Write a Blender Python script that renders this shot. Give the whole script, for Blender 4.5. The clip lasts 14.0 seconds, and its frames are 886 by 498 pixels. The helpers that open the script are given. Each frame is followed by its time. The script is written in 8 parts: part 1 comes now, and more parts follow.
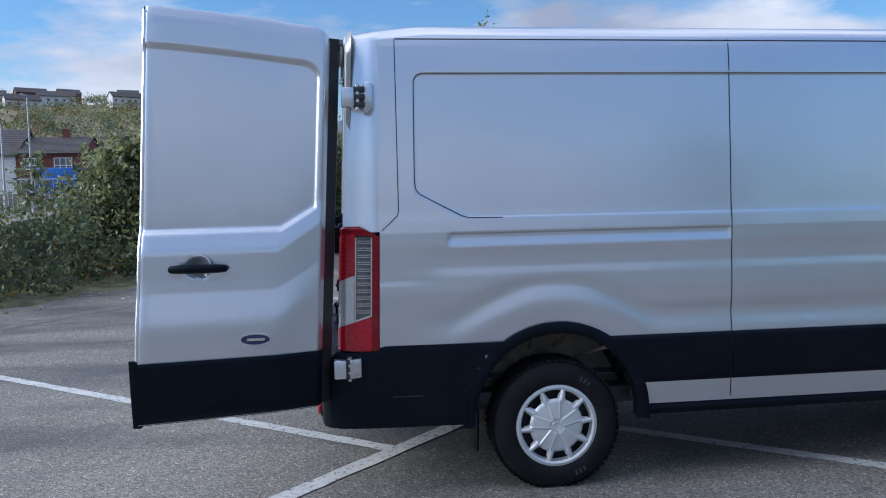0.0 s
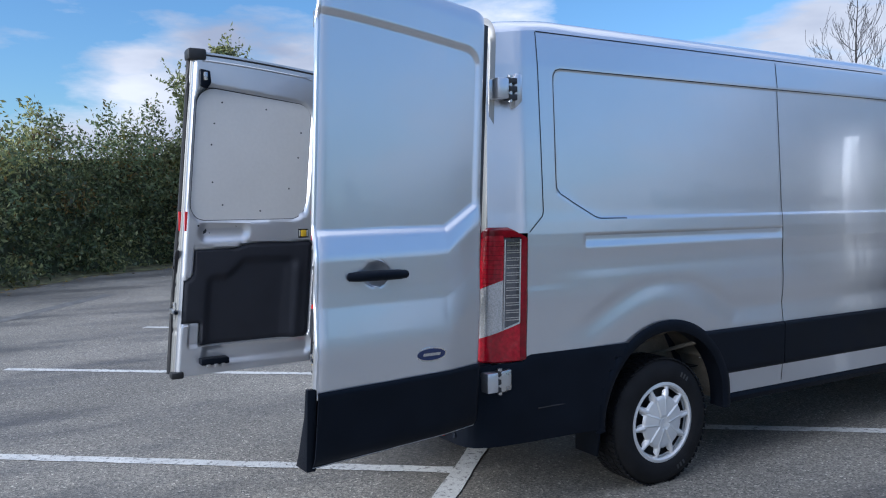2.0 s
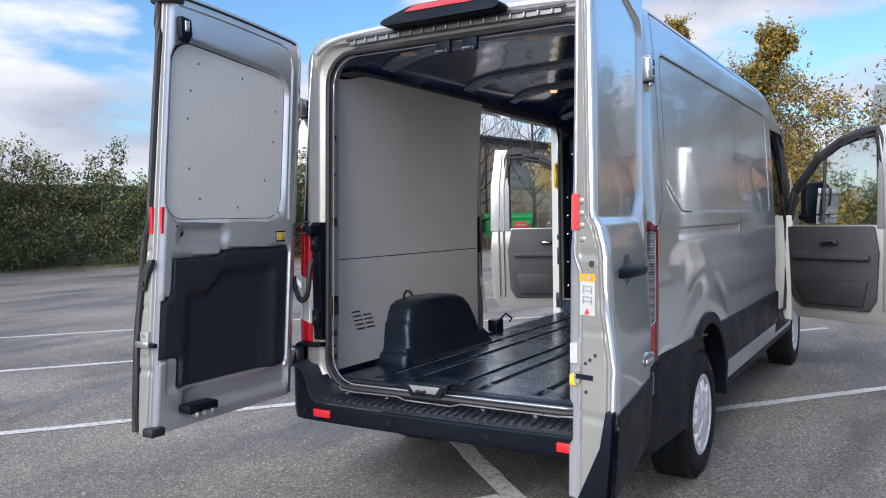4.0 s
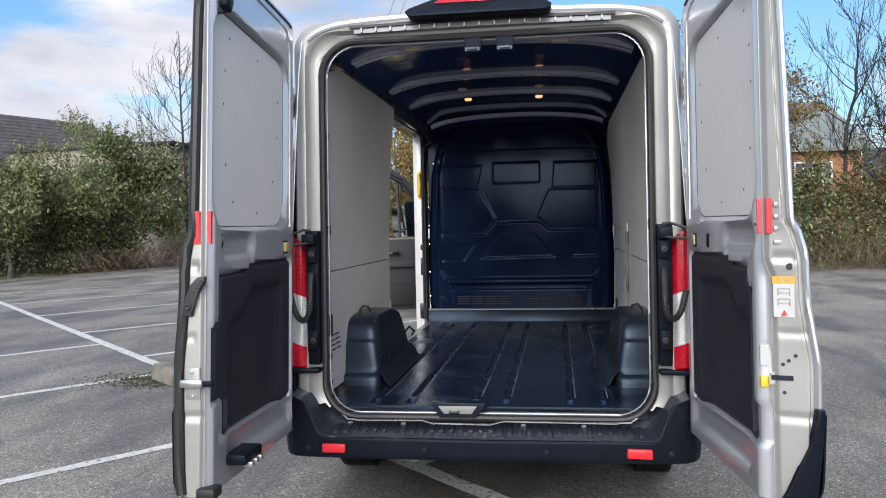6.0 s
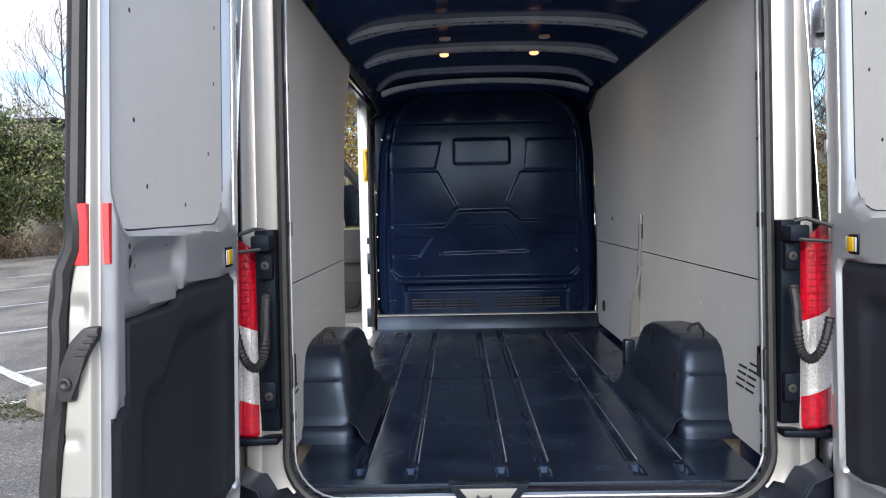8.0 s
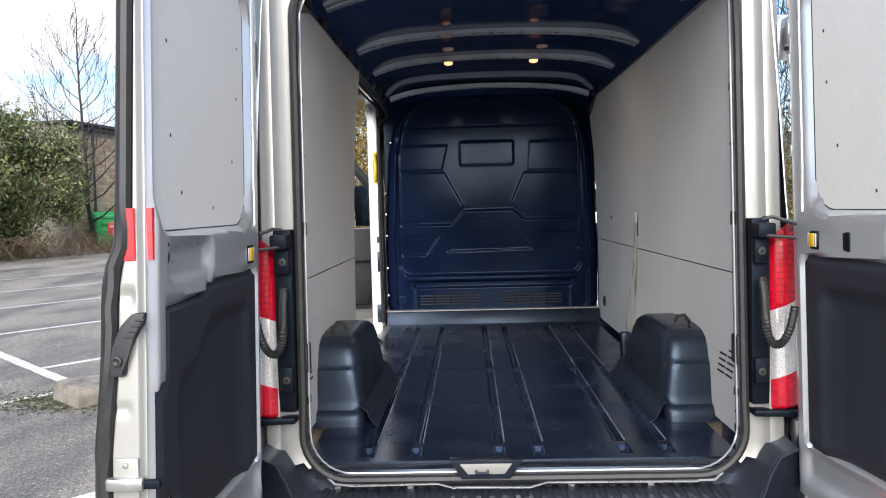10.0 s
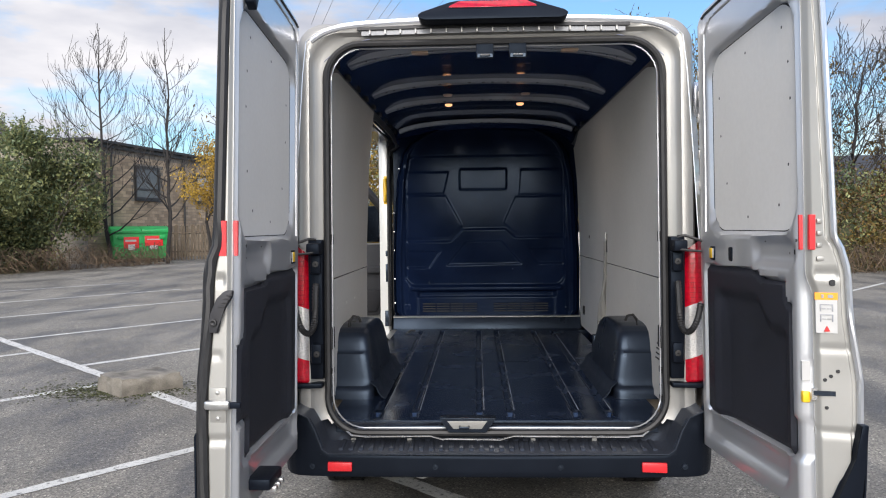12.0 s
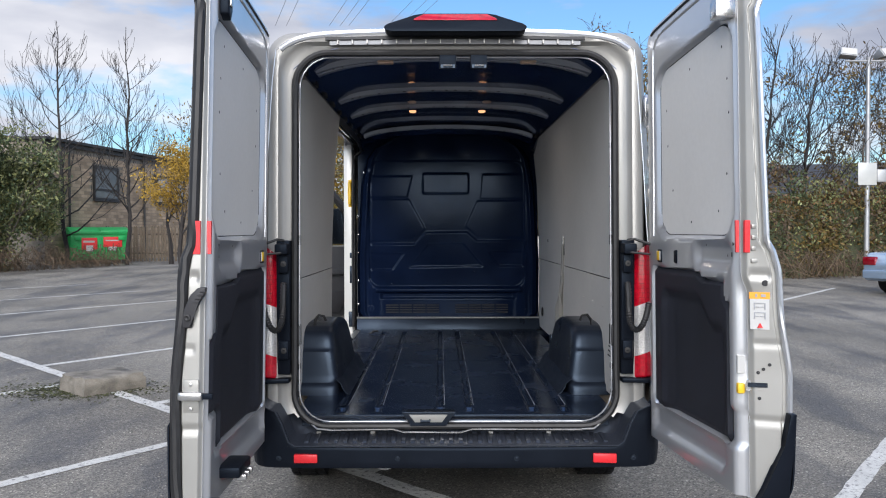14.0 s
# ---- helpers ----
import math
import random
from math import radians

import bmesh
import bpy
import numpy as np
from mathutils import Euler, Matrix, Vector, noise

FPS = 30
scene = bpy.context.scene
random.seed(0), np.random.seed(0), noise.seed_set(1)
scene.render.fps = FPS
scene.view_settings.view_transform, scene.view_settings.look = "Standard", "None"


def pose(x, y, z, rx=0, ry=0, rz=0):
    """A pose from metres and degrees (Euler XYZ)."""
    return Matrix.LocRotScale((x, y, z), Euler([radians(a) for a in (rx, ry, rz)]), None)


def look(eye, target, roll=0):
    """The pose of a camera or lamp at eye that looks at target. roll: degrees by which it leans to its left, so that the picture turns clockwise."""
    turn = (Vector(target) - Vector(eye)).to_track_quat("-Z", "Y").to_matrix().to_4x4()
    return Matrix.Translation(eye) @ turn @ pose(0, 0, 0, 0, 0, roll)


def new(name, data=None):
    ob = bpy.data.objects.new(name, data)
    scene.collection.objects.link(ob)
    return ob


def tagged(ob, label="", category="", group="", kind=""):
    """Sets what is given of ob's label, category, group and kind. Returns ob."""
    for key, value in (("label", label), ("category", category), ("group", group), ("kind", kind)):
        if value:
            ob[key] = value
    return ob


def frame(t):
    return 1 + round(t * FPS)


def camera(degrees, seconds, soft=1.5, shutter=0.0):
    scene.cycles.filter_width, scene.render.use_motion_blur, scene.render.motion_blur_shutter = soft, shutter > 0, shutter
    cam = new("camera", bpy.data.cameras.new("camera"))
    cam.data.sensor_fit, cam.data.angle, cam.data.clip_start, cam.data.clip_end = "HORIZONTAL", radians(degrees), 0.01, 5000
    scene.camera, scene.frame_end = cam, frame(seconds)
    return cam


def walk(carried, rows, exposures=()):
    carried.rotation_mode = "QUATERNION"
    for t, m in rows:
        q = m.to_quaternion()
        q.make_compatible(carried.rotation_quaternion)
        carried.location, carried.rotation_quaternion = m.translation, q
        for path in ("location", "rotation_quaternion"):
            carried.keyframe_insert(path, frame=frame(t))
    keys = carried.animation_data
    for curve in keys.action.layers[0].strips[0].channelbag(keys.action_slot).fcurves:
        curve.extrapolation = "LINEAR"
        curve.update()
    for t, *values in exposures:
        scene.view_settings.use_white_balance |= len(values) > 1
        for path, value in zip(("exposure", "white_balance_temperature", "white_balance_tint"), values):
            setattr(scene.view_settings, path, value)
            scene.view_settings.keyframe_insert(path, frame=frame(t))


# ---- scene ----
cam = camera(58.1, 14.0, soft=1.1)
PATH = [
    (0, (5.041, 0.112, 1.623), (3.064, 0.368, 1.467), -1.1),
    (0.5, (4.909, -0.442, 1.592), (2.959, -0.021, 1.458), -0.8),
    (1, (4.715, -0.944, 1.537), (2.812, -0.338, 1.429), -0.6),
    (1.5, (4.423, -1.477, 1.52), (2.6, -0.662, 1.417), -0.5),
    (2, (4.079, -1.965, 1.533), (2.358, -0.951, 1.426), -0.8),
    (2.5, (3.6, -2.378, 1.511), (2.015, -1.163, 1.401), -1.0),
    (3, (3.133, -2.782, 1.508), (1.706, -1.384, 1.402), -1.2),
    (3.2, (2.908, -2.868, 1.47), (1.552, -1.402, 1.371), -1.2),
    (5.3, (0.856, -3.672, 1.445), (0.367, -1.734, 1.382), -1.0),
    (5.5, (0.712, -3.622, 1.445), (0.288, -1.668, 1.383), -1.1),
    (6, (0.366, -3.566, 1.455), (0.081, -1.587, 1.395), -1.2),
    (6.5, (0.125, -3.39, 1.47), (-0.053, -1.399, 1.403), -1.1),
    (7, (-0.001, -3.025, 1.474), (-0.101, -1.029, 1.398), -1.0),
    (7.5, (-0.141, -2.677, 1.472), (-0.192, -0.68, 1.382), -1.0),
    (7.7, (-0.18, -2.54, 1.497), (-0.218, -0.543, 1.394), -1.1),
    (8.1, (-0.189, -2.34, 1.502), (-0.229, -0.343, 1.396), -1.2),
    (8.75, (-0.182, -2.22, 1.500), (-0.229, -0.224, 1.392), -1.3),
    (9.4, (-0.165, -2.29, 1.495), (-0.218, -0.294, 1.385), -1.4),
    (9.8, (-0.151, -2.485, 1.493), (-0.209, -0.489, 1.381), -1.5),
    (10, (-0.144, -2.634, 1.509), (-0.213, -0.638, 1.401), -1.5),
    (10.5, (-0.082, -2.923, 1.497), (-0.162, -0.926, 1.411), -1.2),
    (11, (-0.046, -3.185, 1.496), (-0.136, -1.188, 1.425), -0.9),
    (11.5, (-0.058, -3.397, 1.497), (-0.154, -1.401, 1.434), -0.6),
    (12, (-0.056, -3.505, 1.496), (-0.142, -1.508, 1.439), -0.6),
    (12.5, (-0.053, -3.573, 1.496), (-0.118, -1.575, 1.44), -0.7),
    (13, (-0.042, -3.629, 1.488), (-0.082, -1.63, 1.436), -0.6),
    (13.5, (-0.039, -3.654, 1.489), (-0.054, -1.655, 1.439), -0.3),
    (14, (-0.051, -3.677, 1.489), (-0.044, -1.677, 1.441), -0.1),
]
EXPOSURE = [(0.0, 0.52, 5550, 14), (2.0, 0.66, 5600, 13), (3.2, 0.84, 5950, 14), (5.3, 0.83, 6250, 14), (6.5, 0.84, 6300, 14), (7.5, 1.15, 6300, 14), (10.0, 1.40, 6450, 14), (11.5, 0.94, 6600, 14), (12.5, 0.84, 6350, 14), (14.0, 0.71, 6200, 14)]
walk(cam, [(t, look(e, g, r)) for t, e, g, r in PATH], EXPOSURE)

# ---- world and light ----
world = bpy.data.worlds.new("sky")
scene.world = world
world.use_nodes = True
SUN_EL, SUN_AZ = 25, 183          # degrees; azimuth clockwise from +y


def make_sky():
    nt = world.node_tree
    n, l = nt.nodes, nt.links
    bg = n["Background"]
    sky = n.new("ShaderNodeTexSky")
    sky.sky_type, sky.sun_disc = "NISHITA", False
    sky.sun_elevation, sky.sun_rotation = radians(SUN_EL), radians(SUN_AZ)
    sky.air_density, sky.dust_density, sky.ozone_density = 1.2, 0.6, 2.5
    co = n.new("ShaderNodeTexCoord")
    mp = n.new("ShaderNodeMapping")
    mp.inputs["Scale"].default_value = (1.0, 1.0, 3.2)
    mp.inputs["Location"].default_value = (0.35, 0.1, 0.0)
    l.new(co.outputs["Generated"], mp.inputs[0])
    big = n.new("ShaderNodeTexNoise")
    big.inputs["Scale"].default_value, big.inputs["Detail"].default_value = 2.3, 9
    big.inputs["Roughness"].default_value = 0.55
    l.new(mp.outputs[0], big.inputs["Vector"])
    cover = n.new("ShaderNodeValToRGB")
    cover.color_ramp.elements[0].position, cover.color_ramp.elements[1].position = 0.507, 0.60
    # more cloud towards the horizon and overhead
    sep = n.new("ShaderNodeSeparateXYZ")
    l.new(co.outputs["Generated"], sep.inputs[0])
    low = n.new("ShaderNodeMapRange")
    low.inputs[1].default_value, low.inputs[2].default_value = 0.05, 0.26
    low.inputs[3].default_value, low.inputs[4].default_value = 0.125, 0.0
    l.new(sep.outputs[2], low.inputs[0])
    more = n.new("ShaderNodeMath")
    l.new(big.outputs[0], more.inputs[0])
    l.new(low.outputs[0], more.inputs[1])
    high = n.new("ShaderNodeMapRange")
    high.inputs[1].default_value, high.inputs[2].default_value = 0.36, 0.75
    high.inputs[3].default_value, high.inputs[4].default_value = 0.0, 0.10
    l.new(sep.outputs[2], high.inputs[0])
    most = n.new("ShaderNodeMath")
    l.new(more.outputs[0], most.inputs[0])
    l.new(high.outputs[0], most.inputs[1])
    l.new(most.outputs[0], cover.inputs[0])
    shade = n.new("ShaderNodeTexNoise")
    shade.inputs["Scale"].default_value, shade.inputs["Detail"].default_value = 3.1, 6
    l.new(mp.outputs[0], shade.inputs["Vector"])
    tone = n.new("ShaderNodeValToRGB")
    tone.color_ramp.elements[0].position, tone.color_ramp.elements[1].position = 0.35, 0.65
    tone.color_ramp.elements[0].color = (3.4, 3.7, 4.4, 1)
    tone.color_ramp.elements[1].color = (7.6, 7.6, 7.55, 1)
    l.new(shade.outputs[0], tone.inputs[0])
    gain = n.new("ShaderNodeMix")
    gain.data_type, gain.blend_type = "RGBA", "MULTIPLY"
    gain.inputs[0].default_value = 1.0
    gain.inputs[7].default_value = (0.80, 1.05, 1.25, 1)
    l.new(sky.outputs[0], gain.inputs[6])
    mix = n.new("ShaderNodeMix")
    mix.data_type = "RGBA"
    l.new(cover.outputs[0], mix.inputs[0])
    l.new(gain.outputs[2], mix.inputs[6])
    l.new(tone.outputs[0], mix.inputs[7])
    # the vault of a cloudy sky is brighter overhead than at the horizon
    up = n.new("ShaderNodeMapRange")
    up.interpolation_type = "SMOOTHSTEP"
    up.inputs[1].default_value, up.inputs[2].default_value = 0.33, 0.95
    up.inputs[3].default_value, up.inputs[4].default_value = 0.66, 1.25
    l.new(sep.outputs[2], up.inputs[0])
    vault = n.new("ShaderNodeMix")
    vault.data_type, vault.blend_type = "RGBA", "MULTIPLY"
    vault.inputs[0].default_value = 1.0
    l.new(mix.outputs[2], vault.inputs[6])
    l.new(up.outputs[0], vault.inputs[7])
    l.new(vault.outputs[2], bg.inputs[0])
    bg.inputs[1].default_value = 0.118


make_sky()
sun = new("sun", bpy.data.lights.new("sun", "SUN"))
sun.data.energy, sun.data.angle, sun.data.color = 3.1, radians(54), (1.0, 0.95, 0.86)
sa, se = radians(SUN_AZ), radians(SUN_EL)
sun.matrix_world = look((40 * math.sin(sa) * math.cos(se), 40 * math.cos(sa) * math.cos(se), 40 * math.sin(se)), (0, 0, 0))

# the two lit lamps in the van's roof
for lx in (-0.248, 0.252):
    lit = new("load_lamp_light", bpy.data.lights.new("load_lamp_light", "AREA"))
    lit.data.shape, lit.data.size, lit.data.energy, lit.data.color = "DISK", 0.07, 0.4, (1.0, 0.88, 0.76)
    lit.matrix_world = look((lx, 2.12, 2.325), (lx, 2.10, 0.6))


# ---- materials ----
def mat(name, col, rough=0.5, metal=0.0, vary=0.12, scale=6.0, bump=0.0, bscale=60.0, coat=0.0, fine=0.0, emit=0.0, trans=0.0, rvar=0.0, spread=0.0, detail=4, stretch=None, spec=0.5, col2=None):
    m = bpy.data.materials.new(name)
    m.use_nodes = True
    n, l = m.node_tree.nodes, m.node_tree.links
    b = n["Principled BSDF"]
    b.inputs["Roughness"].default_value, b.inputs["Metallic"].default_value = rough, metal
    b.inputs["Coat Weight"].default_value, b.inputs["Coat Roughness"].default_value = coat, 0.04
    b.inputs["Specular IOR Level"].default_value = spec
    b.inputs["Base Color"].default_value = (*col, 1)
    co = n.new("ShaderNodeTexCoord")
    src = co.outputs["Object"]
    if stretch:
        mp = n.new("ShaderNodeMapping")
        mp.inputs["Scale"].default_value = stretch
        l.new(src, mp.inputs[0])
        src = mp.outputs[0]
    if vary or col2:
        t = n.new("ShaderNodeTexNoise")
        t.inputs["Scale"].default_value, t.inputs["Detail"].default_value = scale, detail
        l.new(src, t.inputs["Vector"])
        r = n.new("ShaderNodeValToRGB")
        r.color_ramp.elements[0].position, r.color_ramp.elements[1].position = 0.3, 0.7
        lo, hi = [c * (1 - vary) for c in col], [min(1, c * (1 + vary)) for c in (col2 or col)]
        r.color_ramp.elements[0].color, r.color_ramp.elements[1].color = (*lo, 1), (*hi, 1)
        l.new(t.outputs[0], r.inputs[0])
        out = r.outputs[0]
        if fine:
            t2 = n.new("ShaderNodeTexNoise")
            t2.inputs["Scale"].default_value, t2.inputs["Detail"].default_value = scale * 24, 3
            l.new(src, t2.inputs["Vector"])
            mr = n.new("ShaderNodeMapRange")
            mr.inputs[1].default_value, mr.inputs[2].default_value = 0.3, 0.7
            mr.inputs[3].default_value, mr.inputs[4].default_value = 1 - fine, 1 + fine
            l.new(t2.outputs[0], mr.inputs[0])
            mx = n.new("ShaderNodeMix")
            mx.data_type, mx.blend_type = "RGBA", "MULTIPLY"
            mx.inputs[0].default_value = 1
            l.new(out, mx.inputs[6])
            l.new(mr.outputs[0], mx.inputs[7])
            out = mx.outputs[2]
        if spread:
            g = n.new("ShaderNodeNewGeometry")
            mr = n.new("ShaderNodeMapRange")
            mr.inputs[3].default_value, mr.inputs[4].default_value = 1 - spread, 1 + spread
            l.new(g.outputs["Random Per Island"], mr.inputs[0])
            mx = n.new("ShaderNodeMix")
            mx.data_type, mx.blend_type = "RGBA", "MULTIPLY"
            mx.inputs[0].default_value = 1
            l.new(out, mx.inputs[6])
            l.new(mr.outputs[0], mx.inputs[7])
            out = mx.outputs[2]
        l.new(out, b.inputs["Base Color"])
        if rvar:
            mr = n.new("ShaderNodeMapRange")
            mr.inputs[1].default_value, mr.inputs[2].default_value = 0.3, 0.7
            mr.inputs[3].default_value, mr.inputs[4].default_value = max(0.02, rough - rvar), min(1, rough + rvar)
            l.new(t.outputs[0], mr.inputs[0])
            l.new(mr.outputs[0], b.inputs["Roughness"])
    if bump:
        t3 = n.new("ShaderNodeTexNoise")
        t3.inputs["Scale"].default_value, t3.inputs["Detail"].default_value = bscale, 4
        l.new(src, t3.inputs["Vector"])
        bp = n.new("ShaderNodeBump")
        bp.inputs["Strength"].default_value, bp.inputs["Distance"].default_value = bump, 0.01
        l.new(t3.outputs[0], bp.inputs["Height"])
        l.new(bp.outputs[0], b.inputs["Normal"])
    if emit:
        b.inputs["Emission Color"].default_value, b.inputs["Emission Strength"].default_value = (*col, 1), emit
    if trans:
        b.inputs["Transmission Weight"].default_value = trans
        b.inputs["IOR"].default_value = 1.45
    return m


SILVER = mat("silver_paint", (0.68, 0.695, 0.73), 0.30, 0.85, 0.03, 1.5, coat=1.0, bump=0.015, bscale=900)
SILVER.node_tree.nodes["Principled BSDF"].inputs["Coat IOR"].default_value = 1.55
SILVER_IN = mat("silver_primer", (0.60, 0.61, 0.63), 0.32, 0.70, 0.05, 3, coat=0.5)
# the same silver paint with the sun's cream tone put into its colour
SILVER_SUNLIT = mat("silver_sunlit", (0.290, 0.287, 0.270), 0.38, 0.3, 0.05, 3, coat=0.3, rvar=0.05)
# the same silver, darkened: shade from the open doors is put into the colour
SILVER_SHADED = mat("silver_shaded", (0.285, 0.28, 0.265), 0.34, 0.35, 0.06, 3, coat=0.4, rvar=0.05)
BLACK_PL = mat("black_plastic", (0.0055, 0.0068, 0.0105), 0.42, 0, 0.18, 5, bump=0.10, bscale=700, rvar=0.08, spec=0.14)
BLACK_GLOSS = mat("moulded_plastic", (0.009, 0.011, 0.016), 0.25, 0, 0.2, 4, bump=0.08, bscale=300, rvar=0.08)
WHEEL_BOX = mat("wheel_box_plastic", (0.0095, 0.0125, 0.0200), 0.34, 0, 0.2, 4, bump=0.08, bscale=300, rvar=0.08, spec=0.45)
BUMPER_PL = mat("bumper_plastic", (0.024, 0.027, 0.035), 0.36, 0, 0.2, 5, bump=0.10, bscale=600, rvar=0.08, spec=0.5)
RIB_GLINT = mat("rib_glint", (0.15, 0.16, 0.19), 0.35, 0, 0.6, 5, spec=0.4)
RUBBER = mat("rubber", (0.014, 0.014, 0.015), 0.55, 0, 0.25, 20, bump=0.1, bscale=200)
TYRE = mat("tyre_rubber", (0.009, 0.009, 0.010), 0.65, 0, 0.3, 9, bump=0.2, bscale=220, fine=0.2, spec=0.2)
COVER = mat("cover_silver", (0.62, 0.62, 0.615), 0.34, 0.3, 0.06, 8, coat=0.3)
STEEL = mat("bare_steel", (0.55, 0.55, 0.55), 0.28, 0.9, 0.1, 12, rvar=0.1)
DARK_STEEL = mat("dark_steel", (0.05, 0.05, 0.052), 0.5, 0.5, 0.3, 9, bump=0.1)
BOARD = mat("lining_board", (0.63, 0.615, 0.585), 0.60, 0, 0.04, 2, fine=0.02, bump=0.03, bscale=260)
TRIM = mat("door_trim", (0.015, 0.0165, 0.0235), 0.55, 0, 0.15, 5, bump=0.22, bscale=900, spec=0.4)
MAT_FLOOR = mat("floor_liner", (0.0080, 0.0125, 0.0250), 0.22, 0, 0.35, 3.2, bump=0.05, bscale=240, rvar=0.12, fine=0.25, spec=0.95)
BULK = mat("bulkhead_plastic", (0.0050, 0.0105, 0.0310), 0.13, 0, 0.25, 3, bump=0.012, bscale=240, rvar=0.04, spec=0.11)
ROOF_IN = mat("roof_inner", (0.014, 0.032, 0.105), 0.15, 0.3, 0.2, 4, coat=0.35)
RAIL = mat("painted_rail", (0.115, 0.12, 0.13), 0.4, 0.3, 0.15, 5, coat=0.3)
BOW = mat("roof_bow", (0.40, 0.41, 0.43), 0.34, 0.6, 0.1, 5)
BOW_DARK = mat("dark_roof_bow", (0.27, 0.29, 0.335), 0.36, 0.3, 0.15, 5, coat=0.2)
RED_LENS = mat("red_lens", (0.18, 0.001, 0.008), 0.10, 0, 0.3, 30, coat=0.6, spec=0.25)
CLEAR_LENS = mat("clear_lens", (0.13, 0.135, 0.15), 0.10, 0.6, 0.4, 22, coat=1.0, bump=0.10, bscale=60, stretch=(1, 1, 0.25))
BRIGHT_LENS = mat("reflector_lens", (0.62, 0.61, 0.60), 0.12, 0.5, 0.25, 160, coat=1.0, bump=0.12, bscale=220)
# red lens again, brighter: sun shining through it is put into the colour
RED_SUNLIT = mat("sunlit_red_lens", (0.36, 0.003, 0.014), 0.12, 0, 0.3, 60, coat=0.8, spec=0.3, bump=0.08, bscale=220)
MOSS = mat("moss", (0.055, 0.060, 0.024), 0.9, 0, 0.4, 6, fine=0.3, spread=0.5)
RED_TAPE = mat("red_reflector", (0.62, 0.018, 0.025), 0.35, 0, 0.08, 60, bump=0.05, bscale=900)
YELLOW = mat("yellow_plastic", (0.78, 0.48, 0.02), 0.4, 0, 0.08, 20)
ORANGE = mat("orange_print", (0.85, 0.32, 0.02), 0.5, 0, 0.05, 20)
WHITE_P = mat("white_label", (0.45, 0.45, 0.44), 0.5, 0, 0.04, 20)
PRINT = mat("label_print", (0.30, 0.31, 0.33), 0.6, 0, 0.05, 20)
RED_P = mat("red_print", (0.70, 0.03, 0.03), 0.5, 0, 0.05, 20)
BADGE = mat("badge_blue", (0.012, 0.025, 0.09), 0.18, 0.2, 0.05, 30, coat=1.0)
# posts' paint lightened: the daylight falling on them is put into the colour
POST_LIT = mat("post_lit", (0.66, 0.655, 0.62), 0.36, 0.1, 0.05, 3, coat=0.4)
CHROME = mat("chrome", (0.80, 0.80, 0.80), 0.10, 1.0, 0.03, 20)
SIDEWALL = mat("sidewall_letters", (0.035, 0.035, 0.036), 0.6, 0, 0.1, 20)
SEAM = mat("seam_gap", (0.02, 0.02, 0.022), 0.7, 0, 0.1, 20)
GLASS = mat("window_glass", (0.75, 0.80, 0.80), 0.03, 0, 0, trans=1.0)
TINTED = mat("tinted_glass", (0.30, 0.36, 0.33), 0.03, 0, 0, trans=1.0)
CAB_TRIM = mat("cab_trim", (0.035, 0.036, 0.040), 0.6, 0, 0.12, 6, bump=0.15, bscale=500)
CAB_DARK = mat("cab_dark", (0.022, 0.022, 0.025), 0.6, 0, 0.2, 6, bump=0.1, bscale=400)
LINER = mat("arch_liner", (0.19, 0.160, 0.120), 0.75, 0, 0.35, 7, bump=0.3, bscale=60, fine=0.2)
GLOW = mat("lamp_glow", (1.0, 0.50, 0.22), 0.4, 0, 0, emit=0.75)
LAMP_OFF = mat("lamp_lens", (0.6, 0.42, 0.3), 0.3, 0, 0.1, 30)

for m in (BLACK_PL, BLACK_GLOSS, WHEEL_BOX, BUMPER_PL, MAT_FLOOR, BULK):
    m.node_tree.nodes["Principled BSDF"].inputs["Specular Tint"].default_value = (0.58, 0.76, 1.0, 1)


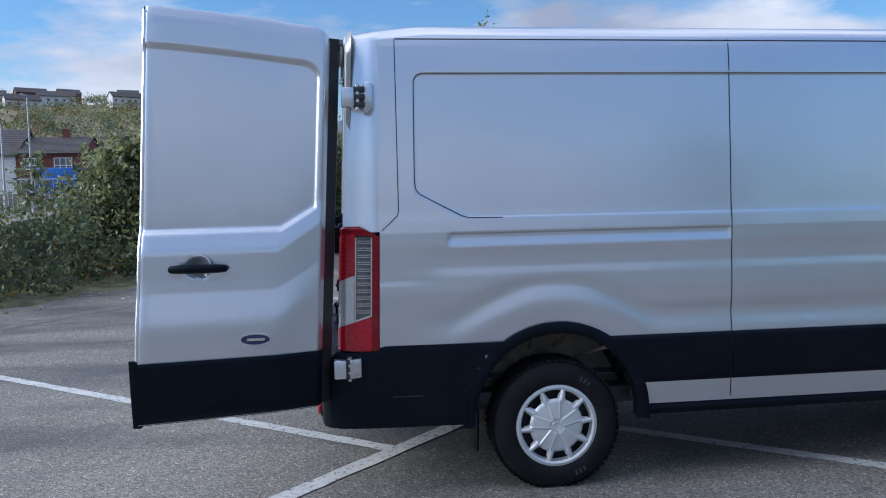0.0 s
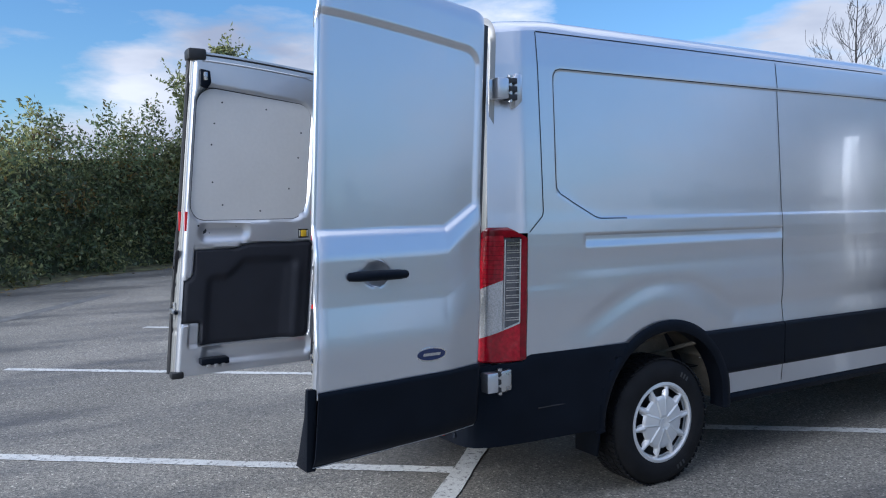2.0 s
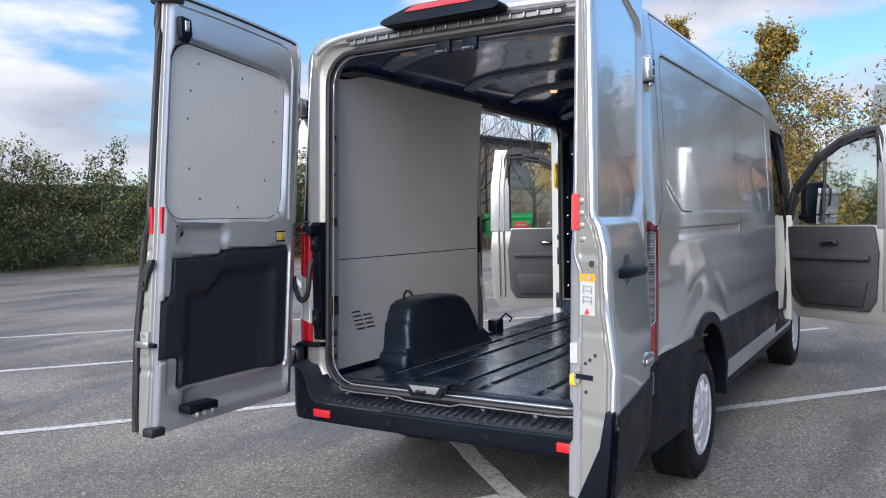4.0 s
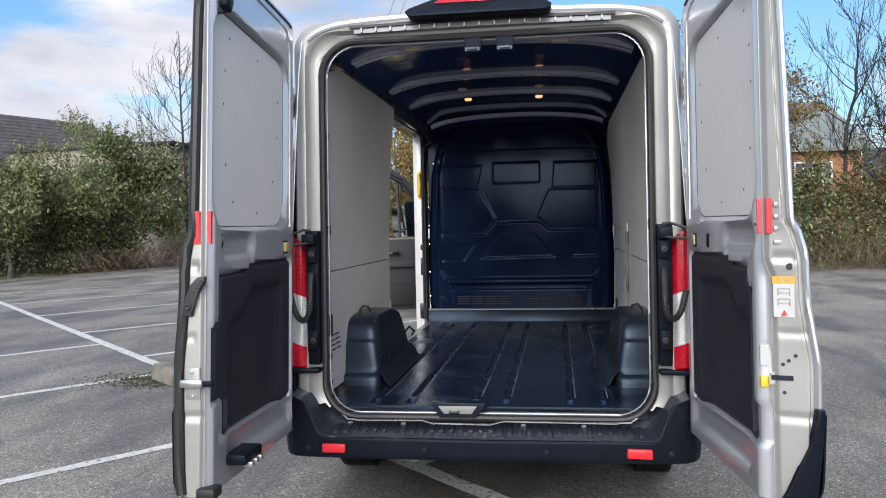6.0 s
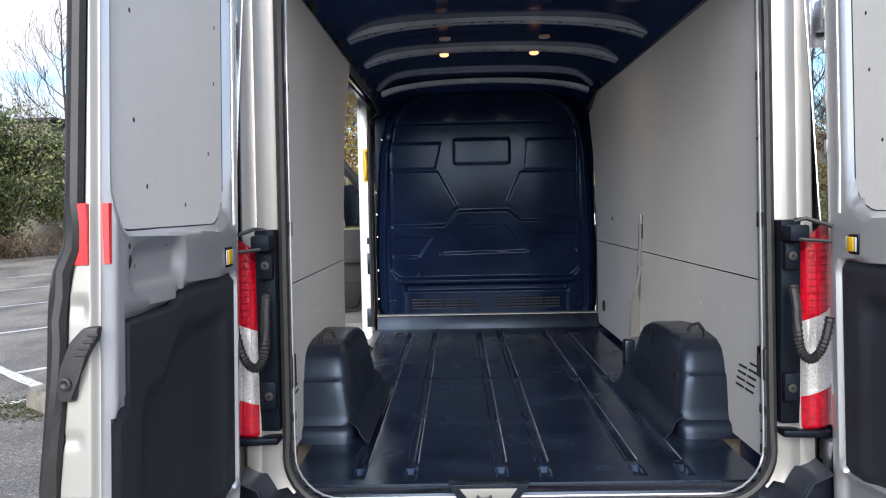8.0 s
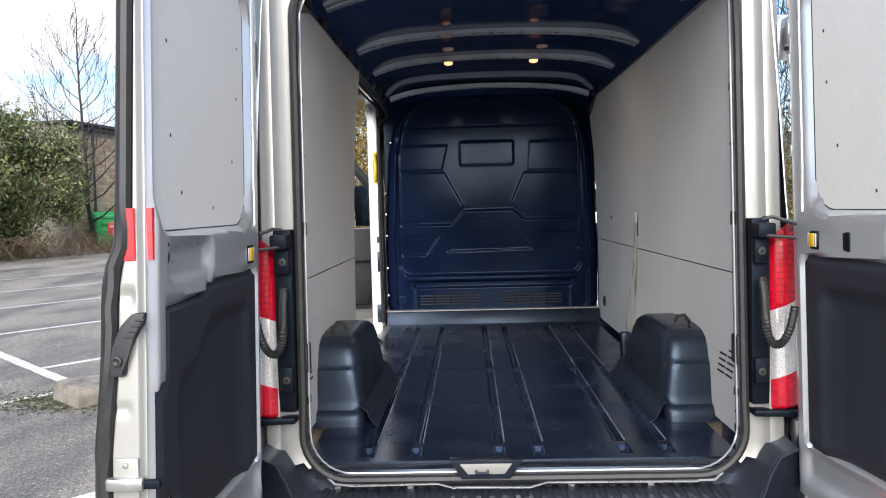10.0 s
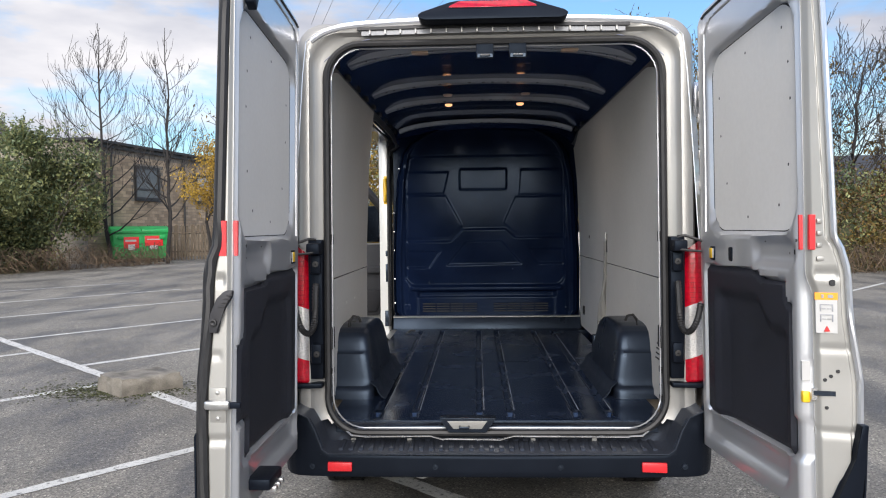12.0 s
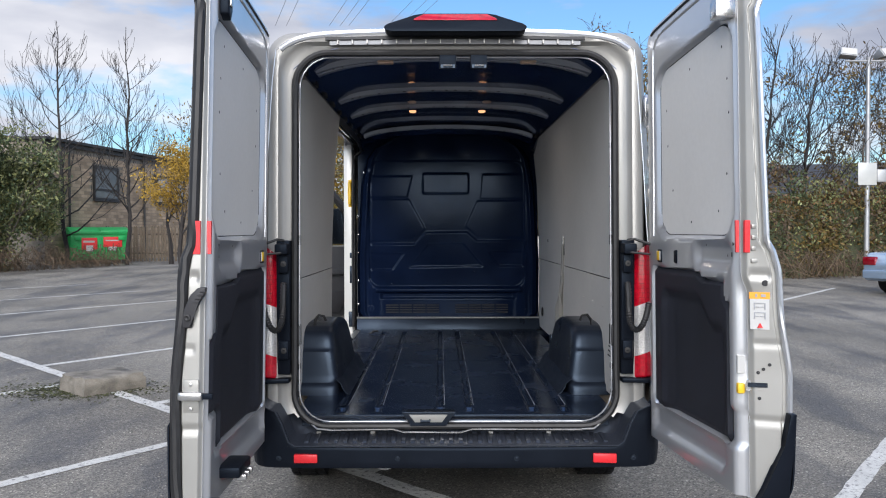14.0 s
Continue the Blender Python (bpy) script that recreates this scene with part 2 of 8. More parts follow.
def asphalt():
    m = mat("asphalt", (0.122, 0.116, 0.105), 0.86, 0, 0.28, 0.45, bump=0.0, detail=9)
    n, l = m.node_tree.nodes, m.node_tree.links
    b = n["Principled BSDF"]
    co = [x for x in n if x.bl_idname == "ShaderNodeTexCoord"][0]
    base = b.inputs["Base Color"].links[0].from_socket
    vor = n.new("ShaderNodeTexVoronoi")
    vor.inputs["Scale"].default_value = 105
    l.new(co.outputs["Object"], vor.inputs["Vector"])
    gr = n.new("ShaderNodeValToRGB")
    gr.color_ramp.elements[0].color, gr.color_ramp.elements[1].color = (0.45, 0.45, 0.45, 1), (2.1, 2.05, 1.95, 1)
    gr.color_ramp.elements[0].position, gr.color_ramp.elements[1].position = 0.15, 0.85
    gr.color_ramp.elements.new(0.93).color = (4.2, 4.15, 4.0, 1)          # pale chips in the binder
    l.new(vor.outputs["Color"], gr.inputs[0])
    mx = n.new("ShaderNodeMix")
    mx.data_type, mx.blend_type = "RGBA", "MULTIPLY"
    mx.inputs[0].default_value = 0.85
    l.new(base, mx.inputs[6])
    l.new(gr.outputs[0], mx.inputs[7])
    # damp, darker and smoother patches
    st = n.new("ShaderNodeTexNoise")
    mp = n.new("ShaderNodeMapping")
    mp.inputs["Rotation"].default_value = (0, 0, radians(-38))
    mp.inputs["Scale"].default_value = (0.9, 0.28, 1)
    l.new(co.outputs["Object"], mp.inputs[0])
    l.new(mp.outputs[0], st.inputs["Vector"])
    st.inputs["Scale"].default_value, st.inputs["Detail"].default_value = 1.15, 8
    st.inputs["Roughness"].default_value = 0.62
    sr = n.new("ShaderNodeValToRGB")
    sr.color_ramp.elements[0].position, sr.color_ramp.elements[1].position = 0.39, 0.54
    sr.color_ramp.elements[0].color, sr.color_ramp.elements[1].color = (0.58, 0.58, 0.60, 1), (1.20, 1.19, 1.16, 1)
    l.new(st.outputs[0], sr.inputs[0])
    mx2 = n.new("ShaderNodeMix")
    mx2.data_type, mx2.blend_type = "RGBA", "MULTIPLY"
    mx2.inputs[0].default_value = 1
    l.new(mx.outputs[2], mx2.inputs[6])
    l.new(sr.outputs[0], mx2.inputs[7])
    l.new(mx2.outputs[2], b.inputs["Base Color"])
    rr = n.new("ShaderNodeMapRange")
    rr.inputs[1].default_value, rr.inputs[2].default_value = 0.36, 0.56
    rr.inputs[3].default_value, rr.inputs[4].default_value = 0.50, 0.78
    l.new(st.outputs[0], rr.inputs[0])
    l.new(rr.outputs[0], b.inputs["Roughness"])
    bp = n.new("ShaderNodeBump")
    bp.inputs["Strength"].default_value, bp.inputs["Distance"].default_value = 0.45, 0.006
    l.new(vor.outputs["Distance"], bp.inputs["Height"])
    l.new(bp.outputs[0], b.inputs["Normal"])
    return m


def worn_paint():
    m = mat("line_paint", (0.52, 0.515, 0.49), 0.75, 0, 0.12, 5, bump=0.3, bscale=140, fine=0.12)
    n, l = m.node_tree.nodes, m.node_tree.links
    b = n["Principled BSDF"]
    co = [x for x in n if x.bl_idname == "ShaderNodeTexCoord"][0]
    base = b.inputs["Base Color"].links[0].from_socket
    t = n.new("ShaderNodeTexNoise")
    t.inputs["Scale"].default_value, t.inputs["Detail"].default_value = 28, 8
    t.inputs["Roughness"].default_value = 0.7
    l.new(co.outputs["Object"], t.inputs["Vector"])
    r = n.new("ShaderNodeValToRGB")
    r.color_ramp.elements[0].position, r.color_ramp.elements[1].position = 0.36, 0.47
    l.new(t.outputs[0], r.inputs[0])
    mx = n.new("ShaderNodeMix")
    mx.data_type = "RGBA"
    mx.inputs[6].default_value = (0.12, 0.118, 0.115, 1)
    l.new(r.outputs[0], mx.inputs[0])
    l.new(base, mx.inputs[7])
    l.new(mx.outputs[2], b.inputs["Base Color"])
    return m


ASPHALT, LINE = asphalt(), worn_paint()
FAINT = mat("faded_line", (0.13, 0.128, 0.122), 0.85, 0, 0.25, 7, bump=0.3, bscale=140, fine=0.2)
CONCRETE = mat("concrete", (0.17, 0.155, 0.13), 0.88, 0, 0.45, 6, bump=0.5, bscale=45, fine=0.2)
SOIL = mat("leaf_litter", (0.10, 0.085, 0.05), 0.95, 0, 0.5, 3, bump=0.8, bscale=30, fine=0.4, col2=(0.13, 0.13, 0.06))
BARK = mat("bark", (0.10, 0.085, 0.07), 0.9, 0, 0.35, 8, bump=0.5, bscale=40)
TWIG = mat("bare_twig", (0.026, 0.023, 0.022), 0.9, 0, 0.3, 8)
LEAF_A = mat("leaf_green", (0.205, 0.240, 0.108), 0.46, 0, 0.35, 0.35, spread=0.6, spec=0.5, col2=(0.240, 0.245, 0.100))
LEAF_B = mat("leaf_dark", (0.125, 0.165, 0.088), 0.44, 0, 0.4, 0.4, spread=0.6, spec=0.5, col2=(0.115, 0.155, 0.075))
LEAF_C = mat("leaf_autumn", (0.15, 0.088, 0.03), 0.6, 0, 0.35, 0.5, spread=0.6, col2=(0.17, 0.12, 0.035))
LEAF_D = mat("leaf_yellow", (0.32, 0.19, 0.027), 0.6, 0, 0.3, 0.6, spread=0.45, col2=(0.44, 0.29, 0.045))


def thin_leaf(m, share):
    """Lets part of the light through the leaf."""
    n, l = m.node_tree.nodes, m.node_tree.links
    b, out = n["Principled BSDF"], n["Material Output"]
    t, mix = n.new("ShaderNodeBsdfTranslucent"), n.new("ShaderNodeMixShader")
    mix.inputs[0].default_value = share
    l.new(b.inputs["Base Color"].links[0].from_socket, t.inputs["Color"])
    l.new(b.outputs[0], mix.inputs[1])
    l.new(t.outputs[0], mix.inputs[2])
    l.new(mix.outputs[0], out.inputs["Surface"])


for m in (LEAF_A, LEAF_B, LEAF_C, LEAF_D):
    thin_leaf(m, 0.42)
HEDGE_SHADE = mat("hedge_shade", (0.055, 0.066, 0.033), 0.9, 0, 0.4, 2, bump=0.8, bscale=8)
DRY = mat("dry_bramble", (0.10, 0.07, 0.045), 0.9, 0, 0.4, 2, spread=0.4)
BRICK_RED = mat("brick_red", (0.14, 0.045, 0.035), 0.85, 0, 0.25, 3, fine=0.2)
BRICK_OR = mat("brick_orange", (0.36, 0.17, 0.08), 0.85, 0, 0.2, 3, fine=0.2)
MORTAR = mat("mortar", (0.24, 0.21, 0.17), 0.9, 0, 0.15, 6, bump=0.3, bscale=60)
RENDER_W = mat("white_render", (0.58, 0.57, 0.54), 0.8, 0, 0.12, 2, fine=0.08)
SLATE = mat("roof_tile", (0.075, 0.065, 0.065), 0.75, 0, 0.25, 2, bump=0.3, bscale=20, spread=0.18)
METAL_ROOF = mat("metal_roof", (0.18, 0.20, 0.18), 0.55, 0.2, 0.15, 2)
FASCIA = mat("dark_fascia", (0.025, 0.024, 0.024), 0.5, 0, 0.2, 4)
WIN_W = mat("white_frame", (0.72, 0.72, 0.70), 0.5, 0, 0.06, 5)
PANE = mat("dark_pane", (0.10, 0.115, 0.125), 0.08, 0, 0.3, 1.0)
PANE_L = mat("blind_pane", (0.42, 0.43, 0.42), 0.25, 0, 0.1, 2)
BIN_G = mat("bin_green", (0.018, 0.36, 0.09), 0.42, 0, 0.12, 4, fine=0.05)
BLUE_M = mat("blue_sheet", (0.02, 0.12, 0.42), 0.5, 0, 0.2, 4)
CAR_BLUE = mat("car_paint", (0.32, 0.42, 0.55), 0.25, 0.5, 0.05, 3, coat=1.0)
GALV = mat("galvanised", (0.36, 0.37, 0.38), 0.5, 0.6, 0.12, 6)
WOOD = mat("fence_wood", (0.13, 0.10, 0.07), 0.85, 0, 0.3, 6, stretch=(1, 1, 0.1))
HILL = mat("far_hill", (0.085, 0.085, 0.05), 0.95, 0, 0.45, 0.06, fine=0.4, col2=(0.16, 0.12, 0.05), detail=8)


# ---- mesh helpers ----
def link_mesh(name, bm, material, parent=None, label="", smooth=True, angle=40):
    me = bpy.data.meshes.new(name)
    bmesh.ops.recalc_face_normals(bm, faces=bm.faces[:])
    bm.to_mesh(me)
    bm.free()
    me.materials.append(material)
    if smooth:
        me.shade_smooth()
        me.set_sharp_from_angle(angle=radians(angle))
    ob = new(name, me)
    if parent:
        ob.parent = parent
    if label:
        tagged(ob, label)
    return ob


def part(name, bm, material, parent, label="", angle=40):
    return link_mesh(name, bm, material, parent, label, True, angle)


def thing(name, label, category, at=(0, 0, 0), group="", kind=""):
    ob = new(name)
    ob.location = at
    return tagged(ob, label, category, group, kind)


def surf(us, vs, fn, keep=None, thick=0.0, flip=False):
    bm = bmesh.new()
    g = [[bm.verts.new(fn(u, v)) for v in vs] for u in us]
    for i in range(len(us) - 1):
        for j in range(len(vs) - 1):
            if keep and not keep((us[i] + us[i + 1]) / 2, (vs[j] + vs[j + 1]) / 2):
                continue
            bm.faces.new((g[i][j], g[i + 1][j], g[i + 1][j + 1], g[i][j + 1]))
    loose = [v for v in bm.verts if not v.link_faces]
    bmesh.ops.delete(bm, geom=loose, context="VERTS")
    if thick:
        bmesh.ops.recalc_face_normals(bm, faces=bm.faces[:])
        bmesh.ops.solidify(bm, geom=bm.faces[:], thickness=thick)
    return bm


def box(x0, x1, y0, y1, z0, z1, bevel=0.0, seg=2, bm=None):
    own = bm is None
    bm = bm or bmesh.new()
    r = bmesh.ops.create_cube(bm, size=1, matrix=Matrix.LocRotScale(((x0 + x1) / 2, (y0 + y1) / 2, (z0 + z1) / 2), None, (x1 - x0, y1 - y0, z1 - z0)))
    if bevel and own:
        bmesh.ops.bevel(bm, geom=bm.edges[:], offset=bevel, segments=seg, affect="EDGES", profile=0.5)
    return bm


def prism(pts, axis, a, b, bevel=0.0, bm=None):
    """Extrude a 2D outline along an axis from a to b."""
    bm = bm or bmesh.new()

    def p(q, c):
        return {"x": (c, q[0], q[1]), "y": (q[0], c, q[1]), "z": (q[0], q[1], c)}[axis]
    lo, hi = [bm.verts.new(p(q, a)) for q in pts], [bm.verts.new(p(q, b)) for q in pts]
    n = len(pts)
    bm.faces.new(lo[::-1])
    bm.faces.new(hi)
    for i in range(n):
        bm.faces.new((lo[i], lo[(i + 1) % n], hi[(i + 1) % n], hi[i]))
    if bevel:
        bmesh.ops.bevel(bm, geom=bm.edges[:], offset=bevel, segments=2, affect="EDGES", profile=0.5)
    return bm


def tube(pts, r, seg=8, closed=False, bm=None, radii=None):
    bm = bm or bmesh.new()
    pts = [Vector(p) for p in pts]
    n = len(pts)
    rings = []
    for i, p in enumerate(pts):
        if closed:
            d = pts[(i + 1) % n] - pts[i - 1]
        else:
            d = pts[min(i + 1, n - 1)] - pts[max(i - 1, 0)]
        q = d.to_track_quat("Z", "Y")
        rad = radii[i] if radii else r
        rings.append([bm.verts.new(p + q @ Vector((rad * math.cos(2 * math.pi * k / seg), rad * math.sin(2 * math.pi * k / seg), 0))) for k in range(seg)])
    for i in range(n if closed else n - 1):
        a, b = rings[i], rings[(i + 1) % n]
        # match the start of the two rings, so that the tube does not twist
        s = min(range(seg), key=lambda k: (b[k].co - a[0].co).length)
        for k in range(seg):
            bm.faces.new((a[k], a[(k + 1) % seg], b[(k + 1 + s) % seg], b[(k + s) % seg]))
    if not closed:
        bm.faces.new(rings[0][::-1])
        bm.faces.new(rings[-1])
    return bm


def lathe(profile, axis_at, axis="x", seg=48, bm=None):
    """Turn (radius, offset) pairs round an axis through axis_at."""
    bm = bm or bmesh.new()
    c = Vector(axis_at)
    rings = []
    for r, o in profile:
        ring = []
        for k in range(seg):
            a = 2 * math.pi * k / seg
            ring.append(bm.verts.new(c + Vector({"x": (o, r * math.cos(a), r * math.sin(a)), "z": (r * math.cos(a), r * math.sin(a), o), "y": (r * math.cos(a), o, r * math.sin(a))}[axis])))
        rings.append(ring)
    for a, b in zip(rings, rings[1:]):
        for k in range(seg):
            bm.faces.new((a[k], a[(k + 1) % seg], b[(k + 1) % seg], b[k]))
    return bm


def rrect(hw, z0, z1, r, k=8, rb=None, side=14, top=20):
    """A rounded rectangle of half width hw, round from the bottom's middle; always the same count of points."""
    rb = rb or r
    pts = []

    def line(a, b, n):
        for i in range(n):
            pts.append((a[0] + (b[0] - a[0]) * i / n, a[1] + (b[1] - a[1]) * i / n))

    def arc(cx, cz, rad, a0):
        for i in range(k):
            a = radians(a0 + 90 * i / k)
            pts.append((cx + rad * math.cos(a), cz + rad * math.sin(a)))
    line((0, z0), (hw - rb, z0), top // 2)
    arc(hw - rb, z0 + rb, rb, -90)
    line((hw, z0 + rb), (hw, z1 - r), side)
    arc(hw - r, z1 - r, r, 0)
    line((hw - r, z1), (-hw + r, z1), top)
    arc(-hw + r, z1 - r, r, 90)
    line((-hw, z1 - r), (-hw, z0 + rb), side)
    arc(-hw + rb, z0 + rb, rb, 180)
    line((-hw + rb, z0), (0, z0), top // 2)
    return pts


def loft(loops, closed=True, bm=None):
    bm = bm or bmesh.new()
    rings = [[bm.verts.new(p) for p in lp] for lp in loops]
    n = len(rings[0])
    for a, b in zip(rings, rings[1:]):
        for i in range(n if closed else n - 1):
            bm.faces.new((a[i], a[(i + 1) % n], b[(i + 1) % n], b[i]))
    return bm


def smooth(a, b, x):
    t = min(1, max(0, (x - a) / (b - a)))
    return t * t * (3 - 2 * t)


def lerp_table(tab, x):
    for (x0, y0), (x1, y1) in zip(tab, tab[1:]):
        if x <= x1:
            return y0 + (y1 - y0) * max(0, (x - x0) / (x1 - x0))
    return tab[-1][1]


def steps(a, b, d):
    n = max(1, round((b - a) / d))
    return [a + (b - a) * i / n for i in range(n + 1)]


def round_box(u, v, u0, u1, v0, v1, r):
    """Signed distance to a rounded rectangle, negative inside."""
    cx, cy, hx, hy = (u0 + u1) / 2, (v0 + v1) / 2, (u1 - u0) / 2 - r, (v1 - v0) / 2 - r
    dx, dy = abs(u - cx) - hx, abs(v - cy) - hy
    return math.hypot(max(dx, 0), max(dy, 0)) + min(max(dx, dy), 0) - r


# ---- the van ----
van = thing("panel_van", "silver panel van with black lower cladding and all rear doors open", "van", (0.022, 0, 0))
WY, WZ, WR = 1.23, 0.342, 0.347       # rear axle
FY = WY + 3.75                         # front axle
LEAN = 0.04                            # the tail leans forward with height


def lean_y(yy, z):
    """The y of a place yy behind or before the tail, with the tail's lean."""
    return yy + (z - 0.8) * LEAN * max(0.0, 1 - max(0, yy - 0.10) / 0.5)


def roof_z(y):
    return 2.492 - 0.040 * smooth(0.60, 0.08, y) - 0.30 * max(0, y - 3.3) ** 1.7


SIDE = [(0.36, 0.955), (0.44, 0.972), (0.56, 0.982), (0.82, 0.985), (0.90, 0.987), (1.08, 0.992), (1.16, 0.989), (1.21, 0.984), (1.26, 0.984),
        (1.32, 0.988), (1.39, 0.987), (1.45, 0.983), (1.50, 0.979), (1.8, 0.964), (2.2, 0.940), (2.36, 0.922), (2.42, 0.900), (2.5, 0.86)]


def crest(y):
    """Height of the flare's crease over the rear wheel."""
    return 0.86 + 0.190 * max(0.0, 1 - ((y - 1.22) / 0.55) ** 2) ** 1.3


def side_x(yy, z):
    x = lerp_table(SIDE, z)
    # the swage fades towards the tail
    if 1.14 < z < 1.34:
        x = x + (0.988 - x) * smooth(0.75, 0.35, yy)
    # flare under the crease
    c = crest(yy)
    x += 0.016 * smooth(c + 0.09, c - 0.06, z) * smooth(0.35, 0.8, yy)
    x -= 0.007 * smooth(c + 0.16, c + 0.06, z) * smooth(0.5, 0.8, yy) * smooth(1.18, 1.08, z)
    # pressed panel
    d = round_box(yy, z, 0.49, 3.40, 1.462, 2.195, 0.05)
    d = max(d, (1.60 - z) + (0.49 - yy) * 0.52 - 0.0)
    x -= 0.0042 * smooth(0.006, -0.008, d)
    # long slot
    if 0.63 < yy < 2.21 and 1.30 < z < 1.39:
        t = (z - 1.305) / 0.08
        x -= 0.009 * smooth(0.65, 0.68, yy) * smooth(2.20, 2.18, yy) * smooth(0.0, 0.7, t) * smooth(1.02, 0.93, t)
    # rear corner draws in
    q = 0.272 - yy
    x -= 0.40 * (q if q > 0.02 else (q + 0.02) ** 2 / 0.08 if q > -0.02 else 0.0)
    # nose draws in
    x -= 0.20 * (max(0.0, yy - 5.0) / 0.95) ** 2.2
    return x


def side_zs():
    zs = steps(0.44, 0.80, 0.03) + steps(0.82, 1.28, 0.014) + steps(1.295, 1.40, 0.0055) + steps(1.41, 1.45, 0.012) + steps(1.456, 1.476, 0.004)
    return zs + steps(1.49, 1.66, 0.016) + steps(1.70, 2.17, 0.05) + steps(2.18, 2.20, 0.004) + steps(2.22, 2.40, 0.03)


def side_ys(end):
    ys = steps(0.105, 0.45, 0.022) + steps(0.47, 0.51, 0.005) + steps(0.53, 0.62, 0.02) + steps(0.64, 0.69, 0.006) + steps(0.70, 2.16, 0.022)
    ys += [2.175, 2.189, 2.192, 2.195, 2.198, 2.201, 2.215] + steps(2.24, 3.36, 0.06) + steps(3.385, 3.41, 0.005) + steps(3.43, end, 0.05)
    return ys


def side_panel(sign, holes, name, end=5.95):
    top = 2.40

    def fn(y, z):
        zz = z if z < 2.2 else 2.2 + (z - 2.2) * (roof_z(y) - 0.10 - 2.2) / (top - 2.2)
        if y > 3.3:
            lim = roof_z(y) - 0.10
            if y > 4.45:
                lim = max(0.98, min(lim, 2.02 - (y - 4.45) * 0.98)) if y < 5.15 else 1.33 - (y - 5.15) * 0.30
            zz = min(zz, lim)
        return (sign * side_x(y, zz), lean_y(y, zz), zz)

    def keep(y, z):
        if math.hypot(y - WY, z - 0.40) < 0.468 or math.hypot(y - FY, z - 0.40) < 0.44:
            return False
        if y < 0.30 and z < 1.40 and z > 0.40:
            return False          # behind the lamp and the bumper's corner
        return not any(a < y < b and c < z < d for a, b, c, d in holes)
    return part(name, surf(side_ys(end), side_zs(), fn, keep, thick=-0.004), SILVER, van)


# right side: the cab door's opening; left side: that and the sliding door's opening
side_panel(1, [(3.64, 4.62, 0.46, 2.10)], "side_panel")
side_panel(-1, [(3.60, 4.62, 0.46, 2.10), (2.17, 3.66, 0.44, 2.28)], "side_panel")


def roof_fn(s, y):
    w = side_x(y, min(2.39, roof_z(y) - 0.10))
    z = roof_z(y) - 0.028 * s * s - 0.075 * abs(s) ** 12
    return (s * w, lean_y(y, z), z)


ROOF_S = [-1, -0.995, -0.985, -0.97, -0.95, -0.92, -0.88] + steps(-0.8, 0.8, 0.08) + [0.88, 0.92, 0.95, 0.97, 0.985, 0.995, 1]
part("roof", surf(ROOF_S, steps(0.105, 0.6, 0.03) + steps(0.66, 4.45, 0.1), roof_fn, thick=-0.004), SILVER, van)


part("roof_lip", tube([(lambda p: (p[0] * 0.995, p[1] + 0.004, p[2] - 0.013))(roof_fn(q, 0.105)) for q in steps(-0.98, 0.98, 0.02)], 0.014, 8), SILVER, van)


def nose_fn(s, t):
    """Windscreen pillars, scuttle and bonnet, from the roof's front edge down to the grille."""
    y = 4.45 + t * 1.5
    z = lerp_table([(0, roof_z(4.45) - 0.02), (0.47, 1.40), (0.55, 1.30), (0.92, 1.06), (1.0, 0.86)], t)
    w = side_x(y, z) * (0.985 if t > 0.5 else 0.93 + 0.05 * t)
    return (s * w, y - 0.10 * s * s * (1 if t > 0.4 else 0.6), z - 0.03 * abs(s) ** 6)


part("bonnet", surf(steps(-1, 1, 0.1), steps(0.52, 1.0, 0.04), nose_fn, thick=-0.004), SILVER, van)
part("windscreen", surf(steps(-0.94, 0.94, 0.1), steps(0.03, 0.51, 0.06), nose_fn, thick=-0.006), TINTED, van)
for sg in (-1, 1):
    part("windscreen_pillar", surf([sg * 0.94, sg * 0.97, sg * 1.0], steps(0.0, 0.54, 0.06), nose_fn, thick=-0.03), SILVER, van)
part("nose", prism([(-0.86, 0.30), (0.86, 0.30), (0.88, 0.86), (-0.88, 0.86)], "y", 5.72, 5.93, 0.05), BLACK_PL, van)


def ribbon(line, width, sign, lift=0.0055):
    """A thin strip that follows the side's skin."""
    bm = bmesh.new()
    prev = None
    for i, (y, z) in enumerate(line):
        a, b = line[max(0, i - 1)], line[min(len(line) - 1, i + 1)]
        dy, dz = b[0] - a[0], b[1] - a[1]
        k = width / 2 / math.hypot(dy, dz)
        row = []
        for s in (-1, 1):
            yy, zz = y - s * dz * k, z + s * dy * k
            row.append(bm.verts.new((sign * (side_x(yy, zz) + lift), lean_y(yy, zz), zz)))
        if prev:
            bm.faces.new((prev[0], prev[1], row[1], row[0]))
        prev = row
    bmesh.ops.solidify(bm, geom=bm.faces[:], thickness=0.001)
    return bm


def dense(pts, d=0.03):
    out = []
    for a, b in zip(pts, pts[1:]):
        n = max(1, round(math.dist(a, b) / d))
        out += [(a[0] + (b[0] - a[0]) * i / n, a[1] + (b[1] - a[1]) * i / n) for i in range(n)]
    return out + [pts[-1]]


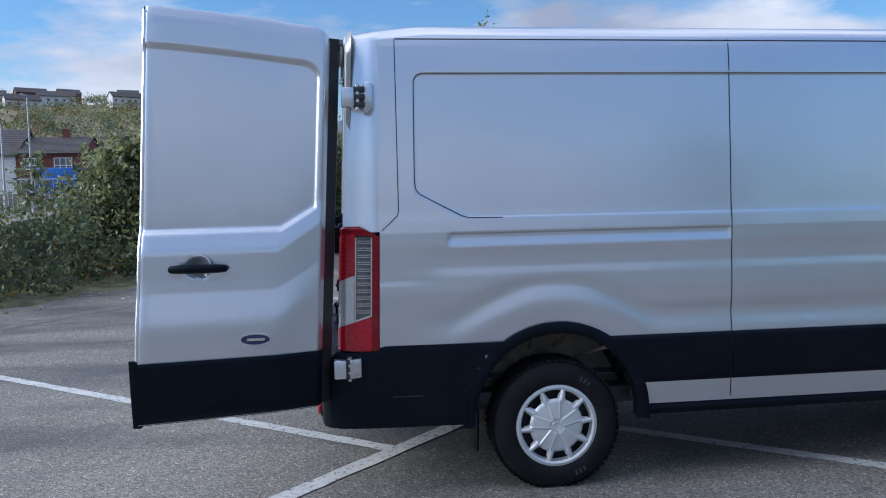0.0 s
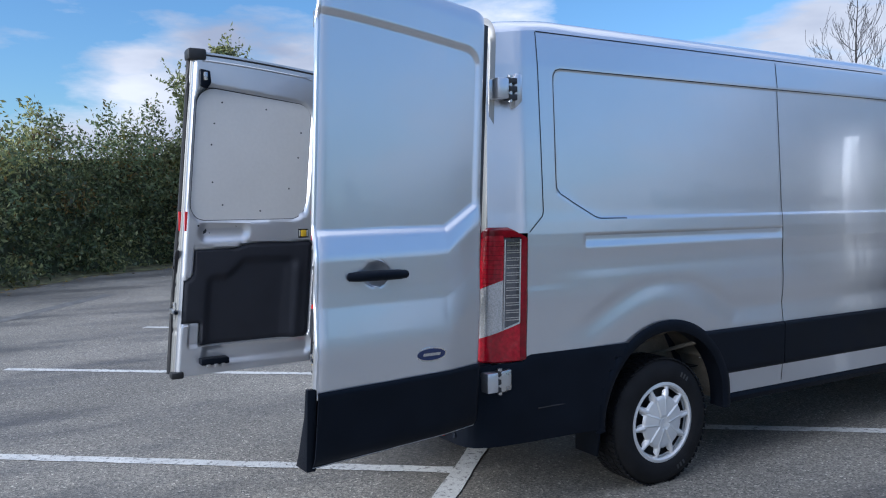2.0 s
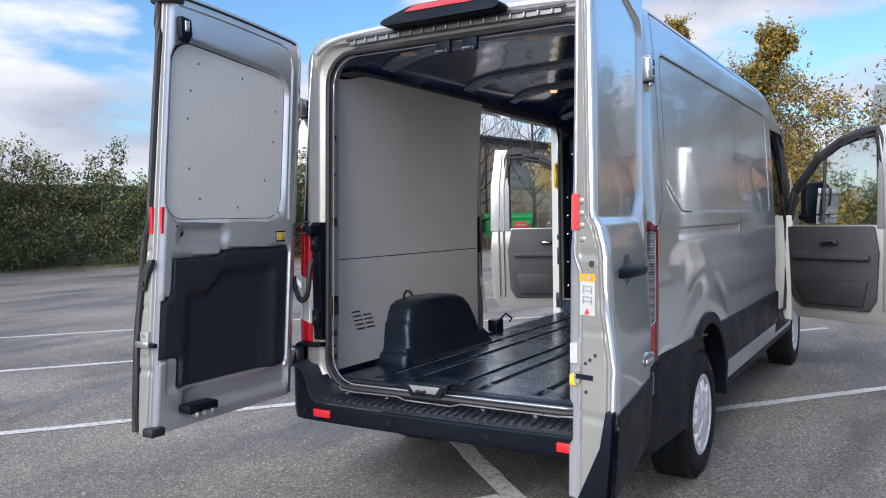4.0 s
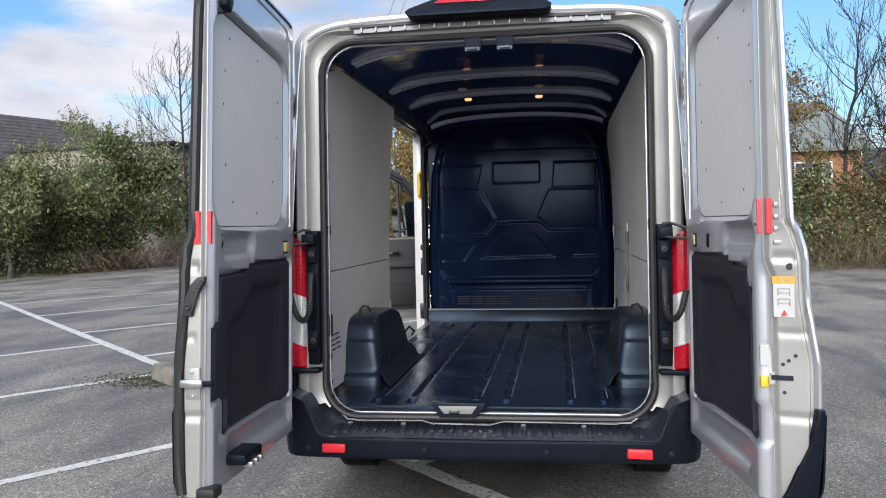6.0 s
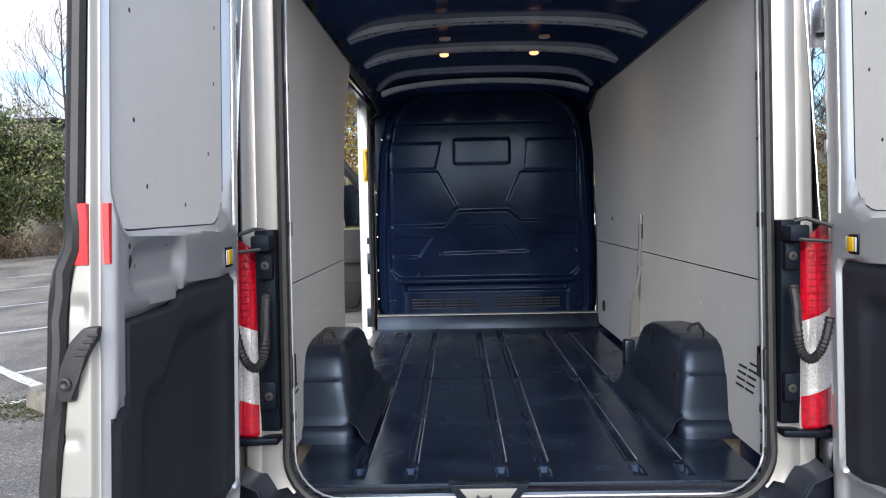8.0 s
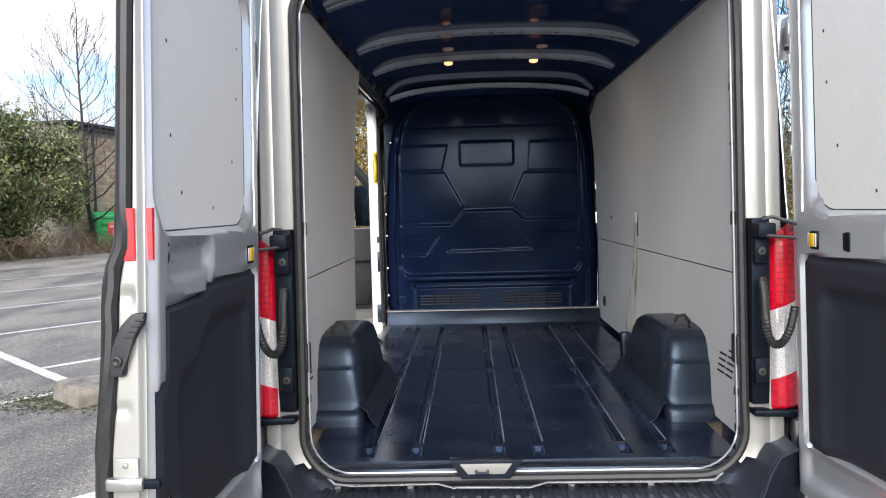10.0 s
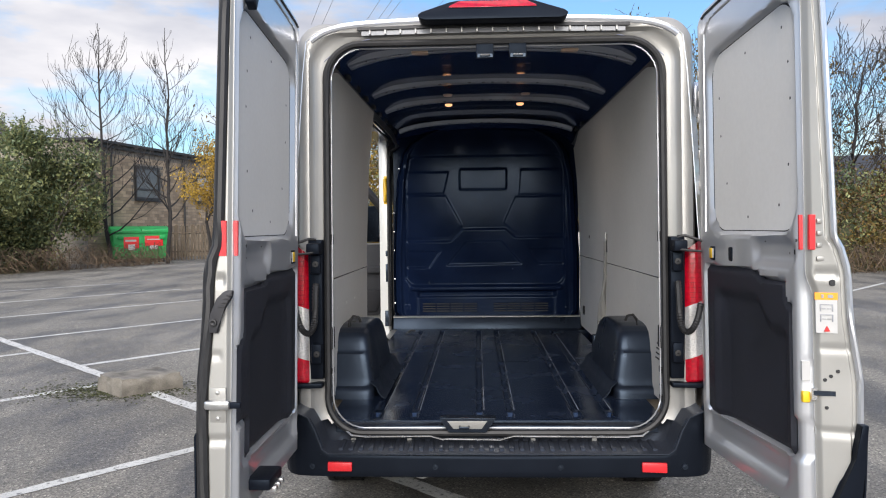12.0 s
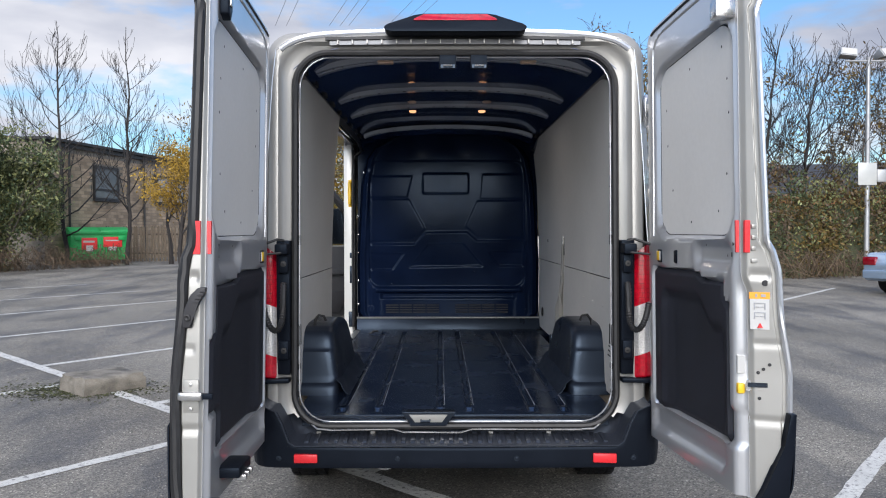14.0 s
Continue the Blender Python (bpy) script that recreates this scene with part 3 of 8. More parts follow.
for sg in (-1, 1):
    part("corner_seam", ribbon(dense([(0.385, 2.37), (0.40, 1.50), (0.392, 1.478), (0.31, 1.405)]), 0.005, sg), SEAM, van)
    part("roof_gutter", ribbon(dense([(0.39, 2.372), (3.3, 2.372)], 0.1), 0.006, sg), SEAM, van)
part("panel_seam", ribbon(dense([(2.195, 2.38), (2.195, 0.46)], 0.04), 0.005, 1), SEAM, van)
part("panel_edge", ribbon(dense([(3.36, 2.198), (0.54, 2.198), (0.51, 2.188), (0.492, 2.160), (0.488, 1.66), (0.494, 1.615), (0.515, 1.588), (0.735, 1.473), (0.77, 1.462), (0.95, 1.460)], 0.05), 0.005, 1), SEAM, van)

# lower cladding, sill and arches
for sg in (-1, 1):
    def clad(y, z, s=sg):
        e = min((z - 0.565) / 0.012, (0.815 - z) / 0.012, 1.0)
        return (s * (side_x(y, z) + 0.004 + 0.008 * max(0, e)), lean_y(y, z), z)
    zs = [0.565, 0.571, 0.577] + steps(0.60, 0.79, 0.04) + [0.803, 0.809, 0.815]
    for a, b in ((1.46, 2.191), (2.199, 3.64)):
        if sg < 0 and a > 2:
            continue
        part("cladding", surf(steps(a, b, 0.04), zs, clad, lambda y, z: math.hypot(y - WY, z - 0.40) > 0.47, thick=-0.008), BLACK_PL, van, "black plastic side moulding")
    part("sill_strip", prism([(sg * 0.90, 0.372), (sg * 0.972, 0.378), (sg * 0.985, 0.41), (sg * 0.975, 0.442), (sg * 0.90, 0.442)], "y", 1.70, 4.60, 0.004), BLACK_PL, van)

    def arch_fn(a, q, s=sg):
        r = 0.442 + 0.062 * q
        y, z = WY + r * math.cos(a), 0.40 + r * math.sin(a) * 1.01
        x = side_x(max(0.3, y), max(0.45, z)) + 0.006 + 0.018 * math.sin(math.pi * min(1, 0.12 + q * 0.76)) ** 0.6
        if q < 0:
            x, y, z = 0.90, WY + 0.450 * math.cos(a), 0.40 + 0.450 * math.sin(a)
        return (s * x, y, z)
    part("wheel_arch", surf(steps(radians(-4), radians(184), radians(4)), [-1, 0, 0.05, 0.12, 0.3, 0.5, 0.7, 0.85, 0.94, 1.0], arch_fn, thick=0.003), BLACK_PL, van, "black wheel arch moulding")

    def liner_fn(a, q, s=sg):
        r = 0.492 - 0.02 * (math.sin(a * 14) > 0.6)
        return (s * (0.96 - 0.28 * q), WY + r * math.cos(a), 0.40 + r * math.sin(a))
    part("arch_liner", surf(steps(0, math.pi, radians(4)), steps(0, 1, 0.25), liner_fn, thick=0.004), LINER, van, "dusty pressed wheel housing")
    part("arch_back", prism([(WY - 0.47, 0.30), (WY + 0.47, 0.30), (WY + 0.47, 0.46), (WY + 0.28, 0.80), (WY - 0.28, 0.80), (WY - 0.47, 0.46)], "x", sg * 0.665, sg * 0.68), LINER, van)
    for k in range(4):
        a = radians(50 + 27 * k)
        part("housing_rib", tube([(sg * 0.68, WY + 0.30 * math.cos(a), 0.42 + 0.30 * math.sin(a)), (sg * 0.93, WY + 0.455 * math.cos(a), 0.40 + 0.455 * math.sin(a))], 0.012, 6), LINER, van)
    part("mud_flap", prism([(sg * 0.74, 0.21), (sg * 0.91, 0.21), (sg * 0.945, 0.44), (sg * 0.74, 0.44)], "y", WY - 0.425, WY - 0.412, 0.003), BLACK_PL, van)


# wheels
def wheel(y, sg, name="wheel"):
    w = new(name)
    w.parent = van
    w.location = (sg * 0.858, y, WZ)
    hw = 0.112
    prof = [(0.205, -hw + 0.02), (0.225, -hw), (0.262, -hw - 0.006), (0.300, -hw - 0.004), (0.332, -hw + 0.012), (0.345, -hw + 0.034), (0.3475, -hw + 0.06),
            (0.3475, hw - 0.06), (0.345, hw - 0.034), (0.332, hw - 0.012), (0.300, hw + 0.004), (0.262, hw + 0.006), (0.225, hw), (0.205, hw - 0.02)]
    part("tyre", lathe(prof, (0, 0, 0), "x", 64), TYRE, w, "black tyre with worn tread")
    bm = bmesh.new()
    for row, o in enumerate((-0.075, -0.026, 0.026, 0.075)):
        for k in range(60):
            a = 2 * math.pi * (k + 0.3 * row) / 60
            m = Matrix.Rotation(a, 4, "X") @ Matrix.LocRotScale((o, 0, 0.348), Euler((0, 0, 0.3 * (-1) ** row)), (0.040, 0.026, 0.008))
            bmesh.ops.create_cube(bm, size=1, matrix=m)
    part("tread", bm, TYRE, w)
    # wheel cover: dished disc with ten broad spokes and dark gaps
    part("rim", lathe([(0.210, -0.07), (0.218, 0.085), (0.211, 0.102), (0.203, 0.085), (0.20, 0.03), (0.05, 0.03), (0.0005, 0.03)], (0, 0, 0), "x", 48), DARK_STEEL, w)
    if sg > 0:
        part("cover_ring", lathe([(0.2225, 0.092), (0.221, 0.108), (0.206, 0.112), (0.196, 0.104), (0.196, 0.090)], (0, 0, 0), "x", 48), COVER, w)
        def disc(r, a):
            k = abs((a / (2 * math.pi) * 10) % 1 - 0.5) * 2 * math.pi * r / 10          # 0 on the middle of a spoke
            m = abs((a / (2 * math.pi) * 5 + 0.5) % 1 - 0.5) * 2 * math.pi * r / 5      # 0 on every second opening
            off = 0.112 - 0.020 * (r / 0.2) ** 2
            # pointed spokes with a sharp back, reaching the rim
            off += 0.008 * max(0.0, 1 - k / 0.017) * smooth(0.115, 0.150, r)
            off -= 0.014 * smooth(0.128, 0.150, r) * smooth(0.004, 0.016, k)
            # five raised wedges that start at the hub
            edge = 0.012 + 0.155 * r
            inside = 0.5 + 0.5 * max(-1.0, min(1.0, (edge - m) / 0.0025))
            off += (0.0045 * inside + 0.0025 * math.exp(-((m - edge) / 0.0035) ** 2)) * smooth(0.030, 0.045, r) * smooth(0.150, 0.136, r)
            return (off, r * math.cos(a + 0.42), r * math.sin(a + 0.42))

        def solid(r, a):
            k = abs((a / (2 * math.pi) * 10) % 1 - 0.5) * 2 * math.pi * r / 10
            return not (0.140 < r < 0.186 and k > 0.0245 - 0.0175 * (r - 0.140) / 0.046)
        part("wheel_cover", surf(steps(0.020, 0.206, 0.0046), steps(0, 2 * math.pi, math.pi / 225), disc, solid, thick=-0.006), COVER, w, "silver plastic wheel cover with ten pointed spokes", 22)
        part("hub_cap", lathe([(0.031, 0.100), (0.030, 0.115), (0.026, 0.119), (0.022, 0.117), (0.0005, 0.118)], (0, 0, 0), "x", 32), COVER, w)
        for start in (202, 207, 212, 322, 327, 332):
            bm = bmesh.new()
            bmesh.ops.create_cube(bm, size=1, matrix=Matrix.Rotation(radians(start), 4, "X") @ Matrix.LocRotScale((0.1185, 0, 0.281), None, (0.0015, 0.012, 0.026)))
            part("sidewall_bar", bm, SIDEWALL, w)
    return w


for sg in (1, -1):
    wheel(WY, sg)
    wheel(FY, sg)
part("rear_axle", tube([(-0.80, WY, WZ), (0.80, WY, WZ)], 0.05, 12), DARK_STEEL, van)
part("underbody", box(-0.80, 0.80, 0.32, 5.5, 0.40, 0.50, 0.02), DARK_STEEL, van, "dark painted underbody")
part("exhaust_end", tube([(-0.42, 0.9, 0.36), (-0.42, 0.42, 0.35), (-0.42, 0.25, 0.345)], 0.03, 12), STEEL, van)
part("tow_eye", tube([(-0.34 + 0.035 * math.cos(a), 0.10, 0.372 + 0.02 * math.sin(a)) for a in steps(0, 2 * math.pi - 0.5, 0.5)], 0.008, 6, True), STEEL, van)


# tail frame: pillars, header and sill round the opening
def tail(pts, dy):
    return [(x, 0.105 + (z - 0.8) * LEAN + dy, z) for x, z in pts]


def trimmed(loops, low):
    """A loft whose faces under a height are left out."""
    b = loft(loops)
    bmesh.ops.delete(b, geom=[f for f in b.faces if f.calc_center_median().z < low], context="FACES")
    return b


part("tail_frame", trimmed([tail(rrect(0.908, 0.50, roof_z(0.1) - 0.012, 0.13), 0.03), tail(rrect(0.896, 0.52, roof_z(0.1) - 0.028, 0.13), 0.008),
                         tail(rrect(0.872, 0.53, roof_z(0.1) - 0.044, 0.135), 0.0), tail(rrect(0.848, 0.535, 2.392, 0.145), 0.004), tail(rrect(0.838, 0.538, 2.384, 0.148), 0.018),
                         tail(rrect(0.825, 0.54, 2.376, 0.15), 0.03), tail(rrect(0.800, 0.545, 2.364, 0.15), 0.033), tail(rrect(0.785, 0.555, 2.352, 0.16), 0.042), tail(rrect(0.772, 0.56, 2.342, 0.16), 0.045)], 0.60), SILVER_SHADED, van, "tail frame round the opening, silver paint dimmed for the doors' shade")
part("door_seal", tube(tail(rrect(0.772, 0.548, 2.344, 0.16), 0.030), 0.016, 8, True), RUBBER, van, "black rubber door seal")
part("seal_lip", tube(tail(rrect(0.752, 0.566, 2.326, 0.15), 0.050), 0.004, 6, True), BOW, van)
part("door_jamb", loft([tail(rrect(0.762, 0.555, 2.334, 0.155), 0.042), tail(rrect(0.760, 0.555, 2.340, 0.155, rb=0.10), 0.075), tail(rrect(0.764, 0.560, 2.352, 0.15, rb=0.05), 0.11), tail(rrect(0.842, 0.560, 2.375, 0.15, rb=0.03), 0.135)]), BOW, van, "grey painted inner jamb")
# dark strip added for shade under the roof's edge; clipped strip below it
part("header_shade_strip", surf(steps(-0.62, 0.62, 0.04), [0, 1], lambda x, t: (x, 0.152 + 0.004 * t, 2.402 + 0.014 * t - 0.016 * x * x), thick=0.006), RUBBER, van)
part("header_strip", surf(steps(-0.60, 0.60, 0.06), [0, 1], lambda x, t: (x, 0.160 + 0.002 * t, 2.378 + 0.022 * t - 0.014 * x * x), thick=0.005), RAIL, van)
for k in range(17):
    x = -0.56 + k * 0.07
    part("header_clip", box(x - 0.0035, x + 0.0035, 0.148, 0.160, 2.380 - 0.014 * x * x, 2.400 - 0.014 * x * x, 0.001, 1), SILVER_SHADED, van)
for sg in (-1, 1):
    for x, z, w, h in ((0.7605, 1.90, 0.012, 0.03), (0.7605, 1.70, 0.012, 0.012), (0.7605, 1.44, 0.02, 0.05), (0.7605, 1.02, 0.02, 0.03), (0.7605, 0.98, 0.035, 0.10), (0.7605, 0.83, 0.02, 0.03), (0.7605, 0.76, 0.012, 0.012), (0.7605, 0.70, 0.02, 0.03)):
        y = 0.17 + (z - 0.8) * LEAN
        part("jamb_hole", box(sg * 0.7555 - 0.004, sg * 0.7555 + 0.004, y - w, y + w, z - h / 2, z + h / 2, 0.003, 1), SEAM, van)


# brake light over the opening
def sloped(bm):
    """Lean the rear face of the housing forward."""
    for v in bm.verts:
        if v.co.y < 0.16:
            v.co.y += (v.co.z - 2.42) * 0.55
    return bm


brake = part("brake_light", sloped(prism([(-0.300, 2.412), (0.300, 2.412), (0.325, 2.420), (0.336, 2.438), (0.318, 2.454), (0.190, 2.500), (0.150, 2.507), (-0.150, 2.507), (-0.190, 2.500), (-0.318, 2.454), (-0.336, 2.438), (-0.325, 2.420)], "y", 0.055, 0.27, 0.006)), BLACK_PL, van, "black high-level brake light housing")
part("brake_lens", sloped(prism([(-0.198, 2.470), (0.198, 2.470), (0.192, 2.480), (0.150, 2.503), (-0.150, 2.503), (-0.192, 2.480)], "y", 0.050, 0.060, 0.003)), RED_SUNLIT, brake)


# tail lamps
def lamp(sg):
    plan = [(0.845, 0.125), (0.868, 0.104), (0.898, 0.098), (0.928, 0.108), (0.948, 0.130), (0.962, 0.165), (0.972, 0.21), (0.980, 0.255), (0.986, 0.306)]
    cum = [0]
    for a, b in zip(plan, plan[1:]):
        cum.append(cum[-1] + math.dist(a, b))

    def fn(s, t, push=0.0):
        q = s * cum[-1]
        x, y = lerp_table([(c, p[0]) for c, p in zip(cum, plan)], q), lerp_table([(c, p[1]) for c, p in zip(cum, plan)], q)
        z = 0.785 + 0.645 * t
        edge = min(1.0, min(s, 1 - s) / 0.05, min(t, 1 - t) / 0.02)
        pr = 0.016 * math.sqrt(max(0, edge)) + push
        n = Vector((0.6 + 0.4 * s, -(1 - s) ** 1.5, 0)).normalized()
        return (sg * (x - 0.006 + n.x * pr), y + n.y * pr + (z - 0.8) * LEAN * max(0, 1 - max(0, y - 0.10) / 0.5), z)

    def crown(s):
        return 1 - 0.10 * max(0, 0.28 - s) / 0.28 - 0.09 * max(0, s - 0.62) / 0.38

    def foot(s):
        return 0.03 * max(0, s - 0.85) / 0.15

    def field(name, m, s0, s1, lo, hi, push, parent):
        def at(s, v):
            return fn(s, lo(s) + (hi(s) - lo(s)) * v, push)
        return part(name, surf(steps(s0, s1, 0.02), steps(0, 1, 0.02), at, thick=0.002), m, parent)

    def low(s):
        return 0.15 + 0.165 * s

    def mid(s):
        return 0.515 + 0.18 * s
    lampo = field("tail_lamp", RED_LENS, 0.845, 1.0, foot, crown, 0.0, van)
    tagged(lampo, "red and clear upright tail lamp")
    field("lamp_cap", RED_LENS, 0.0, 0.845, lambda s: 0.94 * crown(s) if s < 0.56 else 0.925, crown, 0.0, lampo)
    field("upper_lens", RED_SUNLIT, 0.0, 0.555, mid, lambda s: 0.94 * crown(s), -0.001, lampo)
    field("lower_lens", RED_SUNLIT, 0.0, 0.845, foot, low, -0.001, lampo)
    field("clear_lens", CLEAR_LENS, 0.565, 0.84, low, lambda s: 0.92, -0.004, lampo)
    field("reflector_lens", BRIGHT_LENS, 0.0, 0.555, low, mid, -0.003, lampo)
    for k in range(11):
        for d in (0, 0.017):
            t = 0.315 + 0.055 * k + d
            part("reflector_rib", surf(steps(0.60, 0.82, 0.05), [t, t + 0.006], lambda s, q: fn(s, q, 0.000), thick=0.003), CHROME, lampo)
    for s0 in (0.565, 0.825):
        part("reflector_frame", surf([s0, s0 + 0.018], steps(low(s0) + 0.01, 0.91, 0.05), lambda s, q: fn(s, q, 0.0005), thick=0.003), BRIGHT_LENS, lampo)
    part("reflector_frame", surf(steps(0.02, 0.84, 0.04), [0.0, 1.0], lambda s, v: fn(s, low(s) + 0.014 * v, 0.0), thick=0.002), BRIGHT_LENS, lampo)
    for k in range(12):
        t = 0.52 + 0.034 * k
        part("lens_step", surf(steps(0.04, 0.53, 0.07), [0, 1], lambda s, q: fn(s, max(mid(s) + 0.004, t) + 0.005 * q, 0.0006), lambda s, q: t > mid(s), thick=0.001), RED_LENS, lampo)
    # black channel between the lamp and the opening, with wiring hose and screws
    part("lamp_channel", prism([(sg * 0.788, 0.105), (sg * 0.852, 0.110), (sg * 0.852, 0.17), (sg * 0.788, 0.19)], "z", 0.80, 1.44, 0.006), BLACK_PL, van)
    for z in (1.33, 0.92):
        ly = 0.02 + (z - 0.8) * LEAN
        part("lamp_bracket", box(sg * 0.815 - 0.024, sg * 0.815 + 0.024, 0.082, 0.12, z - 0.045, z + 0.045, 0.008), BLACK_PL, van)
        part("lamp_screw", lathe([(0.014, 0.0), (0.014, -0.008), (0.004, -0.009), (0.0005, -0.004)], (sg * 0.812, 0.082, z), "y", 12), RUBBER, van)
    part("hinge_arm", box(sg * 0.815 - 0.03, sg * 0.815 + 0.03, 0.03, 0.12, 1.375, 1.425, 0.008), BLACK_PL, van)
    part("hinge_rod", tube([(sg * 0.80, 0.04, 1.44), (sg * 0.83, 0.025, 1.445), (sg * 0.90, 0.01, 1.42)], 0.007, 6), RUBBER, van)
    part("hinge_rod", tube([(sg * 0.80, 0.04, 1.385), (sg * 0.84, 0.025, 1.38), (sg * 0.90, 0.01, 1.375)], 0.006, 6), RUBBER, van)
    path, rad = [], []
    ctl = [(0.808, 0.00, 1.24), (0.806, -0.03, 1.18), (0.806, -0.04, 1.10), (0.812, -0.05, 1.05), (0.83, -0.06, 1.025), (0.855, -0.06, 1.035), (0.878, -0.06, 1.08), (0.893, -0.06, 1.15)]
    for i in range(64):
        q = i / 63 * (len(ctl) - 1)
        j = min(int(q), len(ctl) - 2)
        f = q - j
        p0, p1, p2, p3 = (Vector(ctl[max(0, min(len(ctl) - 1, j + o))]) for o in (-1, 0, 1, 2))
        p = 0.5 * ((2 * p1) + (p2 - p0) * f + (2 * p0 - 5 * p1 + 4 * p2 - p3) * f * f + (3 * p1 - p0 - 3 * p2 + p3) * f ** 3)
        path.append((sg * p.x, p.y + 0.065, p.z))
        rad.append(0.0155 if i % 2 else 0.0125)
    part("wiring_hose", tube(path, 0.013, 8, radii=rad), RUBBER, van, "black corrugated wiring hose")
    part("lamp_shelf", prism([(sg * 0.79, 0.085), (sg * 0.93, 0.07), (sg * 0.94, 0.13), (sg * 0.79, 0.17)], "z", 0.762, 0.785, 0.006), BLACK_PL, van)


lamp(1)
lamp(-1)


# rear bumper
def bump_top(x):
    x = abs(x)
    return lerp_table([(0, 0.482), (0.75, 0.484), (0.785, 0.51), (0.81, 0.59), (0.84, 0.645), (0.90, 0.672), (0.925, 0.71), (0.945, 0.775), (1.1, 0.812)], x)


BP = [(1.019, 0.98), (1.018, 0.86), (1.012, 0.74), (1.005, 0.6), (0.998, 0.42), (0.992, 0.28), (0.982, 0.18), (0.965, 0.10), (0.935, 0.04), (0.895, 0.008), (0.84, -0.004), (0.7, -0.012), (0.5, -0.018), (0.25, -0.022)]
BP = BP + [(0, -0.023)] + [(-x, y) for x, y in BP[::-1]]


BPD = dense(BP, 0.02)


def bump_fn(i, t):
    x, y = BPD[int(i)]
    top = bump_top(x) if y < 0.30 else 0.815
    z = 0.388 + (top - 0.388) * min(1, max(0, t))
    inset = 0.05 * max(0, 0.18 - t) ** 1.2 + (0.012 if t > 1 else 0.005 * smooth(0.93, 1.0, t))
    n = Vector((x, (y - 0.4) if y < 0.4 else 0)).normalized()
    if t < 0:
        inset, z = 0.06, 0.40
    return (x - n.x * inset, y - n.y * inset, z)


rear_bumper = part("rear_bumper", surf(list(range(len(BPD))), [-1, 0.0, 0.03, 0.08, 0.15, 0.3, 0.5, 0.7, 0.85, 0.93, 0.97, 1.0, 1.01],
                   bump_fn, lambda i, t: math.hypot(BPD[int(i)][1] - WY, 0.388 + t * 0.427 - 0.40) > 0.490), BLACK_PL, van, "black moulded rear step bumper")


def step_fn(x, t):
    y = -0.015 + 0.24 * t
    z = max(bump_top(x) + 0.004 + 0.022 * t + 0.060 * smooth(0.70, 0.92, t), 0.0)
    return (x, y, z)


part("step_plate", surf(steps(-0.90, 0.90, 0.03), steps(0, 1, 0.1), step_fn, thick=-0.004), BUMPER_PL, rear_bumper)
for k in range(32):
    x = -0.70 + k * 1.40 / 31
    part("step_rib", prism([(0.010, 0.484), (0.16, 0.497), (0.165, 0.512), (0.033, 0.504)], "x", x - 0.011, x + 0.011, 0.004), BUMPER_PL, rear_bumper)
for k in range(26):
    x = -0.78 + k * 1.56 / 25
    part("stud", lathe([(0.004, 0.0), (0.0036, 0.003), (0.0005, 0.004)], (x, -0.004, 0.4875), "z", 6), CHROME, rear_bumper)
for x in (-0.66, -0.40, 0.17, 0.45):
    part("step_clip", box(x - 0.011, x + 0.011, 0.150, 0.156, 0.506, 0.518, 0.001, 1), SILVER_SUNLIT, rear_bumper)
for x in (-0.695, 0.685):
    part("reflector", prism([(x - 0.054, 0.416), (x + 0.054, 0.412 if x > 0 else 0.416), (x + 0.054, 0.455), (x - 0.054, 0.457)], "y", -0.030, -0.012, 0.004), RED_TAPE, rear_bumper, "red bumper reflector")
for x in (-0.82, -0.272, 0.278, 0.82):
    y = -0.022 if abs(x) < 0.5 else -0.010
    part("parking_sensor", lathe([(0.013, 0.004), (0.013, -0.003), (0.010, -0.003), (0.0095, -0.001), (0.0005, -0.002)], (x, y, 0.435), "y", 16), BLACK_GLOSS, rear_bumper)
for sg in (-1, 1):
    part("bumper_line", box(sg * 1.0 - 0.002, sg * 1.0 + 0.002, 0.36, 0.70, 0.548, 0.553, 0.001, 1), SEAM, rear_bumper)
part("license_lamp_rail", box(-0.25, 0.25, -0.005, 0.01, 0.476, 0.484, 0.002, 1), BLACK_GLOSS, rear_bumper)


# ---- load space ----
GROOVES = (-0.575, -0.395, -0.075, 0.075, 0.395, 0.555)


def floor_fn(x, y):
    z = 0.570
    for gx in GROOVES:
        for y0, y1 in ((0.30, 0.40), (0.46, 1.86), (1.90, 3.45)):
            z -= 0.018 * smooth(0.026, 0.010, abs(x - gx)) * smooth(y0 - 0.008, y0 + 0.008, y) * smooth(y1 + 0.008, y1 - 0.008, y)
    z -= 0.004 * max(0, 1 - abs(y - 1.88) / 0.006)
    return (x, y, z)


FX = sorted(set([-0.80, 0.80] + steps(-0.78, 0.78, 0.06) + [round(g + o, 4) for g in GROOVES for o in (-0.028, -0.025, -0.021, -0.0175, -0.014, -0.011, 0, 0.011, 0.014, 0.0175, 0.021, 0.025, 0.028)]))
FYS = [0.245, 0.285, 0.292, 0.30, 0.308, 0.35, 0.392, 0.40, 0.408, 0.45, 0.456, 0.464, 0.472] + steps(0.6, 1.7, 0.2) + [1.845, 1.852, 1.86, 1.868, 1.874, 1.88, 1.886, 1.892, 1.90, 1.908] + steps(2.1, 3.3, 0.2) + [3.44, 3.45, 3.46, 3.68]
part("load_floor", surf(FX, FYS, floor_fn, thick=-0.006), MAT_FLOOR, van, "black ribbed load floor liner")
part("floor_edge", prism([(0.168, 0.540), (0.25, 0.545), (0.25, 0.5735), (0.180, 0.569)], "x", -0.745, 0.745, 0.003), BLACK_GLOSS, van)
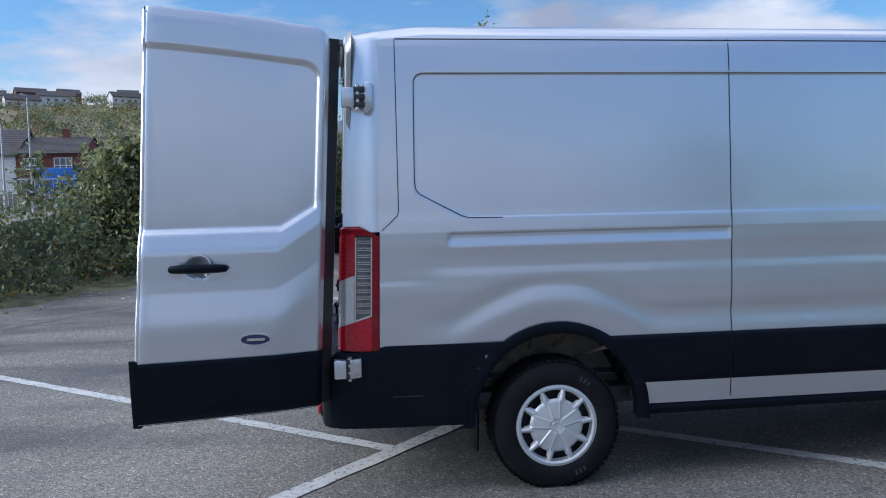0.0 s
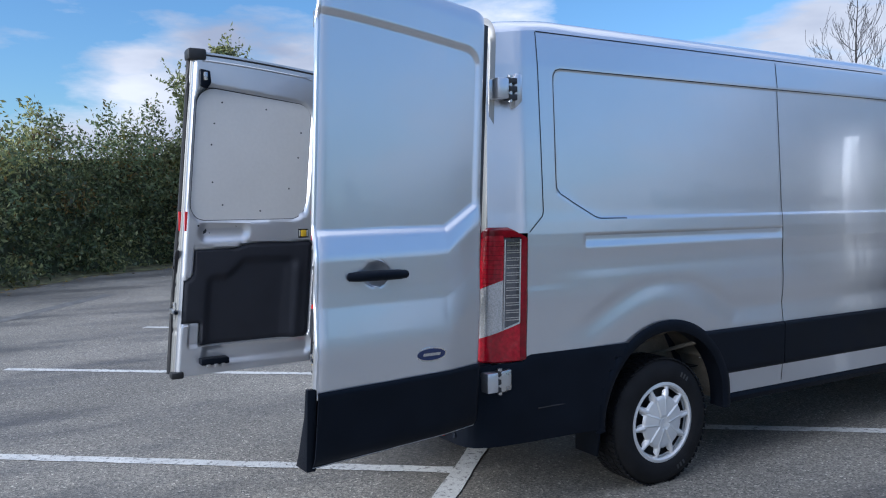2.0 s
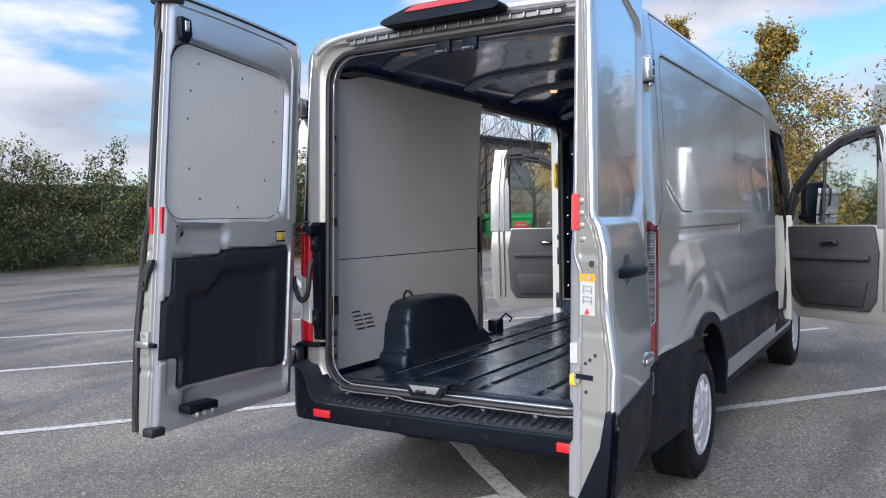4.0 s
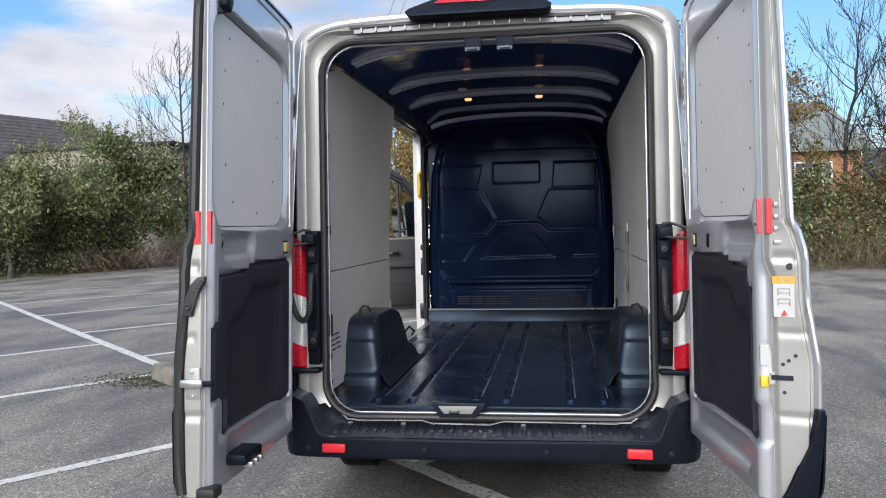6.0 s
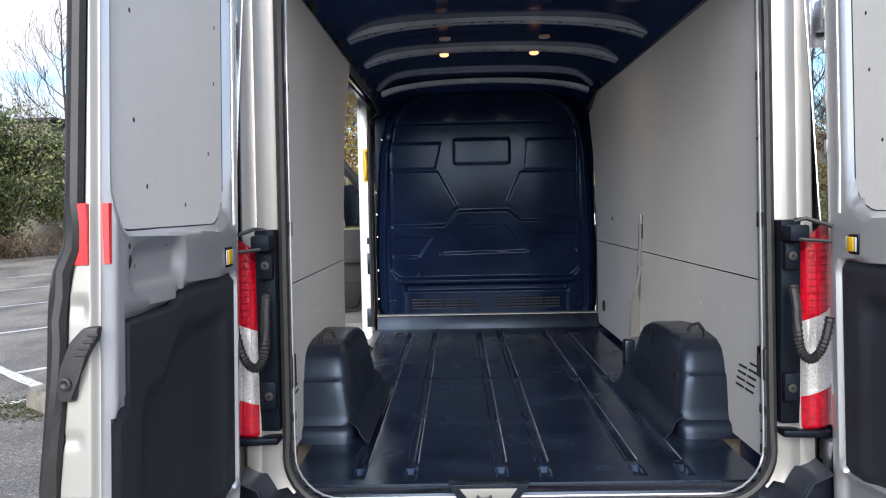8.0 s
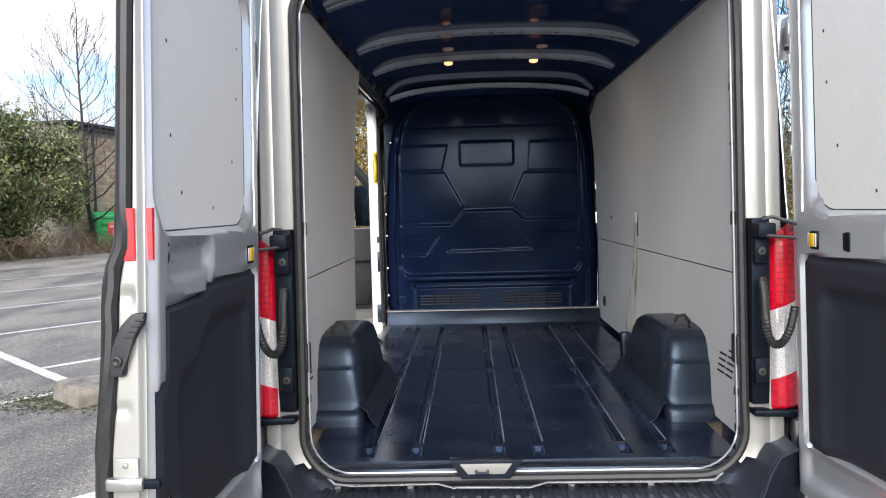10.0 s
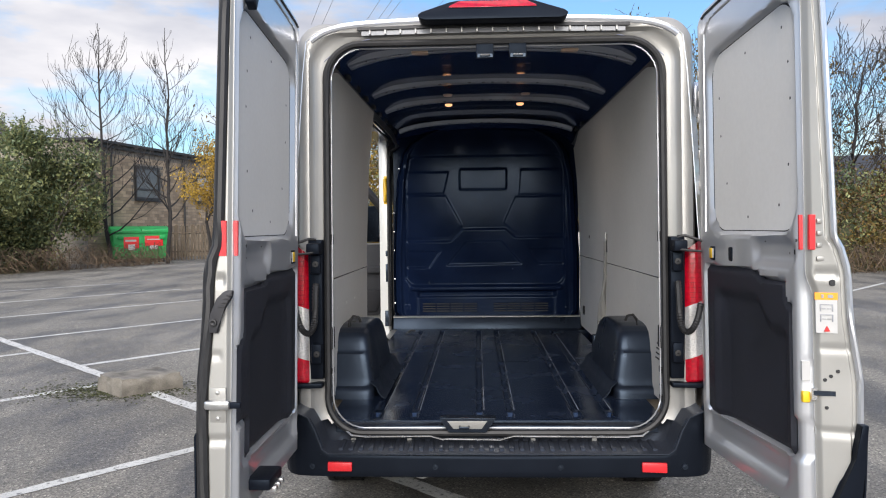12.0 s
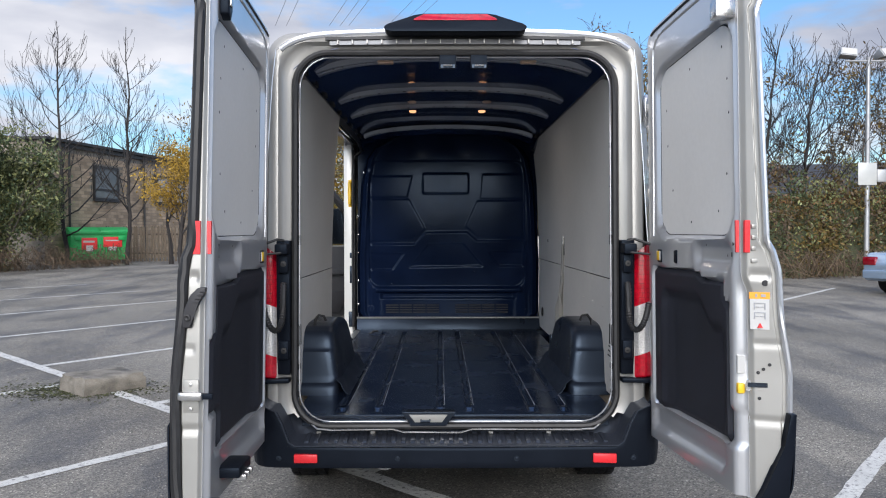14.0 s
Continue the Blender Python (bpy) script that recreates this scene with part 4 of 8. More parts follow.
for z, y in ((0.538, 0.102),):
    part("sill_strip", tube([(-0.70, y + 0.02, z + 0.03), (-0.66, y, z + 0.004), (-0.60, y, z), (-0.30, y, z), (-0.24, y - 0.004, z - 0.012), (0.02, y - 0.004, z - 0.012), (0.08, y, z), (0.60, y, z), (0.66, y, z + 0.004), (0.70, y + 0.02, z + 0.03)], 0.005, 6), STEEL, van, "bright edge strip of the load sill")
part("latch_recess", prism([(-0.258, 0.622), (0.000, 0.622), (-0.046, 0.556), (-0.216, 0.556)], "y", 0.098, 0.168, 0.003), BLACK_GLOSS, van)
part("latch_field", prism([(-0.222, 0.610), (-0.040, 0.610), (-0.066, 0.574), (-0.194, 0.574)], "y", 0.094, 0.0985, 0.001), SILVER_SUNLIT, van, "pale latch recess in the sill")
part("latch_plate", prism([(-0.245, 0.577), (-0.035, 0.577), (-0.06, 0.574), (-0.22, 0.574)], "y", 0.175, 0.19, 0.001), STEEL, van)
part("door_striker", tube([(-0.165, 0.098, 0.585), (-0.165, 0.07, 0.585), (-0.125, 0.07, 0.585), (-0.125, 0.098, 0.585)], 0.006, 8), BLACK_GLOSS, van)
part("front_sill", prism([(3.62, 0.572), (3.70, 0.572), (3.71, 0.672), (3.66, 0.672)], "x", -0.84, 0.84, 0.004), WHEEL_BOX, van, "grey raised sill before the bulkhead")
part("sill_lip", box(-0.845, 0.845, 3.655, 3.72, 0.674, 0.684, 0.002, 1), SILVER_SUNLIT, van)


def arch_box(sg):
    """Moulded cover over the wheel housing."""
    line = [(0.705, 0.576), (0.712, 0.612), (0.722, 0.630), (0.746, 0.640), (0.756, 0.67), (0.770, 0.78), (0.778, 0.83), (0.795, 0.845), (0.812, 0.90), (0.84, 0.945),
            (0.90, 0.972), (1.00, 0.984), (1.15, 0.986), (1.30, 0.984), (1.42, 0.972), (1.50, 0.945), (1.56, 0.89), (1.61, 0.80), (1.65, 0.70), (1.665, 0.664), (1.70, 0.65), (1.72, 0.576)]
    line = dense(line, 0.022)
    cy, cz = 1.21, 0.574

    def ring(k, x):
        slope = 0.042 * smooth(0.80, 0.68, x)
        return [(sg * (x + slope * max(0, (z - cz) * k - 0.075) / 0.33), cy + (y - cy) * k, max(cz, cz + (z - cz) * k * (0.91 if z > 0.66 else 1.0))) for y, z in line]
    loops = [ring(1, 0.88), ring(1, 0.80), ring(1, 0.75), ring(1, 0.70), ring(0.995, 0.672), ring(0.982, 0.655), ring(0.958, 0.645), ring(0.90, 0.640), ring(0.6, 0.634), ring(0.02, 0.632)]
    b = part("wheel_box", loft(loops, closed=False), WHEEL_BOX, van, "black moulded wheel housing cover")
    flange = [(0.655, 0.668), (0.640, 0.654), (0.622, 0.640), (0.612, 0.612), (0.592, 0.586), (0.575, 0.5785)]
    part("base_flange", surf(steps(0.715, 1.715, 0.05), list(range(6)), lambda y, i: (sg * flange[i][0], y, flange[i][1]), thick=0.003), WHEEL_BOX, b)
    part("lashing_strap", tube([(sg * 0.80, 0.93, 0.93), (sg * 0.795, 0.92, 0.972), (sg * 0.775, 0.92, 0.998), (sg * 0.745, 0.92, 0.992), (sg * 0.735, 0.925, 0.965)], 0.008, 6), RUBBER, b)


arch_box(1)
arch_box(-1)


# pale strips that paint the highlights along the rims of the floor ribs
for gx in GROOVES:
    for y0, y1 in ((0.47, 1.84), (1.92, 3.43)):
        part("rib_edge_glint", box(gx + 0.0215, gx + 0.0250, y0, y1, 0.5700, 0.5778, 0.001, 1), RIB_GLINT, van)


# lining boards
def lining_x(z):
    return lerp_table([(0.55, 0.850), (0.95, 0.850), (1.4, 0.845), (1.9, 0.825), (2.3, 0.785)], z)


def lining(sg, y0, y1, z0, z1, name="lining_board", top=None):
    def fn(y, t):
        zt = top(y) if top else z1
        z = z0 + (zt - z0) * t
        return (sg * lining_x(z), y, z)
    return part(name, surf(steps(y0, y1, 0.05), steps(0, 1, 0.05), fn, (lambda y, t: math.hypot(y - WY, z0 + (z1 - z0) * t - 0.40) > 0.50) if z0 < 1 else None, thick=0.006), BOARD, van, "grey plywood lining board")


def top_line(y):
    return 2.285 - 0.05 * smooth(0.6, 0.3, y) - 0.10 * smooth(3.2, 3.7, y)


UP_R = lining(1, 0.245, 3.70, 1.226, 2.27, top=top_line)
LO_R = lining(1, 0.245, 3.70, 0.60, 1.220)
UP_L = lining(-1, 0.245, 1.98, 1.226, 2.27, top=top_line)
LO_L = lining(-1, 0.245, 1.98, 0.60, 1.220)
for sg, up, lo, ymax in ((1, UP_R, LO_R, 3.5), (-1, UP_L, LO_L, 1.95)):
    for y in [q for q in (0.5, 0.8, 1.1, 1.4, 1.75, 2.0, 2.6, 2.9, 3.2, 3.5) if q < ymax]:
        for z in (1.245, 1.20, 0.98 if y > 1.5 else 1.06):
            part("rivet", lathe([(0.005, 0), (0.004, -0.002 * sg), (0.0005, -0.003 * sg)], (sg * lining_x(z) - sg * 0.0065, y, z), "x", 8), BOARD, up if z > 1.23 else lo)
    for i in range(5):
        for j in range(2 if i else 1):
            y, z = 0.48 + 0.10 * j + 0.012 * i, 0.91 - 0.026 * i
            part("vent_slot", box(sg * (lining_x(z) - 0.006) - 0.003, sg * (lining_x(z) - 0.006) + 0.003, y - 0.04, y + 0.04, z - 0.004, z + 0.004, 0.001, 1), SEAM, lo)
part("lining_slot", box(lining_x(1.37) - 0.010, lining_x(1.37) - 0.001, 2.175, 2.225, 1.30, 1.43, 0.001, 1), SEAM, UP_R)
part("body_post", tube([(0.836, 2.20, 1.44), (0.830, 2.195, 1.38), (0.832, 2.21, 1.30), (0.832, 2.23, 1.14), (0.826, 2.26, 1.00), (0.820, 2.30, 0.92), (0.816, 2.30, 0.72)], 0.014, 6, radii=[0.008, 0.013, 0.012, 0.014, 0.018, 0.030, 0.034]), SILVER_SUNLIT, van)
part("post_foot", box(0.75, 0.81, 2.26, 2.34, 0.57, 0.70, 0.01), BLACK_GLOSS, van)
part("lining_ring", tube([(0.835, 3.40 + 0.03 * math.cos(a), 0.76 + 0.035 * math.sin(a)) for a in steps(0, 2 * math.pi - 0.5, 0.5)], 0.006, 6, True), RUBBER, van)
part("small_hole", box(lining_x(1.4) - 0.009, lining_x(1.4) - 0.0005, 3.05, 3.075, 1.385, 1.41, 0.001, 1), SEAM, UP_R)


# inner roof, cant rails and bows
def inner_roof(s, y):
    return (0.80 * s, y, roof_z(max(0.6, y)) - 0.045 - 0.045 * s * s - 0.10 * abs(s) ** 8 - 0.05 * smooth(0.5, 0.2, y) + 0.0011 * math.cos(y * 24) * smooth(0.9, 0.6, abs(s)))


part("inner_roof", surf(steps(-1, 1, 0.08), steps(0.20, 3.75, 0.035), inner_roof, thick=0.003), ROOF_IN, van, "dark bare roof skin inside")
for sg in (-1, 1):
    part("cant_rail", surf(steps(0.25, 3.72, 0.1), steps(0, 1, 0.25), lambda y, t, s=sg: (s * (0.76 + 0.045 * t), y, roof_z(max(0.6, y)) - 0.07 - 0.16 * t), thick=0.003), RAIL, van)
    for k in range(9):
        y = 0.50 + k * 0.36
        if sg < 0 or y > 3.0:
            part("rail_hole", prism([(y - 0.05, 2.30), (y + 0.05, 2.30), (y + 0.045, 2.375), (y - 0.045, 2.375)], "x", sg * 0.766, sg * 0.784, 0.002), SEAM, van)
    # inner wall behind the boards
    part("inner_skin", surf(steps(0.30, 2.0 if sg < 0 else 3.74, 0.05), steps(0.5, 2.36, 0.06), lambda y, z, s=sg: (s * (lining_x(z) + 0.022), y, z), lambda y, z: math.hypot(y - WY, z - 0.40) > 0.56, thick=0.003), ROOF_IN, van)


def bow(y, w, drop, name="roof_bow", material=BOW_DARK, depth=0.024):
    """Pressed cross member with widened feet."""
    def fn(s, t):
        x = 0.745 * s
        z = roof_z(max(0.6, y)) - 0.045 - 0.050 * s * s - 0.035 * abs(s) ** 6 - drop
        a, b = [(-w, 0.006), (-w * 0.85, -depth), (-w * 0.25, -depth), (-w * 0.18, -depth + 0.008), (w * 0.18, -depth + 0.008), (w * 0.25, -depth), (w * 0.85, -depth), (w, 0.006)][t]
        return (x, y + a * (1 + 0.45 * smooth(0.70, 0.88, abs(s))), z + b)
    ob = part(name, surf(steps(-1, 1, 0.05), list(range(8)), fn, thick=0.002), material, van, "grey pressed steel roof bow")
    for x in (-0.66, -0.61, -0.48, -0.31, -0.12, -0.03, 0.03, 0.13, 0.32, 0.50, 0.61, 0.66):
        p = fn(x / 0.745, 0)
        part("bow_hole", lathe([(0.011, -0.0012), (0.011, 0.002), (0.0005, 0.002)], (x, y - w * 0.55, p[2] - depth - 0.0075), "z", 8), SEAM, ob)
    return ob


bow(0.72, 0.046, 0.0)
bow(1.70, 0.042, 0.0)
bow(2.42, 0.036, 0.0)
bow(3.45, 0.035, 0.02)
for x in (-0.27, 0.23):
    part("load_lamp", lathe([(0.026, 0.0), (0.025, -0.010), (0.017, -0.015), (0.0005, -0.017)], (x, 2.12, 2.352), "z", 20), GLOW, van, "small lit roof lamp with a warm glow")
    part("load_lamp", lathe([(0.030, 0.0), (0.028, -0.010), (0.0005, -0.014)], (x + 0.01, 1.68, 2.348), "z", 20), LAMP_OFF, van)
for x in (-0.345, 0.37):
    part("load_lamp", box(x - 0.040, x + 0.040, 0.32, 0.37, 2.322, 2.336, 0.005), LAMP_OFF, van)
for x in (-0.035, 0.115):
    part("top_striker", box(x - 0.04, x + 0.04, 0.175, 0.200, 2.266, 2.330, 0.003), BLACK_PL, van)
    part("striker_plate", box(x - 0.036, x + 0.036, 0.158, 0.166, 2.262, 2.282, 0.002, 1), BLACK_GLOSS, van)
    part("striker_bar", tube([(x - 0.02, 0.158, 0.0 + 2.272), (x - 0.02, 0.14, 2.272), (x + 0.02, 0.14, 2.272), (x + 0.02, 0.158, 2.272)], 0.004, 6), STEEL, van)


# bulkhead
def bulk_half(z):
    return lerp_table([(0.66, 0.80), (0.72, 0.845), (1.2, 0.85), (1.9, 0.81), (2.15, 0.76), (2.25, 0.69), (2.33, 0.55), (2.36, 0.45)], z)


def poly_dist(x, z, pts):
    """Signed distance to a convex outline, negative inside."""
    d = -9
    n = len(pts)
    for i in range(n):
        (x0, z0), (x1, z1) = pts[i], pts[(i + 1) % n]
        L = math.hypot(x1 - x0, z1 - z0)
        d = max(d, ((x - x0) * (z1 - z0) - (z - z0) * (x1 - x0)) / L)
    return d


def bulk_fn(s, z):
    x = s * bulk_half(z)
    y = 3.735
    # raised lower half with a hump in the middle, three pressed fields in it
    hump = lerp_table([(-1, 1.357), (-0.31, 1.357), (-0.206, 1.465), (0.177, 1.468), (0.267, 1.388), (1, 1.388)], x)
    y += 0.014 * smooth(0.004, -0.008, round_box(x, z, -0.735, 0.712, 0.955, 2.13, 0.10))
    y -= 0.010 * smooth(hump + 0.005, hump - 0.005, z) * smooth(0.74, 0.71, abs(x))
    for pts in ([(-0.36, 1.140), (0.325, 1.150), (0.14, 1.362), (-0.18, 1.358)],
                [(-0.72, 1.117), (-0.513, 1.117), (-0.405, 1.272), (-0.72, 1.272)],
                [(0.475, 1.150), (0.695, 1.150), (0.695, 1.288), (0.370, 1.288)]):
        y += 0.007 * smooth(0.004, -0.008, poly_dist(x, z, pts))
    # fields of the upper half
    for deep, pts in ((0.008, [(-0.72, 1.385), (-0.33, 1.385), (-0.212, 1.500), (-0.36, 1.775), (-0.72, 1.775)]),
                      (0.008, [(0.285, 1.412), (0.695, 1.412), (0.695, 1.760), (0.268, 1.760), (0.162, 1.522)]),
                      (0.006, [(-0.72, 1.79), (-0.38, 1.79), (-0.33, 1.99), (-0.72, 1.99)]),
                      (0.006, [(0.30, 1.775), (0.695, 1.775), (0.695, 2.005), (0.32, 2.005)])):
        y -= 0.6 * deep * smooth(0.004, -0.008, poly_dist(x, z, pts))
    y -= 0.0045 * smooth(0.004, -0.008, round_box(x, z, -0.235, 0.193, 1.825, 2.014, 0.02))
    # shelf and the heater grille under it
    y -= 0.020 * smooth(0.955, 0.945, z) * smooth(0.905, 0.918, z) * smooth(0.70, 0.66, abs(x))
    y += 0.026 * smooth(0.91, 0.895, z) * smooth(0.64, 0.60, abs(x))
    y -= 0.024 * smooth(0.86, 0.845, z) * smooth(0.64, 0.60, abs(x))
    # rolled border
    y += 0.05 * smooth(0.955, 1.0, abs(s)) - 0.02 * smooth(0.03, 0.0, abs(abs(s) - 0.92))
    return (x, y, z)


bulkhead = part("bulkhead", surf(steps(-1, 1, 0.0095), steps(0.66, 2.36, 0.0085), bulk_fn, thick=0.003), BULK, van, "black moulded bulkhead behind the cab", 55)
for row in range(4):
    for x0, x1 in ((-0.577, -0.46), (-0.45, -0.335), (-0.325, -0.21), (-0.20, -0.085), (0.065, 0.18), (0.19, 0.305), (0.315, 0.43), (0.44, 0.555)):
        z = 0.722 + row * 0.022
        part("vent_slot", box(x0, x1, 3.702, 3.7052, z, z + 0.010, 0.001, 1), SEAM, bulkhead)
for z in (0.80, 1.02, 1.28, 1.45, 1.62, 2.02):
    part("bulk_screw", lathe([(0.009, 0), (0.008, -0.006), (0.0005, -0.008)], (-0.835 if z < 1.7 else -0.78, 3.742, z), "y", 8), CHROME, bulkhead)
for x, z in ((-0.27, 1.095), (0.24, 1.10), (-0.52, 0.985), (-0.02, 0.99), (0.72, 0.75), (0.77, 0.965)):
    part("bulk_screw", lathe([(0.011, 0), (0.010, -0.008), (0.0005, -0.010)], (x, 3.730, z), "y", 8), BULK, bulkhead)
part("bulk_cap", lathe([(0.034, 0.0), (0.034, -0.02), (0.026, -0.022), (0.0005, -0.018)], (-0.72, 3.74, 0.76), "y", 20), BULK, bulkhead)
part("upper_wall", surf(steps(-0.84, 0.84, 0.08), steps(0.5, 2.46, 0.1), lambda x, z: (x, 3.80, min(z, roof_z(3.7) - 0.03 - 0.05 * (x / 0.8) ** 2)), thick=0.003), BULK, van)
part("grab_handle", tube([(-0.895, 3.66, 1.93), (-0.90, 3.625, 1.92), (-0.90, 3.615, 1.82), (-0.90, 3.625, 1.73), (-0.895, 3.66, 1.72)], 0.017, 8), YELLOW, van, "yellow grab handle")
for z in (1.72, 1.93):
    part("handle_foot", box(-0.915, -0.875, 3.64, 3.69, z - 0.02, z + 0.02, 0.006), YELLOW, van)

# sliding door's opening
part("door_post", prism([(-0.958, 3.662), (-0.882, 3.65), (-0.862, 3.70), (-0.90, 3.78), (-0.955, 3.76)], "z", 0.50, 2.30, 0.006), POST_LIT, van)
part("post_seal", tube([(-0.872, 3.64, 0.60), (-0.874, 3.64, 1.3), (-0.872, 3.64, 2.0), (-0.870, 3.63, 2.22), (-0.87, 3.58, 2.27), (-0.86, 3.2, 2.275), (-0.86, 2.17, 2.275)], 0.013, 8), RUBBER, van)
part("opening_header", prism([(-0.99, 2.27), (-0.83, 2.27), (-0.80, 2.38), (-0.93, 2.38)], "y", 2.10, 3.72, 0.006), ROOF_IN, van)
part("rear_post", prism([(-0.975, 2.10), (-0.90, 2.10), (-0.90, 2.17), (-0.975, 2.17)], "z", 0.50, 2.32, 0.006), SILVER_SUNLIT, van)
part("post_trim", tube([(-0.892, 2.12, 2.2), (-0.896, 2.12, 1.5), (-0.90, 2.12, 1.0), (-0.885, 2.14, 0.90), (-0.875, 2.15, 0.72)], 0.014, 6), POST_LIT, van)
part("post_foot", box(-0.87, -0.79, 2.18, 2.30, 0.57, 0.66, 0.01), BLACK_GLOSS, van)
part("step_sill", prism([(-1.0, 0.40), (-0.80, 0.40), (-0.80, 0.568), (-0.86, 0.568), (-0.88, 0.50), (-1.0, 0.50)], "y", 2.17, 3.66, 0.004), SILVER_SUNLIT, van)
part("slide_latch", box(-0.95, -0.885, 2.05, 2.12, 1.18, 1.46, 0.012), BLACK_GLOSS, van)
part("floor_hook", tube([(-0.70, 3.30, 0.575), (-0.66, 3.30, 0.605), (-0.62, 3.31, 0.60), (-0.64, 3.35, 0.60), (-0.68, 3.36, 0.578)], 0.007, 6), RUBBER, van)
part("floor_hook", tube([(-0.80, 2.26, 0.66), (-0.77, 2.30, 0.70), (-0.74, 2.34, 0.66), (-0.76, 2.34, 0.63)], 0.009, 6), RUBBER, van)
for z in (1.23, 1.0):
    part("post_catch", box(-0.905, -0.885, 3.648, 3.66, z, z + (0.05 if z > 1.1 else 0.16), 0.004), BLACK_GLOSS, van)
part("post_guide", box(-0.915, -0.88, 3.63, 3.66, 0.60, 0.74, 0.006), BLACK_GLOSS, van)


# ---- rear doors ----
def hinge_right(z):
    return 0.150 + (z - 0.72) * 0.055


def hinge_left(z):
    return 0.09 + (z - 0.72) * 0.088


DEPTH = [(0.52, 0.146), (0.60, 0.158), (0.83, 0.170), (0.965, 0.172), (0.99, 0.170), (1.14, 0.148), (1.20, 0.144), (1.325, 0.140), (1.345, 0.137), (1.425, 0.115), (1.445, 0.112), (2.1, 0.094), (2.5, 0.080)]


def rounded(corners, r, k=8):
    """Outline of a convex polygon with rounded corners."""
    out, n = [], len(corners)
    for i in range(n):
        p, a, b = Vector(corners[i]), Vector(corners[i - 1]), Vector(corners[(i + 1) % n])
        da, db = (a - p).normalized(), (b - p).normalized()
        half = da.angle(db) / 2
        t = r / math.tan(half)
        c = p + (da + db).normalized() * r / math.sin(half)
        s0, s1 = p + da * t - c, p + db * t - c
        for j in range(k + 1):
            v = s0.lerp(s1, j / k).normalized() * r
            out.append((c.x + v.x, c.y + v.y))
    return out


def rear_door(sg):
    door = new("rear_door")
    door.parent = van
    tagged(door, "silver rear door swung open, black lower edge")
    hinge_y = hinge_right if sg > 0 else hinge_left
    U = 1.0 if sg > 0 else 1.02
    u0 = 0.150 if sg > 0 else 0.130

    ui0 = 0.100 if sg > 0 else 0.115
    ub = 0.925 if sg > 0 else 0.986          # free edge of the lining board
    cut = 0.042 if sg > 0 else 0.0           # slant of the free end

    def xin(u):
        return 0.885 + 0.125 * u if sg > 0 else 0.868 + 0.010 * u

    def top(u):
        return 2.488 - 0.105 * (1 - u / U) ** 1.4 - 0.09 * min(1, max(0, (0.24 - u) / 0.13)) ** 2.4

    def bottom(u):
        return 0.522 + 0.018 * (1 - u / U)

    def skin(u, z):
        # the creases rise towards the hinges
        d = lerp_table(DEPTH, z - 0.13 * min(1, max(0, (0.37 - u) / 0.20)) * smooth(0.85, 1.0, z))
        d = d + 0.006 * smooth(0.15, 0.75, u) if sg > 0 else 0.086 + (d - 0.094) * 0.55
        d = 0.094 + (d - 0.094) * (0.45 + 0.55 * smooth(0.10, 0.40, u))
        wt = 2.315 - 0.105 * max(0.0, 1 - u) ** 1.3
        e = round_box(u, z, 0.190, 1.4, 1.425, wt, 0.075)
        e = max(e, (1.585 - z) - (u - 0.190) * 0.62 - 0.055)
        d -= 0.015 * smooth(0.006, -0.020, e)
        d -= 0.05 * smooth(u0 + 0.035, u0 - 0.01, u) ** 2
        # hollow behind the handle
        if sg > 0:
            h = math.hypot((u - 0.735) / 0.062, (z - 1.262) / 0.052)
            d -= 0.022 * smooth(1.0, 0.80, h)
        return d

    def at(u, z, d):
        return (sg * (xin(u) + d), hinge_y(z) - u, z)
    us = steps(u0, 0.178, 0.006) + steps(0.182, 0.21, 0.004) + steps(0.215, 0.44, 0.007) + steps(0.46, 0.66, 0.03) + steps(0.67, 0.80, 0.012) + steps(0.83, U - 0.02, 0.03) + [U - 0.008, U]
    ts = steps(0.0, 0.155, 0.02) + steps(0.16, 0.30, 0.02) + steps(0.305, 0.47, 0.005) + steps(0.472, 0.60, 0.004) + steps(0.61, 0.82, 0.012) + steps(0.83, 0.945, 0.0035) + [0.96, 0.98, 1.0]

    def zt(u, t):
        return bottom(u) + (top(u) - bottom(u)) * t

    def outer(u, t):
        z = zt(u, t)
        r = 0.010 * (max(0, 1 - (U - u) / 0.02) ** 2 + max(0, 1 - (1 - t) * 1.9 / 0.03) ** 2)
        return at(u, z, skin(u, z) - r)
    part("outer_skin", surf(us, ts, outer, lambda u, t: zt(u, t) > 0.80, thick=-0.003), SILVER, door)

    def lower(u, t):
        z = bottom(u) - 0.004 + (0.822 - bottom(u)) * t
        return at(u, z, skin(u, z) + 0.004 + 0.006 * min(1, t / 0.05, (1 - t) / 0.04) - 0.02 * max(0, 0.12 - t) / 0.12)
    part("lower_trim", surf([u for u in us if u > 0.085], steps(0, 0.08, 0.02) + steps(0.15, 0.85, 0.1) + [0.92, 0.96, 0.98, 1.0], lower, thick=-0.006), BLACK_PL, door, "black plastic lower door trim")

    # inner pressing
    def board_edge(u, z):
        bt = 2.290 - 0.126 * max(0.0, 0.95 - u)
        return round_box(u, z, 0.245, ub + 0.004, 1.462, bt, 0.10)

    def trim_edge(u, z):
        up = 1.285 + 0.030 * smooth(0.72, 0.60, u)
        if sg > 0:
            return max(round_box(u, z, 0.195, 0.895, 0.705, up, 0.018), -round_box(u, z, 0.855, 1.2, 1.205, 1.6, 0.05))
        e = round_box(u, z, 0.195, ub + 0.009, 0.705, up, 0.018)
        return max(e, -round_box(u, z, 0.885, 1.2, 0.4, 0.845, 0.02), -round_box(u, z, ub - 0.041, 1.2, 1.10, 1.6, 0.05))

